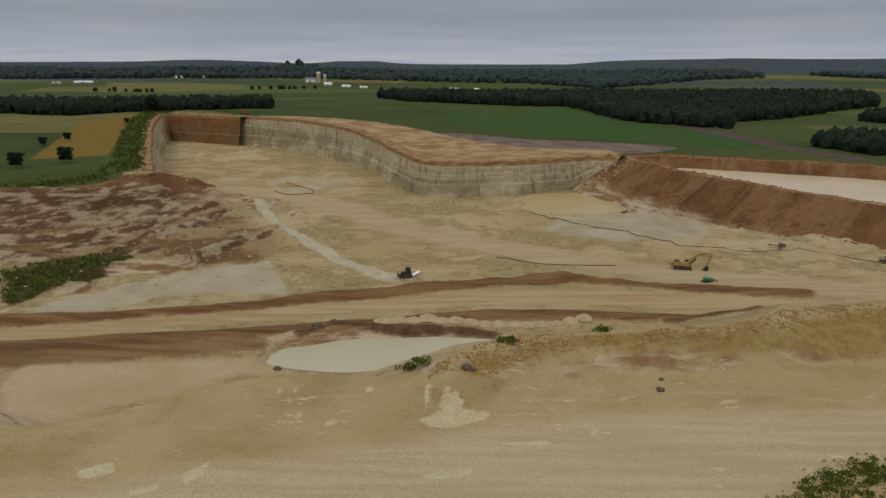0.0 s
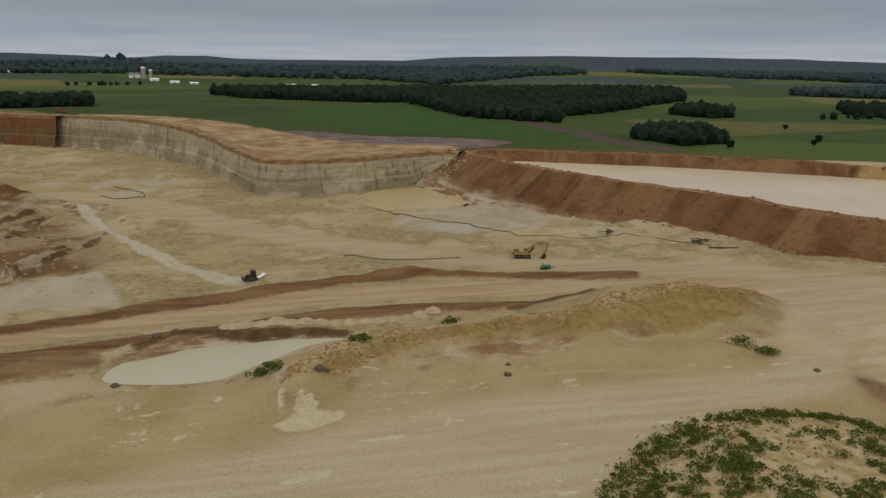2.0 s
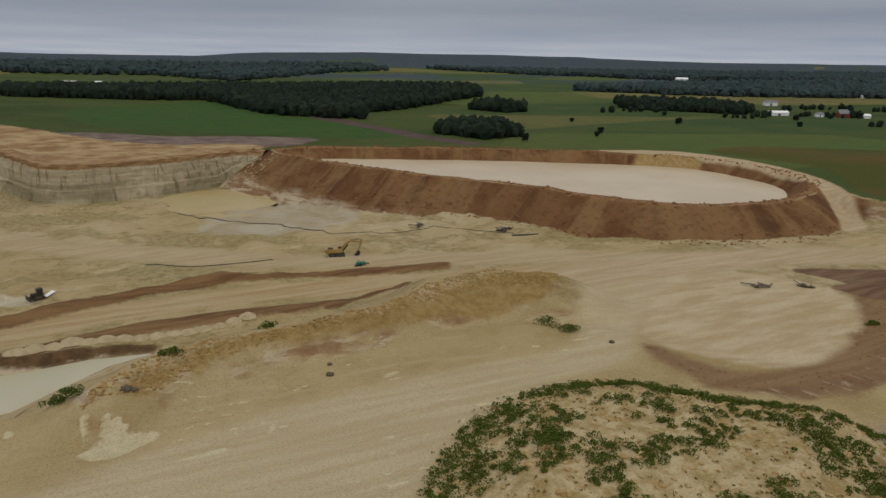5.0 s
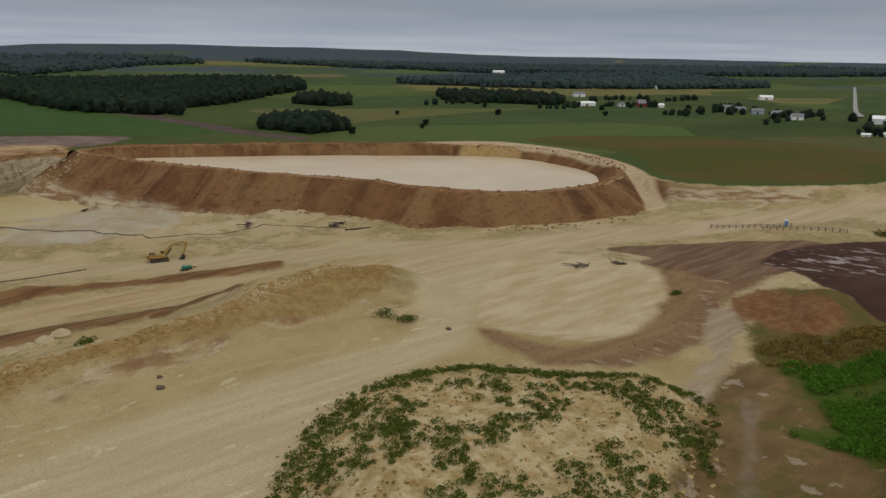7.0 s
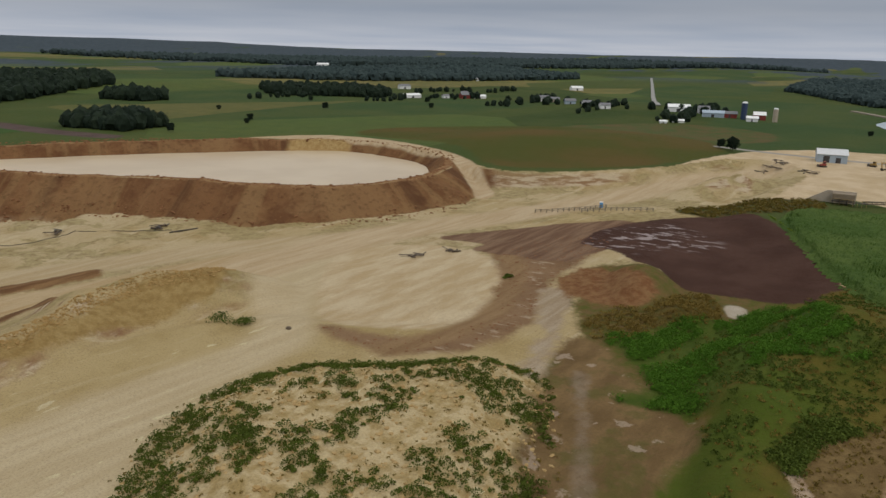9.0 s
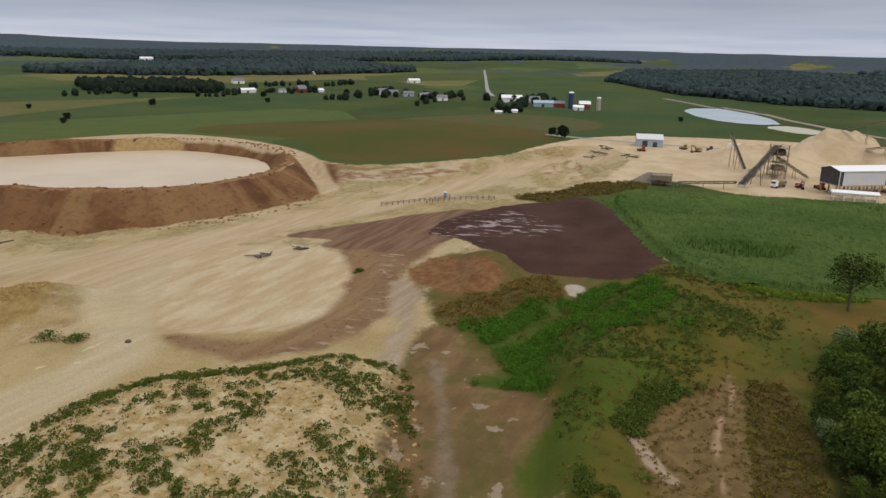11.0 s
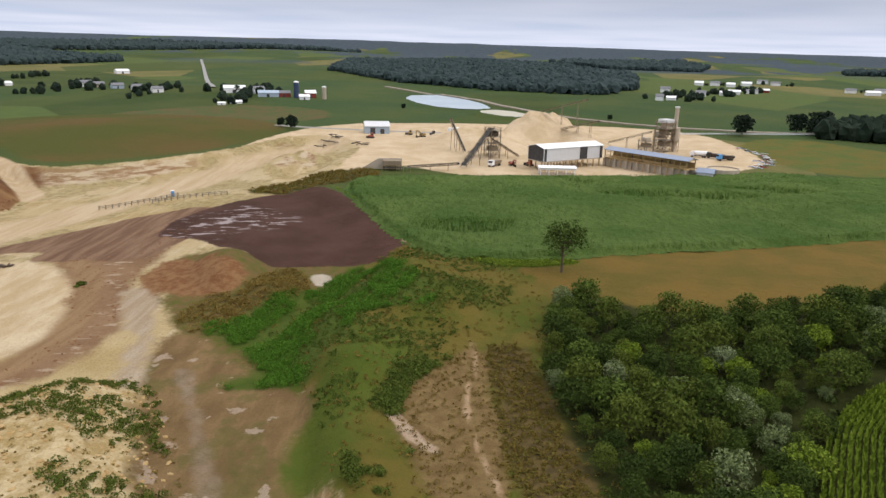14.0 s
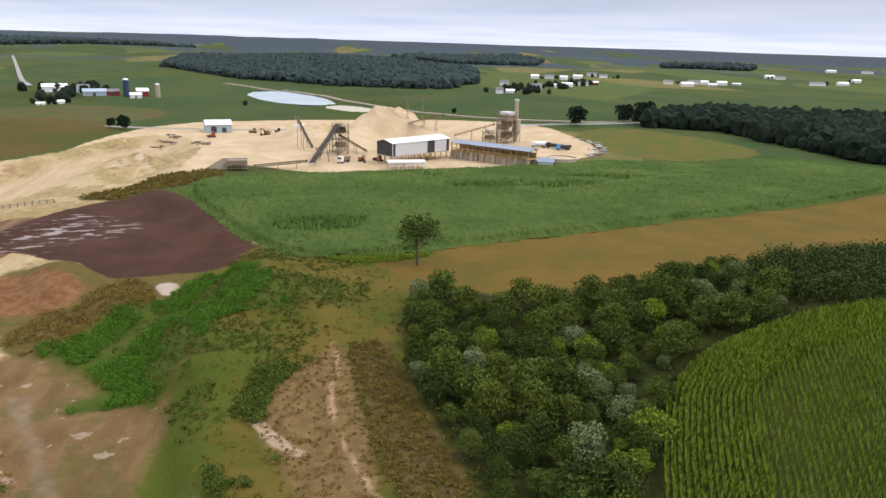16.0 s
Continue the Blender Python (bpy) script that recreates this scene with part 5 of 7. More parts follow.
clumps("hollow_scrub", inside(ZONES["left_grass"], 500), 0.9, 16, 0.3, leaf_shrub, "dark low scrub in a hollow of the quarry", "scrub")


def corn_plants(name, places, tall, leaf, leaves, material, label):
    """Upright plants: a stalk-like pair of tall blades and leaves that arch out."""
    c = on_ground(places)
    k = len(c)
    parts = []
    for i in range(leaves):
        a = RNG.uniform(0, 2 * math.pi, k)
        o = np.stack([np.cos(a), np.sin(a), np.zeros(k)], 1)
        s = np.stack([-np.sin(a), np.cos(a), np.zeros(k)], 1) * 0.09 * leaf
        h0, h1 = tall * (0.15 + 0.45 * i / leaves), tall * (0.65 + 0.35 * i / leaves)
        up = np.array([[0, 0, 1.0]])
        z = RNG.uniform(0.85, 1.1, (k, 1))
        v = np.stack([c + up * h0 - s, c + up * h0 + s, c + o * leaf * 0.5 + up * h1 * z + s * 1.4, c + o * leaf * 0.5 + up * h1 * z - s * 1.4], 1).reshape(-1, 3)
        parts.append((v, np.arange(4 * k).reshape(-1, 4)))
    v, f = joined(parts)
    return stuff(name, v, f, material, label, "crop")


# corn on the rise: rows along the field's edge first, then straight ones
def offset_rows(edge, count, gap, step):
    p = rounded(edge, False)
    s = np.concatenate([[0], np.cumsum(np.linalg.norm(np.diff(p, axis=0), axis=1))])
    out = []
    for i in range(count):
        u = np.arange(0, s[-1], step)
        x, y = np.interp(u, s, p[:, 0]), np.interp(u, s, p[:, 1])
        tx, ty = np.gradient(x), np.gradient(y)
        k = np.hypot(tx, ty)
        out.append(np.column_stack([x + ty / k * gap * (i + 0.6), y - tx / k * gap * (i + 0.6)]) + RNG.normal(size=(len(u), 2)) * 0.05)
    return np.vstack(out)


CORN_EDGE = [(34, -22), (67, -36), (81, -43), (92, -49), (100, -58), (104, -67), (107, -80), (108, -98), (108, -130), (104, -170)]
edge_rows = offset_rows(CORN_EDGE, 15, 0.8, 0.42)
field = rounded([(20, -26), (60, -44), (88, -60), (94, -80), (95, -120), (92, -165), (40, -165), (10, -80)], times=1)
a = np.array([0.885, -0.466])
b = np.array([0.466, 0.885])
u, w = np.meshgrid(np.arange(-10, 190, 0.5), np.arange(-140, 40, 0.8))
grid = u.reshape(-1, 1) * a + w.reshape(-1, 1) * b
grid = grid[(inside_distance(field, grid[:, 0], grid[:, 1]) > -6) & (line_distance(rounded(CORN_EDGE, False), grid[:, 0], grid[:, 1]) > 12.1) & (np.hypot(grid[:, 0], grid[:, 1]) > 52)]
grid = grid[grid[:, 1] > -135]
corn_plants("corn_rows_edge", edge_rows, 1.9, 0.62, 6, leaf_corn, "green corn in curved rows along the field edge")
corn_plants("corn_rows_inner", grid + RNG.normal(size=grid.shape) * 0.05, 1.9, 0.5, 4, leaf_corn, "green corn in straight rows on the rise")
# the wide crop below the plant: a closed canopy with taller plants standing out of it
def canopy(name, outline, gap, tall, material, label):
    p = np.array(outline)
    lo, hi = p.min(0), p.max(0)
    gx, gy = np.arange(lo[0], hi[0] + gap, gap), np.arange(lo[1], hi[1] + gap, gap)
    X, Y = np.meshgrid(gx, gy)
    x, y = X.ravel(), Y.ravel()
    d = inside_distance(p, x + 1.5 * fbm(x, y, 6, 2, 4), y)
    bare = ease(fbm(x, y * 0.5, 30, 4, 141), -0.55, -0.38)
    z = height(x, y) + (tall * ease(d, -0.5, 1.5) * bare + 0.3 + 0.4 * fbm(x, y * 0.35, 8, 4, 17)) * ease(d, -3.0, 1.5) + 0.06 + RNG.normal(size=len(x)) * 0.12
    i = np.arange(len(x)).reshape(X.shape)
    quads = np.stack([i[:-1, :-1], i[:-1, 1:], i[1:, 1:], i[1:, :-1]], -1).reshape(-1, 4)
    quads = quads[(d[quads] > -3.2).all(1)]
    used, flat = np.unique(quads, return_inverse=True)
    v = np.stack([x, y, z], 1)[used]
    return stuff(name, v.tolist(), flat.reshape(-1, 4).tolist(), material, label, "crop")


def canopy_material():
    n = Nodes("crop_canopy")
    rows = n.noise(0.5, 5, 0.65, stretch=(0.35, 1.6, 1), turn=8)
    c = n.vary(n.noise(0.03, 5, 0.6), (0.050, 0.092, 0.018), (0.085, 0.125, 0.028))
    c = n.mix(n.step(rows, 0.45, 0.7, 0.0, 0.7), c, (0.030, 0.062, 0.012))
    c = n.mix(n.step(n.noise(2.2, 4, 0.7), 0.45, 0.7, 0.0, 0.6), c, (0.115, 0.155, 0.04))
    n.bump(n.noise(1.6, 5, 0.7), 1.0, 0.8)
    return n.finish(c, 0.9, 0.0, 0.05)


canopy("corn_field", ZONES["corn"], 1.3, 1.3, canopy_material(), "dense dark green corn below the processing plant")
crop = inside(ZONES["corn"], 14000, keep=lambda x, y: (fbm(x, y * 0.4, 22, 3, 141) > -0.3) | (inside_distance(ZONES["corn"], x, y) < 3))
corn_plants("corn_plants", crop, 2.15, 0.6, 3, leaf_field, "single corn plants rising above the crop")
rim = inside(ZONES["edge_green"], 1500)
clumps("crop_edge_grass", rim, 0.5, 14, 0.2, leaf_corn, "bright green grass at the edge of the crop", "grass")

# woods
WOODS = [
    ("wood_middle", [(150, 858), (166, 640), (233, 589), (240, 660), (300, 690), (418, 795), (488, 836), (560, 1000), (400, 1150), (200, 1100), (60, 1050)], 7.0, 4.2),
    ("wood_back", [(-45, 900), (60, 880), (150, 870), (170, 1000), (40, 1080), (-90, 1010)], 7.0, 4.2),
    ("wood_block", [(237, 474), (251, 425), (288, 438), (294, 480), (270, 505)], 4.6, 3.6), ("wood_corner", [(385, 690), (404, 646), (436, 655), (430, 700)], 5.2, 4.0),
    ("wood_long", [(574, 660), (607, 627), (642, 552), (690, 580), (700, 660), (620, 730)], 6.2, 4.0),
    ("wood_belt", [(-520, 690), (-402, 668), (-329, 645), (-300, 690), (-251, 718), (-178, 752), (-180, 790), (-260, 785), (-340, 730), (-420, 740), (-540, 760)], 6.0, 4.0),
    ("wood_side", [(473, -215), (456, -262), (371, -258), (307, -265), (260, -310), (330, -460), (480, -460), (560, -300)], 5.6, 4.0),
    ("wood_hill", [(1006, 100), (877, -20), (833, -140), (950, -200), (1250, -260), (1900, 50), (1963, 333), (1400, 280)], 9.5, 5.2),
    ("wood_ridge", [(2288, -215), (2216, -300), (2034, -370), (2034, -595), (2300, -700), (2600, -700), (2500, -300)], 14, 6.6),
    ("wood_far", [(830, 1090), (800, 830), (1000, 800), (1560, 740), (1900, 1190), (1300, 1300)], 13, 6.4),
    ("wood_horizon", [(-1700, 2000), (-300, 1950), (200, 1800), (300, 1500), (700, 2100), (1000, 2300), (900, 2800), (-1700, 2700)], 22, 8.0),
    ("wood_horizon_east", [(1500, 1500), (2600, 700), (3300, 500), (3500, 1500), (2000, 2400), (1200, 2500)], 22, 8.0),
    ("wood_spur", [(1740, -830), (1674, -808), (1700, -900), (1790, -960), (1850, -900)], 11, 5.6), ("wood_knob", [(1693, -896), (1663, -1034), (1800, -1120), (1880, -1020), (1800, -930)], 11, 5.6)]
# the farther woods take the leaf colour with haze painted in
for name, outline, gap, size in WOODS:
    lumps_far(name, spread_over(outline, gap), size, leaf_wood if size < 4.5 else leaf_haze, "dark dense wood of broadleaf trees", 1.35 if size < 4.5 else 1.0, 44 if size < 4.5 else (16 if size < 6.5 else 0))
hedge = [inside([(x - 60, y - 12), (x + 60, y - 12), (x + 60, y + 12), (x - 60, y + 12)], 14) for x, y in ((560, 620), (640, 520), (760, 420), (700, 400), (660, 300), (690, 210), (640, 200), (860, -240), (940, -300), (1050, -380), (820, 600), (-560, 1300), (-300, 1400), (200, 1300), (420, 1250), (900, 560))]
lumps_far("field_hedges", np.vstack(hedge), 2.5, leaf_wood, "scattered dark hedge trees between the farms", leafy=40)

# ---- machines and buildings of the quarry ----
yellow = paint("machine_yellow", (0.31, 0.195, 0.05), 0.35, 0.5)
dark_steel = paint("dark_steel", (0.045, 0.04, 0.036), 0.35, 0.6, 0.6)
dusty_steel = paint("dusty_steel", (0.23, 0.18, 0.12), 0.5, 0.7, 0.3)
pale_sheet = paint("pale_sheet_metal", (0.58, 0.58, 0.57), 0.15, 0.5, 0.1)
white_roof = paint("white_roof_sheet", (0.78, 0.77, 0.74), 0.08, 0.45)
blue_roof = paint("blue_grey_roof_sheet", (0.22, 0.26, 0.33), 0.12, 0.45, 0.2)
blue_sheet = paint("blue_grey_sheet_metal", (0.33, 0.40, 0.46), 0.1, 0.5, 0.1)
black_sheet = paint("black_cladding", (0.035, 0.035, 0.038), 0.15, 0.6)
timber_grey = paint("weathered_grey_timber", (0.17, 0.14, 0.10), 0.3, 0.9)
timber = paint("yellow_timber", (0.40, 0.27, 0.11), 0.3, 0.85)
concrete = paint("dusty_concrete", (0.40, 0.34, 0.26), 0.4, 0.9)
window_glass = paint("dark_window_glass", (0.03, 0.035, 0.04), 0.1, 0.1)
red_paint = paint("faded_red_paint", (0.28, 0.05, 0.03), 0.2, 0.6)
green_paint = paint("green_machine_paint", (0.02, 0.16, 0.09), 0.2, 0.5)
white_paint = paint("white_paint", (0.75, 0.74, 0.72), 0.08, 0.5)
blue_paint = paint("bright_blue_paint", (0.08, 0.28, 0.55), 0.1, 0.5)
grey_roof = paint("grey_shingle_roof", (0.16, 0.16, 0.165), 0.1, 0.8)
rubber = paint("black_rubber", (0.025, 0.024, 0.022), 0.35, 0.9)
barn_red = paint("barn_red_boards", (0.20, 0.03, 0.022), 0.1, 0.8)
silo_blue = paint("dark_blue_silo", (0.025, 0.045, 0.10), 0.08, 0.4)
aluminium = paint("dull_aluminium", (0.45, 0.46, 0.47), 0.2, 0.4, 0.7)


def excavator(x, y, turn, size=1.0, label="large yellow tracked excavator with its bucket resting on the sand", paint_main=None, group=""):
    body_paint = paint_main or yellow
    e = thing("excavator", x, y, label, "excavator", group, turn, lift=-0.12)
    e.scale = (size, size, size)
    for side in (-1, 1):
        bm = bmesh.new()
        outline_solid(bm, [(-2.6, 0.25), (-2.2, 0.0), (2.2, 0.0), (2.6, 0.25), (2.65, 0.7), (2.3, 1.05), (-2.3, 1.05), (-2.65, 0.7)], side * 1.45 - 0.35, side * 1.45 + 0.35)
        track = part("track", bm, rubber, e, "dusty black steel track")
        wheels = bmesh.new()
        for i in range(6):
            bar(wheels, (-2.0 + 0.8 * i, side * 1.82, 0.42), (-2.0 + 0.8 * i, side * 1.88, 0.42), 0.27, sides=10)
        part("rollers", wheels, dark_steel, track)
    bm = box(bmesh.new(), -1.3, 1.3, -1.1, 1.1, 0.55, 1.25)
    part("undercarriage", bm, dark_steel, e)
    bm = bmesh.new()
    outline_solid(bm, [(-3.3, 1.45), (1.9, 1.45), (1.9, 1.9), (1.2, 2.35), (-1.2, 2.7), (-3.0, 2.7), (-3.35, 2.3)], -1.5, 0.35)
    house = part("house", bm, body_paint, e)
    part("engine_hood", box(bmesh.new(), -2.9, -1.2, -1.2, 0.2, 2.7, 3.05, bevel=0.08), dark_steel, house)
    part("counterweight", box(bmesh.new(), -3.75, -2.7, -1.5, 1.5, 1.4, 2.65, bevel=0.2), body_paint, e)
    part("side_deck", box(bmesh.new(), -2.7, 0.5, 0.35, 1.5, 1.45, 2.3, bevel=0.06), body_paint, e)
    cab = part("cab", outline_solid(bmesh.new(), [(0.4, 1.45), (2.1, 1.45), (2.15, 2.3), (1.75, 3.25), (0.4, 3.25)], 0.4, 1.45), body_paint, e)
    part("cab_window", outline_solid(bmesh.new(), [(0.6, 2.3), (2.17, 2.35), (1.8, 3.1), (0.6, 3.1)], 0.37, 1.48), window_glass, cab, "dark cab glass")
    # boom: bent box beam, then stick and bucket
    boom = part("boom", outline_solid(bmesh.new(), [(1.0, 1.7), (1.5, 1.6), (3.6, 4.3), (4.4, 4.75), (7.9, 4.55), (8.0, 4.95), (4.6, 5.45), (3.3, 5.05), (0.9, 2.3)], -0.55, 0.0), body_paint, e)
    cyl = bmesh.new()
    for y_ in (-0.75, 0.2):
        bar(cyl, (1.7, y_, 1.5), (3.7, y_, 3.9), 0.13)
    bar(cyl, (4.4, -0.28, 5.4), (7.6, -0.28, 5.6), 0.12)
    part("cylinders", cyl, dark_steel, boom)
    stick = part("stick", outline_solid(bmesh.new(), [(7.5, 5.7), (8.2, 5.75), (8.35, 4.8), (7.15, 1.75), (6.75, 1.85), (7.6, 4.6)], -0.48, -0.08), body_paint, e)
    cyl = bar(bmesh.new(), (8.1, -0.28, 5.3), (7.5, -0.28, 2.6), 0.1)
    part("bucket_cylinder", cyl, dark_steel, stick)
    bucket = part("bucket", outline_solid(bmesh.new(), [(6.75, 1.85), (7.3, 1.8), (7.5, 0.9), (7.0, 0.1), (6.2, 0.05), (5.8, 0.45), (6.3, 0.9)], -1.0, 0.45), dark_steel, e)
    teeth = bmesh.new()
    for i in range(5):
        beam(teeth, (5.95, -0.9 + 0.31 * i, 0.4), (5.55, -0.9 + 0.31 * i, 0.55), 0.14, 0.1)
    part("teeth", teeth, dark_steel, bucket)
    return e


excavator(74.5, 218.6, -15)
excavator(-177, 667, 150, 0.9, "distant orange excavator on the far quarry rim", red_paint)


def small_pump(x, y, turn, main, label):
    p = thing("pump_set", x, y, label, "machine", turn=turn)
    part("skid", box(bmesh.new(), -1.7, 1.7, -0.7, 0.7, 0.1, 0.35), dark_steel, p)
    part("engine", box(bmesh.new(), -1.2, 0.7, -0.55, 0.55, 0.35, 1.3, bevel=0.1), main, p)
    part("pump_housing", bar(bmesh.new(), (0.7, 0, 0.8), (1.6, 0, 0.8), 0.5), main, p)
    part("exhaust", bar(bmesh.new(), (-0.6, 0.2, 1.3), (-0.6, 0.2, 2.0), 0.08), dark_steel, p)
    part("suction_pipe", bar(bmesh.new(), (1.6, 0, 0.7), (3.4, 0.3, 0.15), 0.16), dark_steel, p)
    for s in (-1, 1):
        part("wheel", bar(bmesh.new(), (-0.3, s * 0.75, 0.4), (-0.3, s * 0.95, 0.4), 0.4, sides=12), rubber, p)
    return p


small_pump(76.4, 202.6, 10, green_paint, "small green pump set standing on the sand")


def dozer(x, y, turn, main, label, group=""):
    d = thing("bulldozer", x, y, label, "bulldozer", group, turn)
    for side in (-1, 1):
        part("track", outline_solid(bmesh.new(), [(-1.6, 0.2), (-1.3, 0), (1.3, 0), (1.7, 0.3), (1.4, 0.9), (-1.3, 0.9), (-1.7, 0.6)], side * 1.0 - 0.25, side * 1.0 + 0.25), rubber, d)
    part("body", box(bmesh.new(), -1.4, 1.5, -0.7, 0.7, 0.5, 1.7, bevel=0.12), main, d)
    cab = part("cab", box(bmesh.new(), -1.3, 0.1, -0.7, 0.7, 1.7, 2.9, bevel=0.1), main, d)
    part("cab_window", box(bmesh.new(), -1.1, 0.13, -0.73, 0.73, 2.0, 2.6), window_glass, cab, "dark cab glass")
    part("blade", outline_solid(bmesh.new(), [(2.2, 0.05), (2.45, 0.1), (2.3, 0.7), (2.5, 1.3), (2.35, 1.3), (2.1, 0.7)], -1.7, 1.7), dark_steel, d)
    for s in (-1, 1):
        part("push_arm", beam(bmesh.new(), (0, s * 1.35, 0.5), (2.2, s * 1.35, 0.5), 0.15, 0.25), dark_steel, d)
    return d


dozer(-10.8, 210.5, 200, dark_steel, "small dark tracked machine parked at the end of the ditch")
boat = thing("metal_sheet", -8.0, 211.5, "curved white metal sheet lying behind the dark machine", "metal sheet", turn=40)
part("sheet", outline_solid(bmesh.new(), [(-1.3, 0.1), (1.3, 0.9), (1.35, 1.0), (-1.3, 0.22)], -0.7, 0.7), white_paint, boat)


def debris(x, y, spread, count, label, colours):
    p = thing("debris_pile", x, y, label, "debris")
    for i in range(count):
        bm = bmesh.new()
        a, l = RNG.uniform(0, 6.28), RNG.uniform(0.8, 2.2)
        ox, oy, oz = RNG.normal() * spread, RNG.normal() * spread * 0.6, RNG.uniform(0.1, 0.6)
        beam(bm, (ox - l * math.cos(a), oy - l * math.sin(a), oz), (ox + l * math.cos(a), oy + l * math.sin(a), oz + RNG.uniform(-0.2, 0.4)), RNG.uniform(0.2, 0.7), RNG.uniform(0.1, 0.4))
        part("piece", bm, colours[i % len(colours)], p)
    return p


debris(141.4, 222.4, 1.3, 10, "low heap of brown scrap on the quarry floor", [bark, dark_steel])
debris(118.8, 249, 1.8, 14, "low heap of dark scrap on the quarry floor", [bark, dark_steel])
debris(162, 127.3, 1.5, 8, "clods of dark soil and scrap on the lot", [bark])
debris(174, 122, 1.8, 8, "clods of dark soil on the lot", [bark])
debris(139, 221.5, 0.8, 5, "few dark planks on the quarry floor", [bark])
pipe = thing("steel_pipe", 143, 212, "long dark steel pipe lying on the sand", "pipe", turn=-12)
part("tube", bar(bmesh.new(), (-5, 0, 0.3), (5, 0, 0.3), 0.28), dark_steel, pipe)


def hose(points, radius, label):
    """A hose draped over the ground."""
    p = rounded(points, False, 3)
    q = on_ground(p, radius * 0.8)
    c = bpy.data.curves.new("hose", "CURVE")
    c.dimensions, c.bevel_depth, c.bevel_resolution = "3D", radius, 2
    s = c.splines.new("POLY")
    s.points.add(len(q) - 1)
    for i, v in enumerate(q):
        s.points[i].co = (*v, 1)
    tmp = new("hose_line", c)
    me = bpy.data.meshes.new_from_object(tmp)
    bpy.data.objects.remove(tmp)
    me.materials.clear()
    me.materials.append(rubber)
    return tagged(new("hose", me), label, "hose")


hose([(44, 368), (38, 345), (42, 322), (49, 300), (72, 286), (76, 268), (84, 252)], 0.16, "black discharge hose snaking over the quarry floor")
hose([(84, 252), (100, 250), (117, 247), (130, 230), (141, 216)], 0.12, "thin black hose across the quarry floor")
hose([(18, 236), (30, 229), (39, 225), (55, 224)], 0.14, "black hose end lying on the sand")
hose([(-92, 395), (-80, 380), (-70, 392), (-74, 410), (-90, 418)], 0.2, "curved black hose in the wet back of the quarry")


def sand_heap(x, y, r, h):
    k = thing("sand_heap", x, y, "small tipped heap of pale sand beside the haul road", "sand heap", "heaps beside the haul road", lift=-0.3)
    bm = bmesh.new()
    rings, seg = 5, 14
    top = bm.verts.new((0, 0, h))
    last = None
    for i in range(1, rings + 1):
        rr = r * i / rings
        ring = [bm.verts.new((rr * math.cos(6.283 * j / seg) * RNG.uniform(0.88, 1.12), rr * math.sin(6.283 * j / seg) * RNG.uniform(0.88, 1.12), h * (1 - (i / rings) ** 1.15))) for j in range(seg)]
        for j in range(seg):
            if last:
                bm.faces.new((last[j], ring[j], ring[(j + 1) % seg], last[(j + 1) % seg]))
            else:
                bm.faces.new((top, ring[j], ring[(j + 1) % seg]))
        last = ring
    part("cone", bm, clod_pale, k)


def sand_paint(name, a, b):
    n = Nodes(name)
    c = n.vary(n.noise(0.5, 5), a, b)
    c = n.mix(n.step(n.noise(5, 4), 0.45, 0.75, 0.0, 0.35), c, tuple(0.6 * v for v in a))
    n.bump(n.noise(2.5, 5), 0.5, 0.2)
    return n.finish(c, 0.95, 0.0, 0.15)


clod_pale = sand_paint("tipped_sand", (0.34, 0.26, 0.145), (0.42, 0.335, 0.20))
pale_sand = sand_paint("pale_sand", (0.43, 0.34, 0.215), (0.50, 0.41, 0.28))
clod_sand = sand_paint("ochre_clods", (0.34, 0.22, 0.085), (0.42, 0.30, 0.14))
ridge_soil = sand_paint("ridge_soil", (0.27, 0.165, 0.055), (0.34, 0.22, 0.085))
soil_clod = sand_paint("red_clods", (0.16, 0.07, 0.03), (0.22, 0.11, 0.05))
for i in range(15):
    sand_heap(-14 + 3.5 * i, 169.2 + 1.2 * math.sin(i * 0.5) + RNG.normal() * 0.3, RNG.uniform(2.2, 3.0), RNG.uniform(0.9, 1.4))


def clods(name, places, size, material, label):
    bm = bmesh.new()
    bmesh.ops.create_icosphere(bm, subdivisions=1, radius=1)
    base = np.array([v.co for v in bm.verts])
    faces = np.array([[v.index for v in f.verts] for f in bm.faces])
    bm.free()
    c = on_ground(places)
    k = len(c)
    s = size * RNG.uniform(0.35, 1.3, (k, 1, 1)) * RNG.uniform(0.6, 1.3, (k, 1, 3)) * np.array([1, 1, 0.6])
    v = base[None] * (1 + RNG.normal(size=(k, len(base), 1)) * 0.2) * s + c[:, None]
    f = faces[None] + (np.arange(k) * len(base))[:, None, None]
    return stuff(name, v.reshape(-1, 3).tolist(), f.reshape(-1, 3).tolist(), material, label, "clods")


clods("ridge_clods", inside(grown(RIDGE, 6), 2400, keep=lambda x, y: line_distance(RIDGE, x, y) < 4.5), 0.3, ridge_soil, "ochre clods of sand tipped along the long ridge")
clods("knoll_clods", inside(grown(KNOLL, 2), 1300), 0.38, clod_sand, "pale ochre clods of sand on the knoll")
clods("dike_clods", inside(grown(DIKE, 6), 900, keep=lambda x, y: np.abs(inside_distance(DIKE, x, y)) < 3), 0.6, soil_clod, "red clods along the crest of the dike")
clods("dike_foot_clods", inside(grown(DIKE, 30), 700, keep=lambda x, y: (inside_distance(DIKE, x, y) < -14) & (inside_distance(DIKE, x, y) > -24) & (x < 250)), 0.6, soil_clod, "red clods fallen to the foot of the dike")
clods("bank_stones", inside([(-120, 360), (-60, 330), (-30, 250), (-40, 200), (-150, 190), (-170, 270)], 500), 0.5, clod_pale, "pale broken stone over the west side of the quarry")
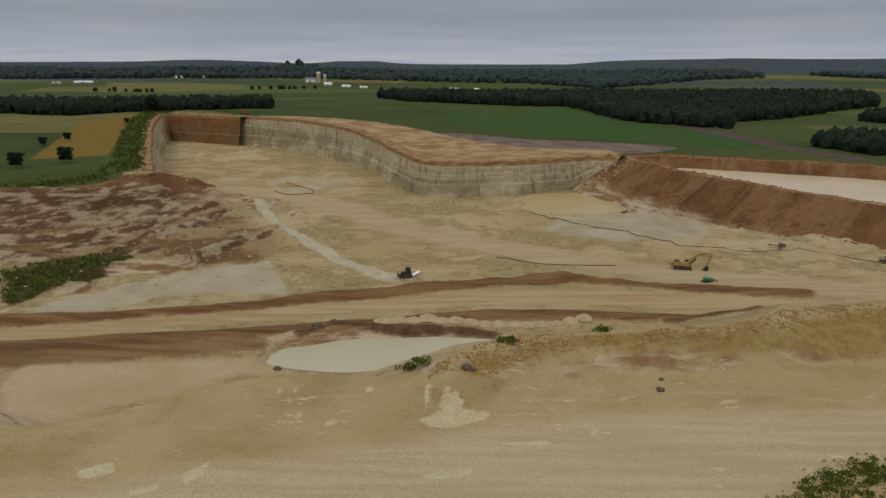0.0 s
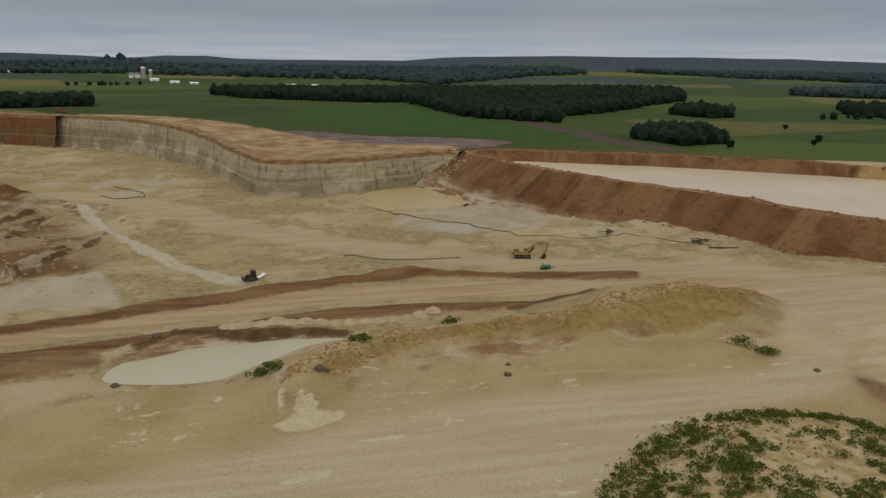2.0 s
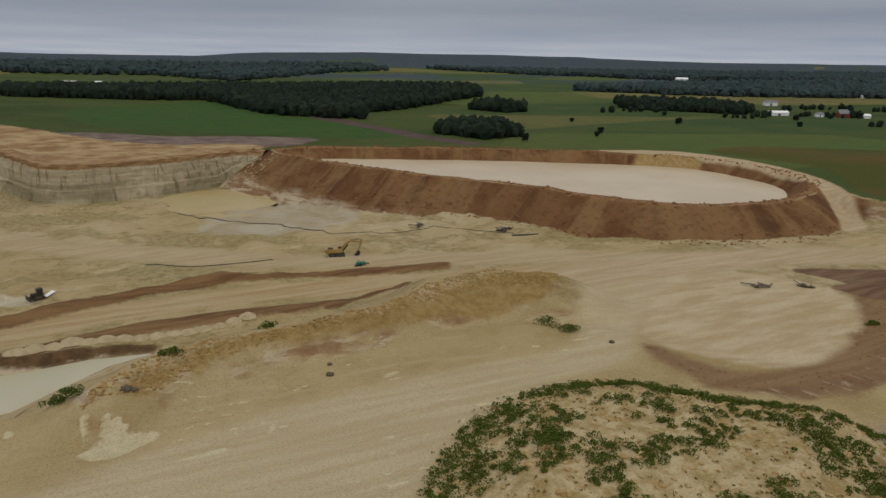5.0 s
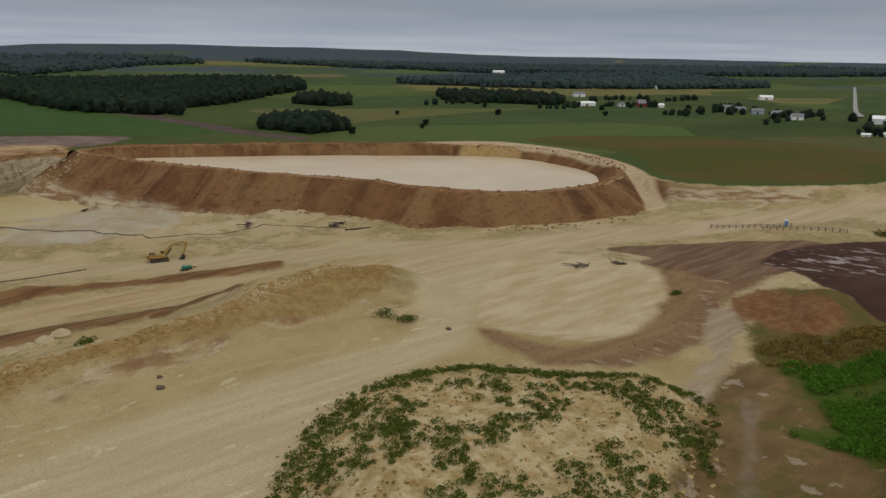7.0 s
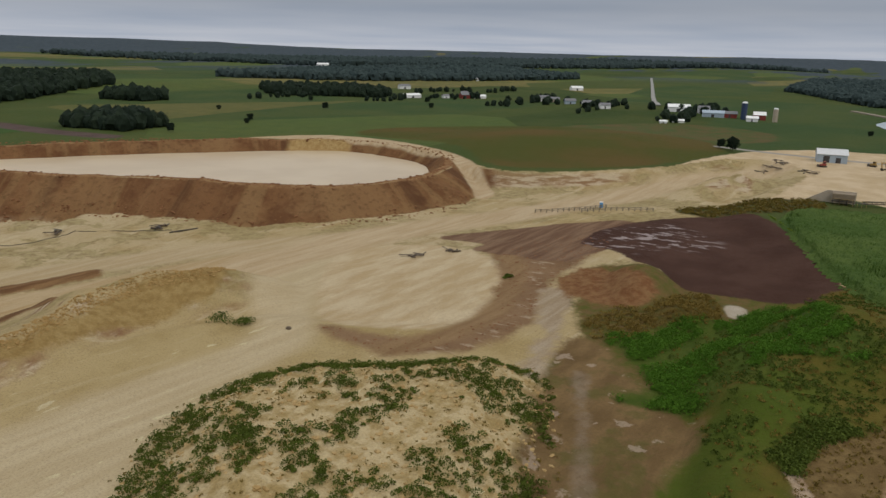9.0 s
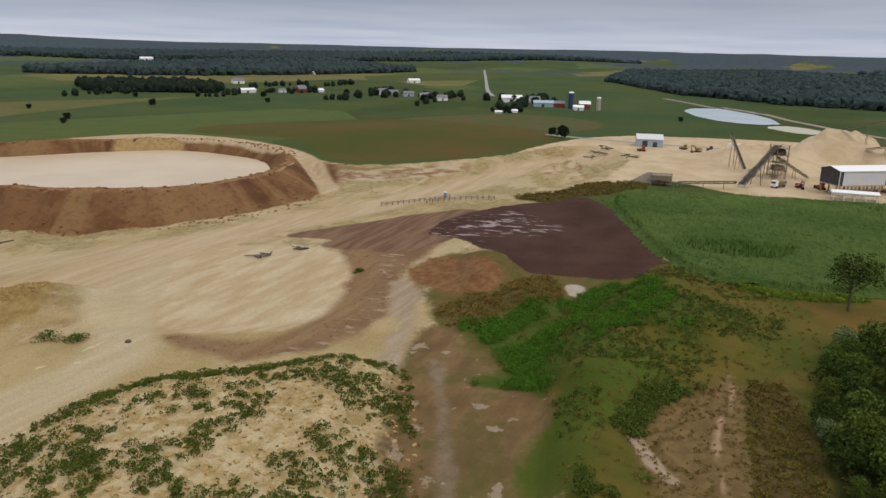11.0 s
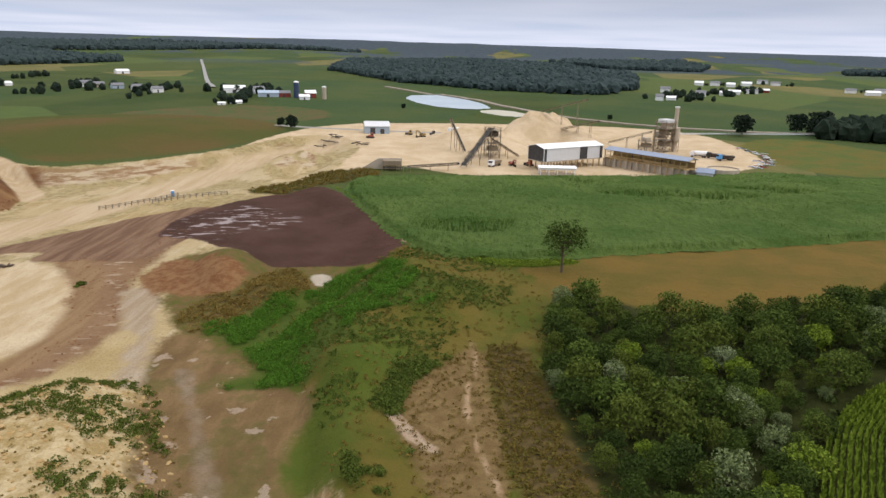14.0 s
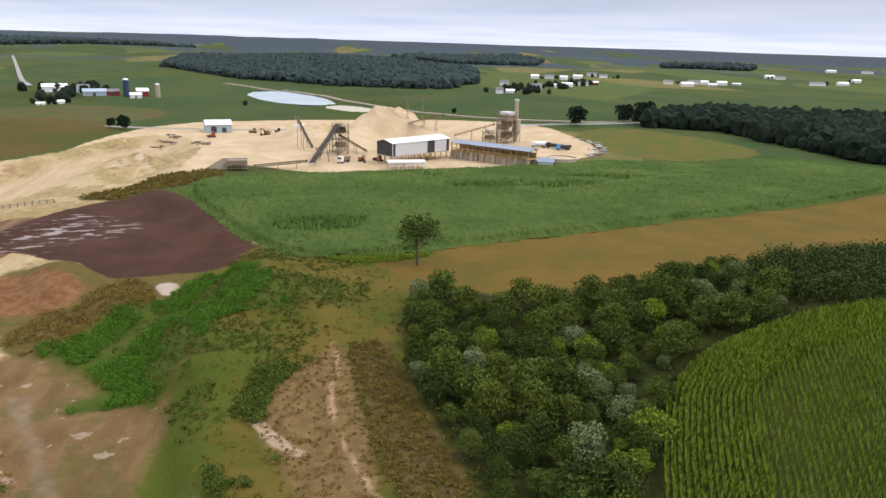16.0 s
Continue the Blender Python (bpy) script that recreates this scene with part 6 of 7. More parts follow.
clods("face_rubble", inside([(-30, 420), (-10, 362), (34, 372), (66, 392), (96, 408), (100, 385), (60, 372), (30, 350), (-16, 345), (-40, 400)], 600), 0.6, clod_pale, "pale fallen rock at the foot of the quarry face")
clods("lot_clods", inside(ZONES["brown"], 500), 0.25, soil_clod, "clods of brown soil on the muddy track")


# ---- barrier of posts and rails with a blue cabin beside the road ----
def barrier(points):
    f = thing("rail_fence", 0, 0, "low fence of grey posts and rails beside the haul road", "fence", z=0.0)
    p = np.array(points, float)
    s = np.concatenate([[0], np.cumsum(np.linalg.norm(np.diff(p, axis=0), axis=1))])
    u = np.arange(0, s[-1], 2.2)
    q = on_ground(np.column_stack([np.interp(u, s, p[:, 0]), np.interp(u, s, p[:, 1])]))
    mesh = None
    for v in q:
        if mesh is None:
            post = part("post", box(bmesh.new(), -0.13, 0.13, -0.13, 0.13, -0.3, 1.5), timber_grey, f)
            mesh = post.data
        else:
            post = new("post", mesh)
            post.parent = f
        post.location = v
    for h in (0.75, 1.3):
        for a_, b_ in zip(q[:-1], q[1:]):
            part("rail", beam(bmesh.new(), (a_[0], a_[1], a_[2] + h), (b_[0], b_[1], b_[2] + h), 0.1, 0.18), timber_grey, f)
    return f



barrier([(241, 131), (250, 121), (262, 111)])
barrier([(250, 116), (257, 106), (261, 92)])
cabin = thing("portable_toilet", 262, 113.5, "bright blue portable toilet cabin behind the fence", "cabin", turn=25)
part("body", box(bmesh.new(), -0.6, 0.6, -0.6, 0.6, 0, 2.1, bevel=0.04), blue_paint, cabin)
part("roof", box(bmesh.new(), -0.65, 0.65, -0.65, 0.65, 2.1, 2.35, bevel=0.1), white_paint, cabin, "pale cabin roof")
part("door", box(bmesh.new(), -0.45, 0.45, -0.64, -0.6, 0.1, 1.95), blue_paint, cabin)


# ---- loose boulders on the bench ----
def boulder(x, y, size, label):
    bm = bmesh.new()
    bmesh.ops.create_icosphere(bm, subdivisions=2, radius=size)
    for v in bm.verts:
        v.co *= 1 + 0.42 * noise.noise(v.co * 2.1 / size + Vector((x, y, 0)))
        v.co.z *= 0.62
    me = bpy.data.meshes.new("boulder")
    bm.to_mesh(me)
    bm.free()
    me.materials.append(bark)
    ob = new("boulder", me)
    ob.location = (x, y, ground_at(x, y) + size * 0.25)
    return tagged(ob, label, "boulder")


for x, y, size in ((4.2, 117.0, 0.9), (5.4, 116.6, 0.6), (37.5, 116.0, 0.7), (39.0, 120.5, 0.5), (95, 108, 0.6), (-34, 141, 0.8), (-30, 165.5, 1.1), (-26, 166.5, 0.9)):
    boulder(x, y, size, "dark brown boulder lying on the pale sand")

# ---- the processing plant ----


def gable(name, a, b, deep, base, wall_h, roof_h, walls, roof, label, category="shed", doors=(), z=None, group=""):
    """A gabled building whose long side runs from a to b, with its depth to the left of that line."""
    a, b = Vector((*a, 0)), Vector((*b, 0))
    d = b - a
    length, turn = d.length, math.degrees(math.atan2(d.y, d.x))
    mid = (a + b) / 2
    h = thing(name, a.x, a.y, label, category, group, turn, z=ground_at(mid.x, mid.y) if z is None else z)
    t = 0.25
    for nm, x0, x1, y0, y1 in (("front_wall", 0, length, 0, t), ("back_wall", 0, length, deep - t, deep)):
        part(nm, box(bmesh.new(), x0, x1, y0, y1, base, base + wall_h), walls, h)
    for x0 in (0, length - t):
        bm = bmesh.new()
        v = [bm.verts.new(p) for p in ((x0, t, base), (x0, deep - t, base), (x0, deep - t, base + wall_h), (x0, deep / 2, base + wall_h + roof_h), (x0, t, base + wall_h))]
        f = bm.faces.new(v)
        ext = bmesh.ops.extrude_face_region(bm, geom=[f])
        bmesh.ops.translate(bm, vec=(t, 0, 0), verts=[g for g in ext["geom"] if isinstance(g, bmesh.types.BMVert)])
        bmesh.ops.recalc_face_normals(bm, faces=bm.faces[:])
        part("gable_wall", bm, black_sheet if walls is pale_sheet else walls, h)
    e = 0.4
    for s in (0, 1):
        bm = bmesh.new()
        y0, y1 = (-e, deep / 2) if s == 0 else (deep + e, deep / 2)
        z0, z1 = base + wall_h - e * roof_h / (deep / 2), base + wall_h + roof_h
        low = [bm.verts.new(p) for p in ((-e, y0, z0), (length + e, y0, z0), (length + e, y1, z1), (-e, y1, z1))]
        f = bm.faces.new(low)
        ext = bmesh.ops.extrude_face_region(bm, geom=[f])
        bmesh.ops.translate(bm, vec=(0, 0, 0.18), verts=[g for g in ext["geom"] if isinstance(g, bmesh.types.BMVert)])
        bmesh.ops.recalc_face_normals(bm, faces=bm.faces[:])
        part("roof_slope", bm, roof, h)
    # black panels on the closed wall stand in for shaded door openings
    for x0, w, hh in doors:
        part("door", box(bmesh.new(), x0, x0 + w, -0.1, -0.004, base, base + hh), black_sheet, h, "black panel painting the shade of an open doorway")
    return h


def posts_under(h, xs, deep, top, r, material):
    for x in xs:
        for y in (0.3, deep - 0.3):
            part("post", box(bmesh.new(), x - r, x + r, y - r, y + r, -1.5, top), material, h)


# white-roofed shed raised on posts over the stockpile yard
long_shed = gable("wash_shed", (317, -29), (337, -57.5), 11, 4.0, 5.6, 1.3, pale_sheet, white_roof, "long pale metal shed with a white roof, raised on posts", doors=((21, 4.5, 5.4), (33.2, 1.6, 5.4)), z=-0.4)
posts_under(long_shed, np.linspace(1, 33.5, 10), 11, 4.0, 0.22, timber)
part("deck", box(bmesh.new(), 0, 34.8, 0, 11, 3.6, 4.0), concrete, long_shed)
part("corner_cladding", box(bmesh.new(), 0.3, 1.6, -0.1, -0.004, 4.0, 9.5), black_sheet, long_shed, "black corner panel")


def gallery(a, b, deep, label):
    """A long open gallery: roof on posts, timber bays with railings, and a trestle below."""
    a, b = Vector((*a, 0)), Vector((*b, 0))
    d = b - a
    n, turn = d.length, math.degrees(math.atan2(d.y, d.x))
    g = thing("open_gallery", a.x, a.y, label, "shed", "", turn, z=ground_at(*((a + b) / 2).xy))
    for s, (y0, z0, y1, z1) in enumerate(((-0.6, 7.4, deep / 2, 8.6), (deep + 0.6, 7.4, deep / 2, 8.6))):
        bm = bmesh.new()
        f = bm.faces.new([bm.verts.new(p) for p in ((0.3, y0, z0), (n + 0.6, y0, z0), (n + 0.6, y1, z1), (0.3, y1, z1))])
        ext = bmesh.ops.extrude_face_region(bm, geom=[f])
        bmesh.ops.translate(bm, vec=(0, 0, 0.15), verts=[q for q in ext["geom"] if isinstance(q, bmesh.types.BMVert)])
        bmesh.ops.recalc_face_normals(bm, faces=bm.faces[:])
        part("roof_slope", bm, blue_roof, g)
    part("deck", box(bmesh.new(), 0.3, n, 0.0, deep, 3.6, 4.0), timber, g)
    bays = 14
    for i in range(bays + 1):
        x = 0.5 + (n - 1) * i / bays
        for y in (0.15, deep - 0.15):
            part("post", box(bmesh.new(), x - 0.14, x + 0.14, y - 0.14, y + 0.14, -1.0, 7.5), timber if i % 5 else black_sheet, g)
        part("rafter", beam(bmesh.new(), (x, 0, 7.35), (x, deep, 7.35), 0.15, 0.3), timber, g)
        if i % 2 == 0:
            part("buttress", outline_solid(bmesh.new(), [(x - 0.5, -0.5), (x + 0.5, -0.5), (x + 0.3, 3.6), (x - 0.3, 3.6)], -0.7, 0.1), concrete, g)
    for z in (4.6, 5.1, 6.6, 7.2):
        part("rail", box(bmesh.new(), 0.5, n - 0.5, 0.0, 0.12, z, z + 0.22), timber, g)
    part("back_boards", box(bmesh.new(), 0.5, n - 0.5, deep - 0.12, deep, 4.0, 6.2), timber, g)
    part("retaining_wall", box(bmesh.new(), 0.3, n, 0.8, 1.2, -1.0, 3.6), concrete, g, "sand-stained retaining wall")
    return g


gallery((337.5, -58.5), (306.5, -88.0), 7.0, "long open timber gallery with a blue-grey roof over the sand yard")
lean = gable("lean_to", (306.5, -26.5), (307.5, -42.0), 6.5, 2.4, 0.8, 0.5, white_paint, white_roof, "low open shelter with a white roof beside the shed", z=-0.6)
posts_under(lean, np.linspace(0.5, 15, 5), 6.5, 2.4, 0.14, white_paint)
part("base_wall", box(bmesh.new(), 0.2, 15.2, 0.4, 0.8, -0.6, 1.2), concrete, lean)
gable("pump_house", (306, -92), (303, -98), 5.0, 0.0, 3.0, 1.4, pale_sheet, blue_roof, "small grey pump house with a gabled roof")
gable("workshop", (430, 66), (433.5, 52), 10, 0.0, 4.4, 2.4, blue_sheet, pale_sheet, "blue-grey metal workshop with a pale gabled roof", doors=((3, 3, 3.5), (9, 2.4, 2.8)))


def round_wall(x, y, r, a0, a1, h, label):
    k = thing("round_tank", x, y, label, "tank")
    bm = bmesh.new()
    seg = 20
    for i in range(seg):
        t0, t1 = radians(a0 + (a1 - a0) * i / seg), radians(a0 + (a1 - a0) * (i + 1) / seg)
        v = [bm.verts.new((q * math.cos(t), q * math.sin(t), z)) for q, t, z in ((r, t0, -0.5), (r, t1, -0.5), (r, t1, h), (r, t0, h), (r - 0.4, t0, -0.5), (r - 0.4, t1, -0.5), (r - 0.4, t1, h), (r - 0.4, t0, h))]
        for f in ((0, 1, 2, 3), (5, 4, 7, 6), (3, 2, 6, 7)):
            bm.faces.new([v[j] for j in f])
    part("wall", bm, concrete, k)
    part("contents", bar(bmesh.new(), (0, 0, -0.4), (0, 0, h - 0.6), r - 0.45, sides=24), pale_sand, k, "pale wet sand filling the tank")
    return k


round_wall(316, -106, 7.0, 0, 360, 3.2, "round concrete settling tank beside the gallery")
round_wall(314, -93, 4.0, 0, 360, 3.0, "small round concrete tank beside the gallery")


def conveyor(foot, head, width, label, legs=True, material=None):
    """An inclined belt conveyor: lattice frame, belt, head drum and trestle legs."""
    m = material or dusty_steel
    c = thing("conveyor", foot[0], foot[1], label, "conveyor", "plant conveyors")
    z0 = ground_at(foot[0], foot[1])
    b = Vector((head[0] - foot[0], head[1] - foot[1], head[2]))
    d = b.normalized()
    side = d.cross(Vector((0, 0, 1))).normalized() * width / 2
    a = Vector((0, 0, 0.8))
    up = Vector((0, 0, 0.9))
    for s in (-1, 1):
        fr = bmesh.new()
        beam(fr, a + side * s, b + side * s, 0.18, 0.22)
        beam(fr, a + side * s + up, b + side * s + up, 0.14, 0.16)
        n = max(4, int(b.length / 1.8))
        for i in range(n):
            p, q = a + (b - a) * (i / n) + side * s, a + (b - a) * ((i + 1) / n) + side * s
            beam(fr, p + (up if i % 2 else Vector()), q + (Vector() if i % 2 else up), 0.1, 0.1)
        part("side_frame", fr, m, c)
    part("belt", beam(bmesh.new(), a + up * 0.7, b + up * 0.7, width * 0.85, 0.12), rubber, c, "black conveyor belt")
    part("head_drum", bar(bmesh.new(), b - side + up * 0.6, b + side + up * 0.6, 0.4, sides=12), dark_steel, c)
    if legs:
        for k in (0.45, 0.8):
            p = a + (b - a) * k
            gz = ground_at(foot[0] + p.x, foot[1] + p.y) - z0 - 0.5
            for s in (-1, 1):
                part("leg", beam(bmesh.new(), p + side * s, Vector((p.x, p.y, gz)) + side * s * 1.8, 0.2, 0.2), m, c)
    return c


conveyor((362, 6, 0), (372, 14, 15.5), 1.4, "steep dusty conveyor standing over the sand yard")
conveyor((318, 6, 0), (341, -6, 15.0), 2.6, "wide black conveyor rising to the screening tower", material=dark_steel)
conveyor((352, -20, 0), (343, -7, 9.5), 1.3, "short conveyor falling from the screening tower")
conveyor((361, 4, 0), (338, 2, 4.0), 1.2, "low dusty conveyor feeding the screening tower")
conveyor((420, -48, 0), (405, -66, 7.0), 1.2, "dusty conveyor beside the large sand pile")
conveyor((404, -72, 0), (392, -92, 8.5), 1.2, "dusty conveyor leading to the plant tower")
conveyor((310, 30, 0), (312, 8, 2.6), 1.2, "low conveyor at the edge of the crop")
conveyor((436, -38, 0), (424, -62, 9.0), 1.2, "thin conveyor above the large sand pile")


def frame_tower(name, x, y, wx, wy, levels, step, turn, label, fill=(), material=None):
    m = material or dusty_steel
    t = thing(name, x, y, label, "plant tower", turn=turn)
    for sx in (-1, 1):
        for sy in (-1, 1):
            part("column", box(bmesh.new(), sx * wx / 2 - 0.16, sx * wx / 2 + 0.16, sy * wy / 2 - 0.16, sy * wy / 2 + 0.16, -0.5, levels * step + 1), m, t)
    for i in range(1, levels + 1):
        z = i * step
        part("deck", box(bmesh.new(), -wx / 2 - 0.6, wx / 2 + 0.6, -wy / 2 - 0.6, wy / 2 + 0.6, z, z + 0.15), m, t)
        rl = bmesh.new()
        for s in (-1, 1):
            box(rl, -wx / 2 - 0.6, wx / 2 + 0.6, s * (wy / 2 + 0.6) - 0.04, s * (wy / 2 + 0.6) + 0.04, z + 1.0, z + 1.1)
            box(rl, s * (wx / 2 + 0.6) - 0.04, s * (wx / 2 + 0.6) + 0.04, -wy / 2 - 0.6, wy / 2 + 0.6, z + 1.0, z + 1.1)
        part("railing", rl, m, t)
        br = bmesh.new()
        for s in (-1, 1):
            beam(br, (-wx / 2, s * wy / 2, z - step), (wx / 2, s * wy / 2, z), 0.12, 0.12)
            beam(br, (s * wx / 2, wy / 2, z - step), (s * wx / 2, -wy / 2, z), 0.12, 0.12)
        part("bracing", br, m, t)
    for x0, x1, y0, y1, z0, z1, mm in fill:
        part("machine_box", box(bmesh.new(), x0, x1, y0, y1, z0, z1, bevel=0.15), mm, t)
    return t


frame_tower("plant_tower", 391, -99, 7, 7, 5, 3.0, 35, "dusty steel processing tower with many decks", ((-2.5, 2.0, -2.5, 2.5, 3.2, 5.6, dusty_steel), (-2, 2.5, -2, 2, 9.2, 11.4, dusty_steel), (-2.8, 1.5, -2, 2.5, 12.2, 15.2, concrete), (-3, 3, -3, 3, 15.2, 17.0, pale_sheet)))
frame_tower("screen_tower", 343, -7, 6, 5, 4, 3.2, 30, "screening tower of dusty steel frames", ((-2, 2, -2, 2, 9.8, 12.2, dark_steel), (-2.5, 2.2, -1.8, 1.8, 3.4, 5.2, dusty_steel)))
frame_tower("sorting_frame", 384, -88, 6, 5, 2, 3.0, 20, "low steel frame with sorting machines", ((-2.2, 2, -2, 2, 3.2, 5.0, dusty_steel), (-2, 2, -1.5, 1.5, 6.2, 8.0, concrete)))
frame_tower("loading_frame", 404, -100, 5, 5, 3, 3.0, 20, "steel loading frame beside the stack", ((-2, 2, -2, 2, 6.3, 8.8, concrete),))
stack = thing("dryer_stack", 398, -106, "tall pale round stack of the dryer", "stack")
part("shaft", bar(bmesh.new(), (0, 0, -0.5), (0, 0, 23), 1.25, 1.05, 16), concrete, stack)
part("collar", bar(bmesh.new(), (0, 0, 22.4), (0, 0, 23.2), 1.3, sides=16), pale_sheet, stack)
hopper = thing("dust_hopper", 393, -105, "pale cone-bottomed hopper in the plant tower", "hopper")
part("bin", bar(bmesh.new(), (0, 0, 6), (0, 0, 12.5), 2.3, sides=16), concrete, hopper)
part("cone", bar(bmesh.new(), (0, 0, 2.4), (0, 0, 6), 0.5, 2.3, 16), concrete, hopper)
for sx in (-1, 1):
    for sy in (-1, 1):
        part("leg", beam(bmesh.new(), (sx * 1.7, sy * 1.7, -0.5), (sx * 1.7, sy * 1.7, 6.5), 0.22, 0.22), dusty_steel, hopper)

# feed hopper behind a retaining wall at the top of the road
feed = thing("feed_hopper", 307, 41, "grey feed hopper and retaining wall beside the haul road", "hopper", turn=-82)
part("retaining_wall", box(bmesh.new(), -1, 9, 2.0, 2.6, -0.5, 4.6), concrete, feed)
part("wing_wall", outline_solid(bmesh.new(), [(-8, -0.5), (-1, -0.5), (-1, 4.6), (-8, 0.4)], 2.0, 2.5), concrete, feed)
part("bin", box(bmesh.new(), 1.0, 8.5, -2.2, 1.9, 2.2, 4.2, bevel=0.1), dusty_steel, feed)
for x in (1.2, 3.5, 6.0, 8.2):
    part("leg", box(bmesh.new(), x - 0.15, x + 0.15, -2.2, -1.9, -0.5, 2.3), dark_steel, feed)
part("walkway", box(bmesh.new(), 0.5, 13, -3.4, -2.3, 1.4, 1.55), dark_steel, feed)
rail = bmesh.new()
for i in range(9):
    box(rail, 0.5 + 1.5 * i, 0.58 + 1.5 * i, -3.4, -3.3, -0.4, 2.5)
box(rail, 0.5, 13, -3.4, -3.3, 2.4, 2.5)
part("railing", rail, timber, feed)


def truck(x, y, turn, cab_paint, body_paint, label, body="tank"):
    t = thing("truck", x, y, label, "truck", "plant vehicles", turn)
    part("chassis", box(bmesh.new(), -4, 3.4, -0.9, 0.9, 0.7, 1.0), dark_steel, t)
    cab = part("cab", outline_solid(bmesh.new(), [(2.0, 0.8), (4.1, 0.8), (4.15, 1.9), (3.7, 3.0), (2.0, 3.0)], -1.15, 1.15), cab_paint, t)
    part("windscreen", outline_solid(bmesh.new(), [(3.4, 1.95), (4.16, 1.95), (3.76, 2.85), (3.4, 2.85)], -1.0, 1.0), window_glass, cab, "dark windscreen")
    if body == "tank":
        part("tank", bar(bmesh.new(), (-4.2, 0, 2.1), (1.8, 0, 2.1), 1.2, sides=16), body_paint, t)
    else:
        part("bed", outline_solid(bmesh.new(), [(-4.3, 1.2), (1.7, 1.0), (1.8, 2.6), (-4.5, 2.4)], -1.2, 1.2), body_paint, t)
    for wx in (-3.2, -2.1, 3.0):
        for s in (-1, 1):
            part("wheel", bar(bmesh.new(), (wx, s * 0.85, 0.5), (wx, s * 1.2, 0.5), 0.5, sides=12), rubber, t)
    return t


truck(372, -112, 70, white_paint, white_paint, "white tank truck parked beside the plant tower")
truck(368, -119, 60, dark_steel, dark_steel, "dark truck parked beside the plant tower", "bed")
truck(362, -122, 100, blue_paint, dark_steel, "truck with a dark bed parked beside the tank", "bed")
truck(327, -8, 150, white_paint, dusty_steel, "white service truck beside the conveyors", "bed")
truck(455, 14, 95, white_paint, white_paint, "white tank truck on the plant lane")
truck(448, -4, 95, red_paint, dark_steel, "red truck on the plant lane", "bed")
excavator(330, -16, 200, 0.6, "small red loader beside the shed", red_paint)
excavator(426, 32, 150, 0.75, "yellow excavator at the far side of the yard")
dozer(434, 40, 80, yellow, "yellow bulldozer at the far side of the yard")
dozer(436, 26, 20, dark_steel, "dark loader at the far side of the yard")
dozer(412, 60, 120, red_paint, "red loader beside the scrap yard")
dozer(330, -24, 30, red_paint, "red loader beside the white-roofed shed")


def scrap(x, y, label):
    debris(x, y, 2.0, 9, label, [white_paint, blue_sheet, dark_steel, aluminium, red_paint])


for x, y in ((344, -134), (350, -139), (357, -142), (366, -144), (376, -146), (386, -147), (396, -147), (408, -146), (340, -128), (360, -137)):
    scrap(x, y, "heap of mixed scrap metal along the yard's edge")
for x, y in ((404, 84), (400, 78), (408, 78), (396, 84), (414, 82), (390, 66), (384, 60)):
    debris(x, y, 2.2, 9, "heap of rusty machine parts in the scrap yard", [bark, dark_steel, dusty_steel])
guard = thing("guard_rail", 0, 0, "pale guard rail along the road behind the plant", "guard rail", z=0.0)
gp = on_ground(np.column_stack([np.linspace(470, 512, 16), np.linspace(-125, -300, 16)]))
for a_, b_ in zip(gp[:-1], gp[1:]):
    part("rail", beam(bmesh.new(), (a_[0], a_[1], a_[2] + 1.1), (b_[0], b_[1], b_[2] + 1.1), 0.3, 0.9), pale_sheet, guard)
    part("post", box(bmesh.new(), a_[0] - 0.1, a_[0] + 0.1, a_[1] - 0.1, a_[1] + 0.1, a_[2] - 0.4, a_[2] + 0.8), dusty_steel, guard)

# ---- farms and villages out in the fields ----


def silo(x, y, r, h, wall, cap, label):
    s = thing("silo", x, y, label, "silo")
    part("shaft", bar(bmesh.new(), (0, 0, -1), (0, 0, h), r, sides=20), wall, s)
    bm = bmesh.new()
    bmesh.ops.create_uvsphere(bm, u_segments=20, v_segments=8, radius=r)
    bmesh.ops.delete(bm, geom=[v for v in bm.verts if v.co.z < -0.01], context="VERTS")
    bmesh.ops.transform(bm, matrix=Matrix.Translation((0, 0, h)) @ Matrix.Diagonal((1, 1, 0.6, 1)), verts=bm.verts[:])
    part("dome", bm, cap, s)
    bands = bmesh.new()
    for i in range(6):
        bar(bands, (0, 0, h * (i + 0.6) / 6.2), (0, 0, h * (i + 0.6) / 6.2 + 0.15), r + 0.04, sides=20)
    part("bands", bands, wall, s)
    return s


silo(655, 161, 2.4, 13.5, silo_blue, white_paint, "tall dark blue farm silo with a white dome")
silo(660, 137, 2.0, 10.5, concrete, white_paint, "grey concrete farm silo with a pale dome")


def barn(x, y, w, d, h, turn, wall, roof, label, group="farm buildings"):
    c, s = math.cos(radians(turn)), math.sin(radians(turn))
    return gable("farm_building", (x - c * w / 2, y - s * w / 2), (x + c * w / 2, y + s * w / 2), d, 0.0, h, h * 0.55, wall, roof, label, "building", doors=((w * 0.4, w * 0.14, h * 0.7),), group=group)


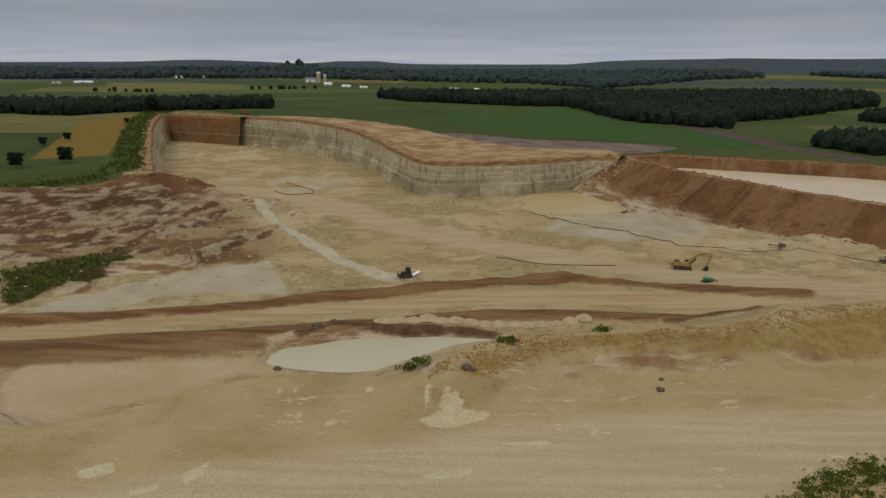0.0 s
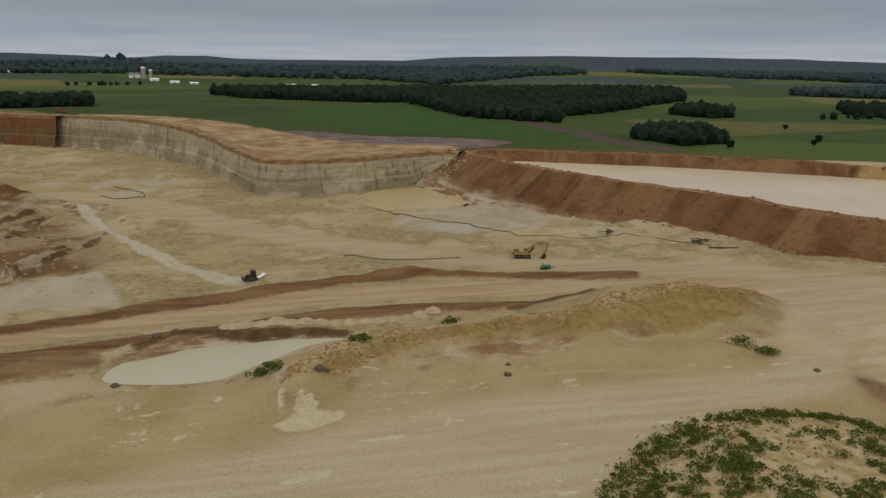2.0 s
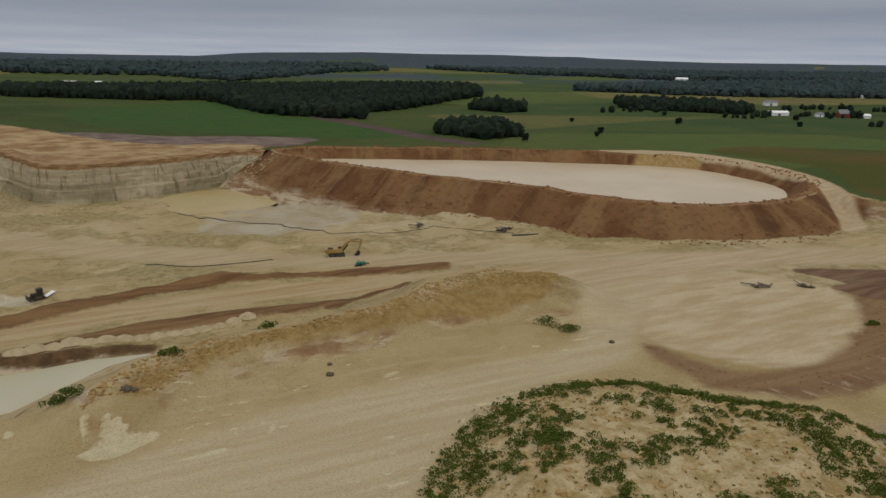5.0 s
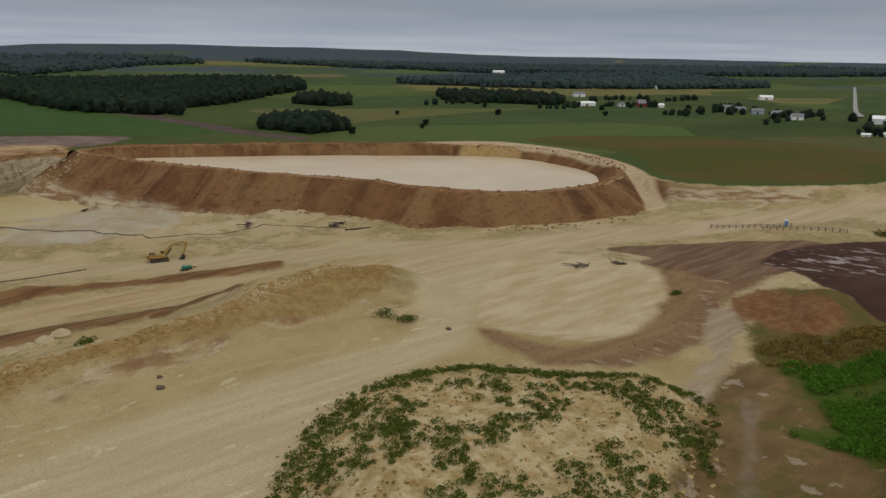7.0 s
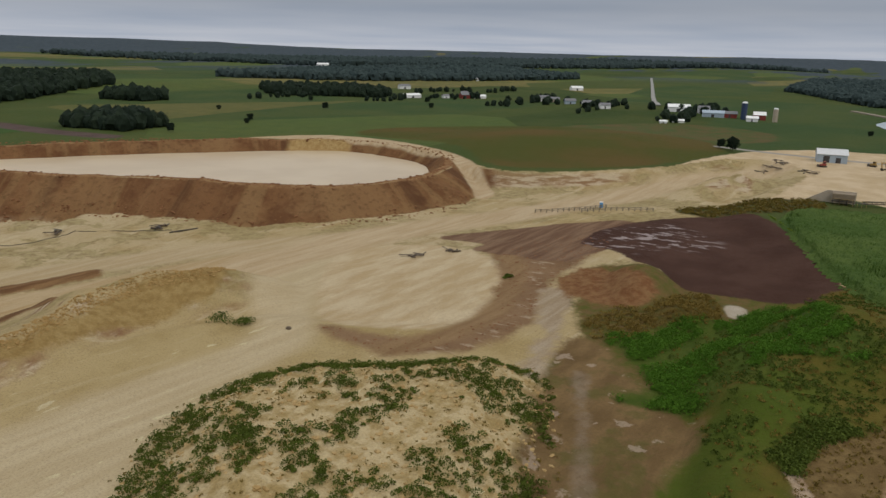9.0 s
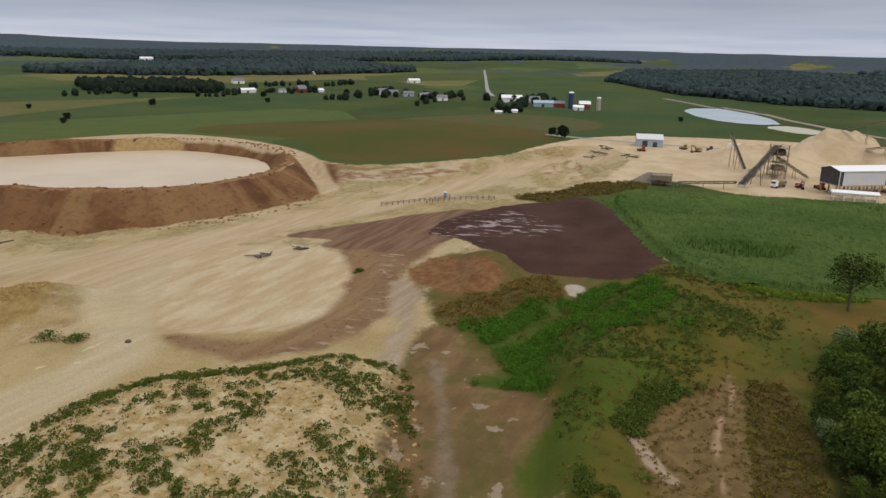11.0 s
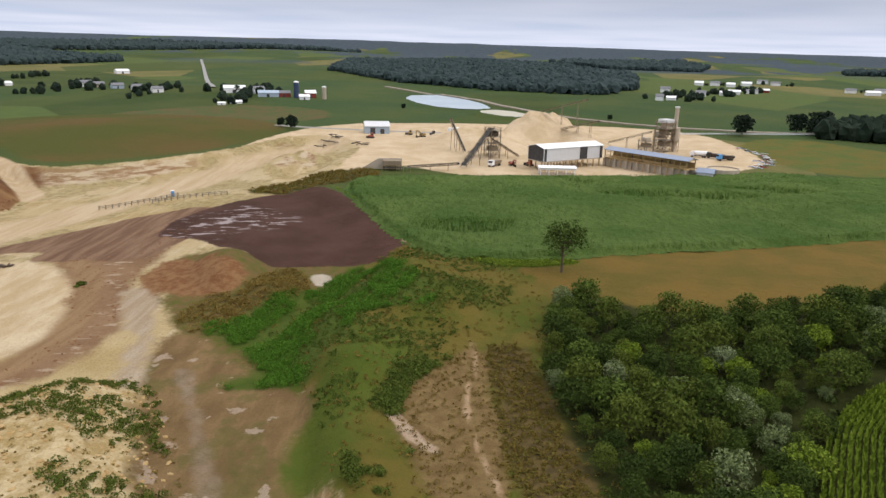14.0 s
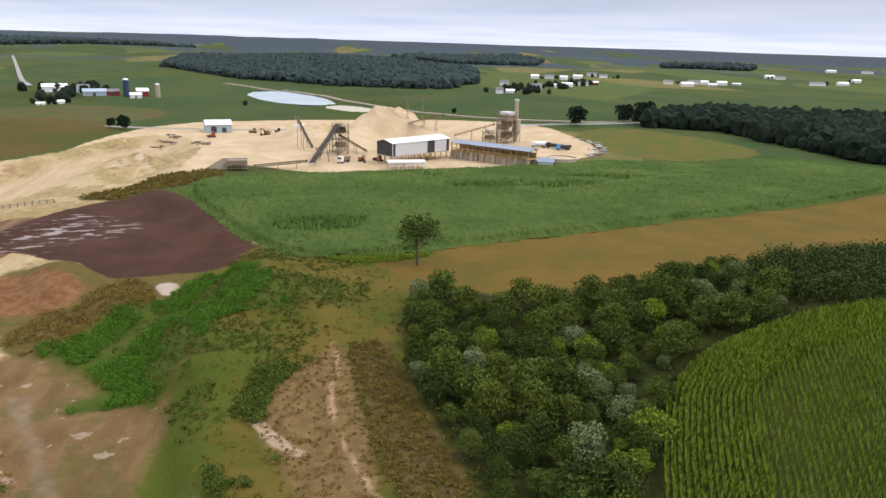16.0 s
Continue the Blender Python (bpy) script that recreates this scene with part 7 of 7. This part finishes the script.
W, R, B = white_paint, barn_red, blue_sheet
for x, y, w, d, h, turn, wall, roof, label in (
        (648, 184, 22, 11, 5, -70, B, blue_sheet, "long blue-grey farm shed"), (655, 172, 14, 10, 5, -70, R, grey_roof, "red barn with a grey roof"), (664, 150, 12, 9, 6, -70, R, white_roof, "red barn with a white roof beside the silo"),
        (640, 150, 11, 8, 4, -70, W, white_roof, "white farm shed beside the silo"), (672, 222, 24, 12, 6, -70, W, white_roof, "long white farm building"), (676, 200, 12, 9, 6, -60, W, grey_roof, "white farmhouse with a grey roof"),
        (582, 192, 12, 6, 2.5, -60, W, white_roof, "low white sheet-roofed shelter in the field"), (572, 200, 7, 5, 2, -60, W, white_roof, "small white shelter in the field"),
        (660, 288, 12, 9, 5, -50, W, grey_roof, "white village house"), (690, 320, 12, 9, 5, -50, W, grey_roof, "white village house"), (712, 350, 14, 9, 5, -50, B, grey_roof, "grey village house"), (745, 400, 16, 10, 6, -50, W, grey_roof, "white village house"), (735, 380, 12, 9, 5, -50, concrete, grey_roof, "grey village house"),
        (677, 533, 26, 12, 4.5, -20, W, white_roof, "long white poultry shed"), (725, 492, 14, 10, 6, -30, R, grey_roof, "red barn among farm trees"), (740, 482, 20, 9, 4, -30, W, white_roof, "long white farm shed"), (735, 500, 10, 8, 7, -30, W, grey_roof, "white farmhouse"), (708, 508, 9, 8, 4, -30, W, grey_roof, "small white farm shed"),
        (792, -192, 10, 8, 6, 80, W, grey_roof, "white farmhouse below the wooded hill"), (800, -206, 12, 9, 4, 80, W, white_roof, "white farm shed below the wooded hill"), (886, -262, 14, 9, 6, 80, W, grey_roof, "white village house"), (915, -300, 16, 9, 5, 80, W, white_roof, "white village house"), (950, -322, 18, 9, 5, 80, W, white_roof, "long white village building"),
        (1000, -362, 18, 10, 5, 80, W, grey_roof, "white village house"), (1050, -395, 20, 10, 5, 80, R, white_roof, "red and white farm building"), (1105, -572, 24, 12, 6, 80, W, white_roof, "white farm building"), (1126, -627, 26, 12, 5, 80, W, white_roof, "white farm building"), (1160, -690, 26, 12, 5, 80, B, white_roof, "pale farm building"),
        (-800, 1660, 70, 18, 6, 8, W, white_roof, "very long white farm shed"), (-850, 1640, 30, 14, 7, 8, W, grey_roof, "white farm building"), (-700, 1985, 40, 16, 7, 5, W, white_roof, "white farm building"), (-640, 1990, 36, 16, 7, 5, W, white_roof, "white farm building"),
        (-556, 2150, 50, 20, 12, 5, W, white_roof, "large white farm building on a rise"), (-460, 2148, 60, 16, 6, 5, W, white_roof, "long white farm building"), (-312, 1752, 40, 22, 15, 5, W, grey_roof, "tall white grain building"), (-246, 1590, 30, 14, 8, 5, W, white_roof, "white farm building"), (-190, 1456, 30, 12, 6, 5, W, white_roof, "white farm building"), (-150, 1400, 26, 12, 5, 5, W, white_roof, "white farm building"),
        (600, 2235, 70, 20, 8, -20, W, white_roof, "pale building of a far village"), (690, 2272, 60, 20, 9, -20, W, white_roof, "pale building of a far village"), (16, 1345, 40, 12, 5, -5, W, white_roof, "long white farm shed"), (60, 1340, 24, 12, 5, -5, B, white_roof, "pale farm shed"), (820, 660, 20, 12, 6, -30, W, grey_roof, "white farmhouse before the wood"),
        (1200, 780, 30, 14, 7, -30, W, white_roof, "white farm building before the far wood"), (1500, 1500, 60, 22, 12, -30, W, white_roof, "white farm building on the far rise"), (1900, 1400, 60, 22, 12, -30, W, white_roof, "white farm building on the far rise"), (1080, 520, 24, 12, 6, -40, W, white_roof, "white farm building")):
    k = 0.8 if math.hypot(x, y) < 1250 else 0.55
    barn(x, y, w * k, d * k, h * k * 0.9, turn, wall, roof, label if len(label.split()) > 4 else label + " out in the fields")
# the village below the wooded hills
for x, y, w in ((923, -230, 14), (1183, -346, 16), (1209, -379, 18), (1192, -398, 16), (1262, -447, 20), (1357, -508, 22), (1310, -513, 18), (1159, -567, 18), (1173, -619, 22), (1158, -631, 16), (1153, -659, 20), (1461, -943, 24), (1426, -946, 22), (1229, -889, 30), (1248, -955, 24), (1356, -1068, 20), (1684, -1353, 30), (1705, -1267, 28), (1754, -890, 40)):
    barn(x, y, w * 0.8, w * 0.45, 4.5, 78, W, grey_roof if w % 4 else white_roof, "white village house below the wooded hills" if w < 22 else "long white farm building below the hills")
for x, y, r, h in ((-290, 1735, 5, 22), (-276, 1740, 4, 17)):
    silo(x, y, r, h, concrete, white_paint, "pale grain silo beside a tall white building")
farm_trees = np.array([(668, 190), (676, 188), (682, 210), (684, 232), (690, 240), (664, 210), (700, 300), (705, 330), (725, 360), (752, 385), (760, 405), (668, 270), (680, 300), (714, 505), (720, 508), (732, 488), (748, 492), (715, 488), (700, 360), (730, 400), (805, -180), (812, -215), (880, -250), (900, -275), (930, -300), (975, -345), (1030, -375), (868, -235), (850, -230), (838, -215), (1195, -360), (1215, -395), (1275, -460), (1330, -500), (1300, -530), (1170, -590), (1165, -645), (1440, -930), (1470, -960), (1240, -920), (1350, -1050), (900, -245)])
lumps_far("farm_trees", np.vstack([farm_trees, farm_trees + RNG.normal(size=farm_trees.shape) * 9]), 2.6, leaf_wood, "dark trees around the farms", leafy=50)
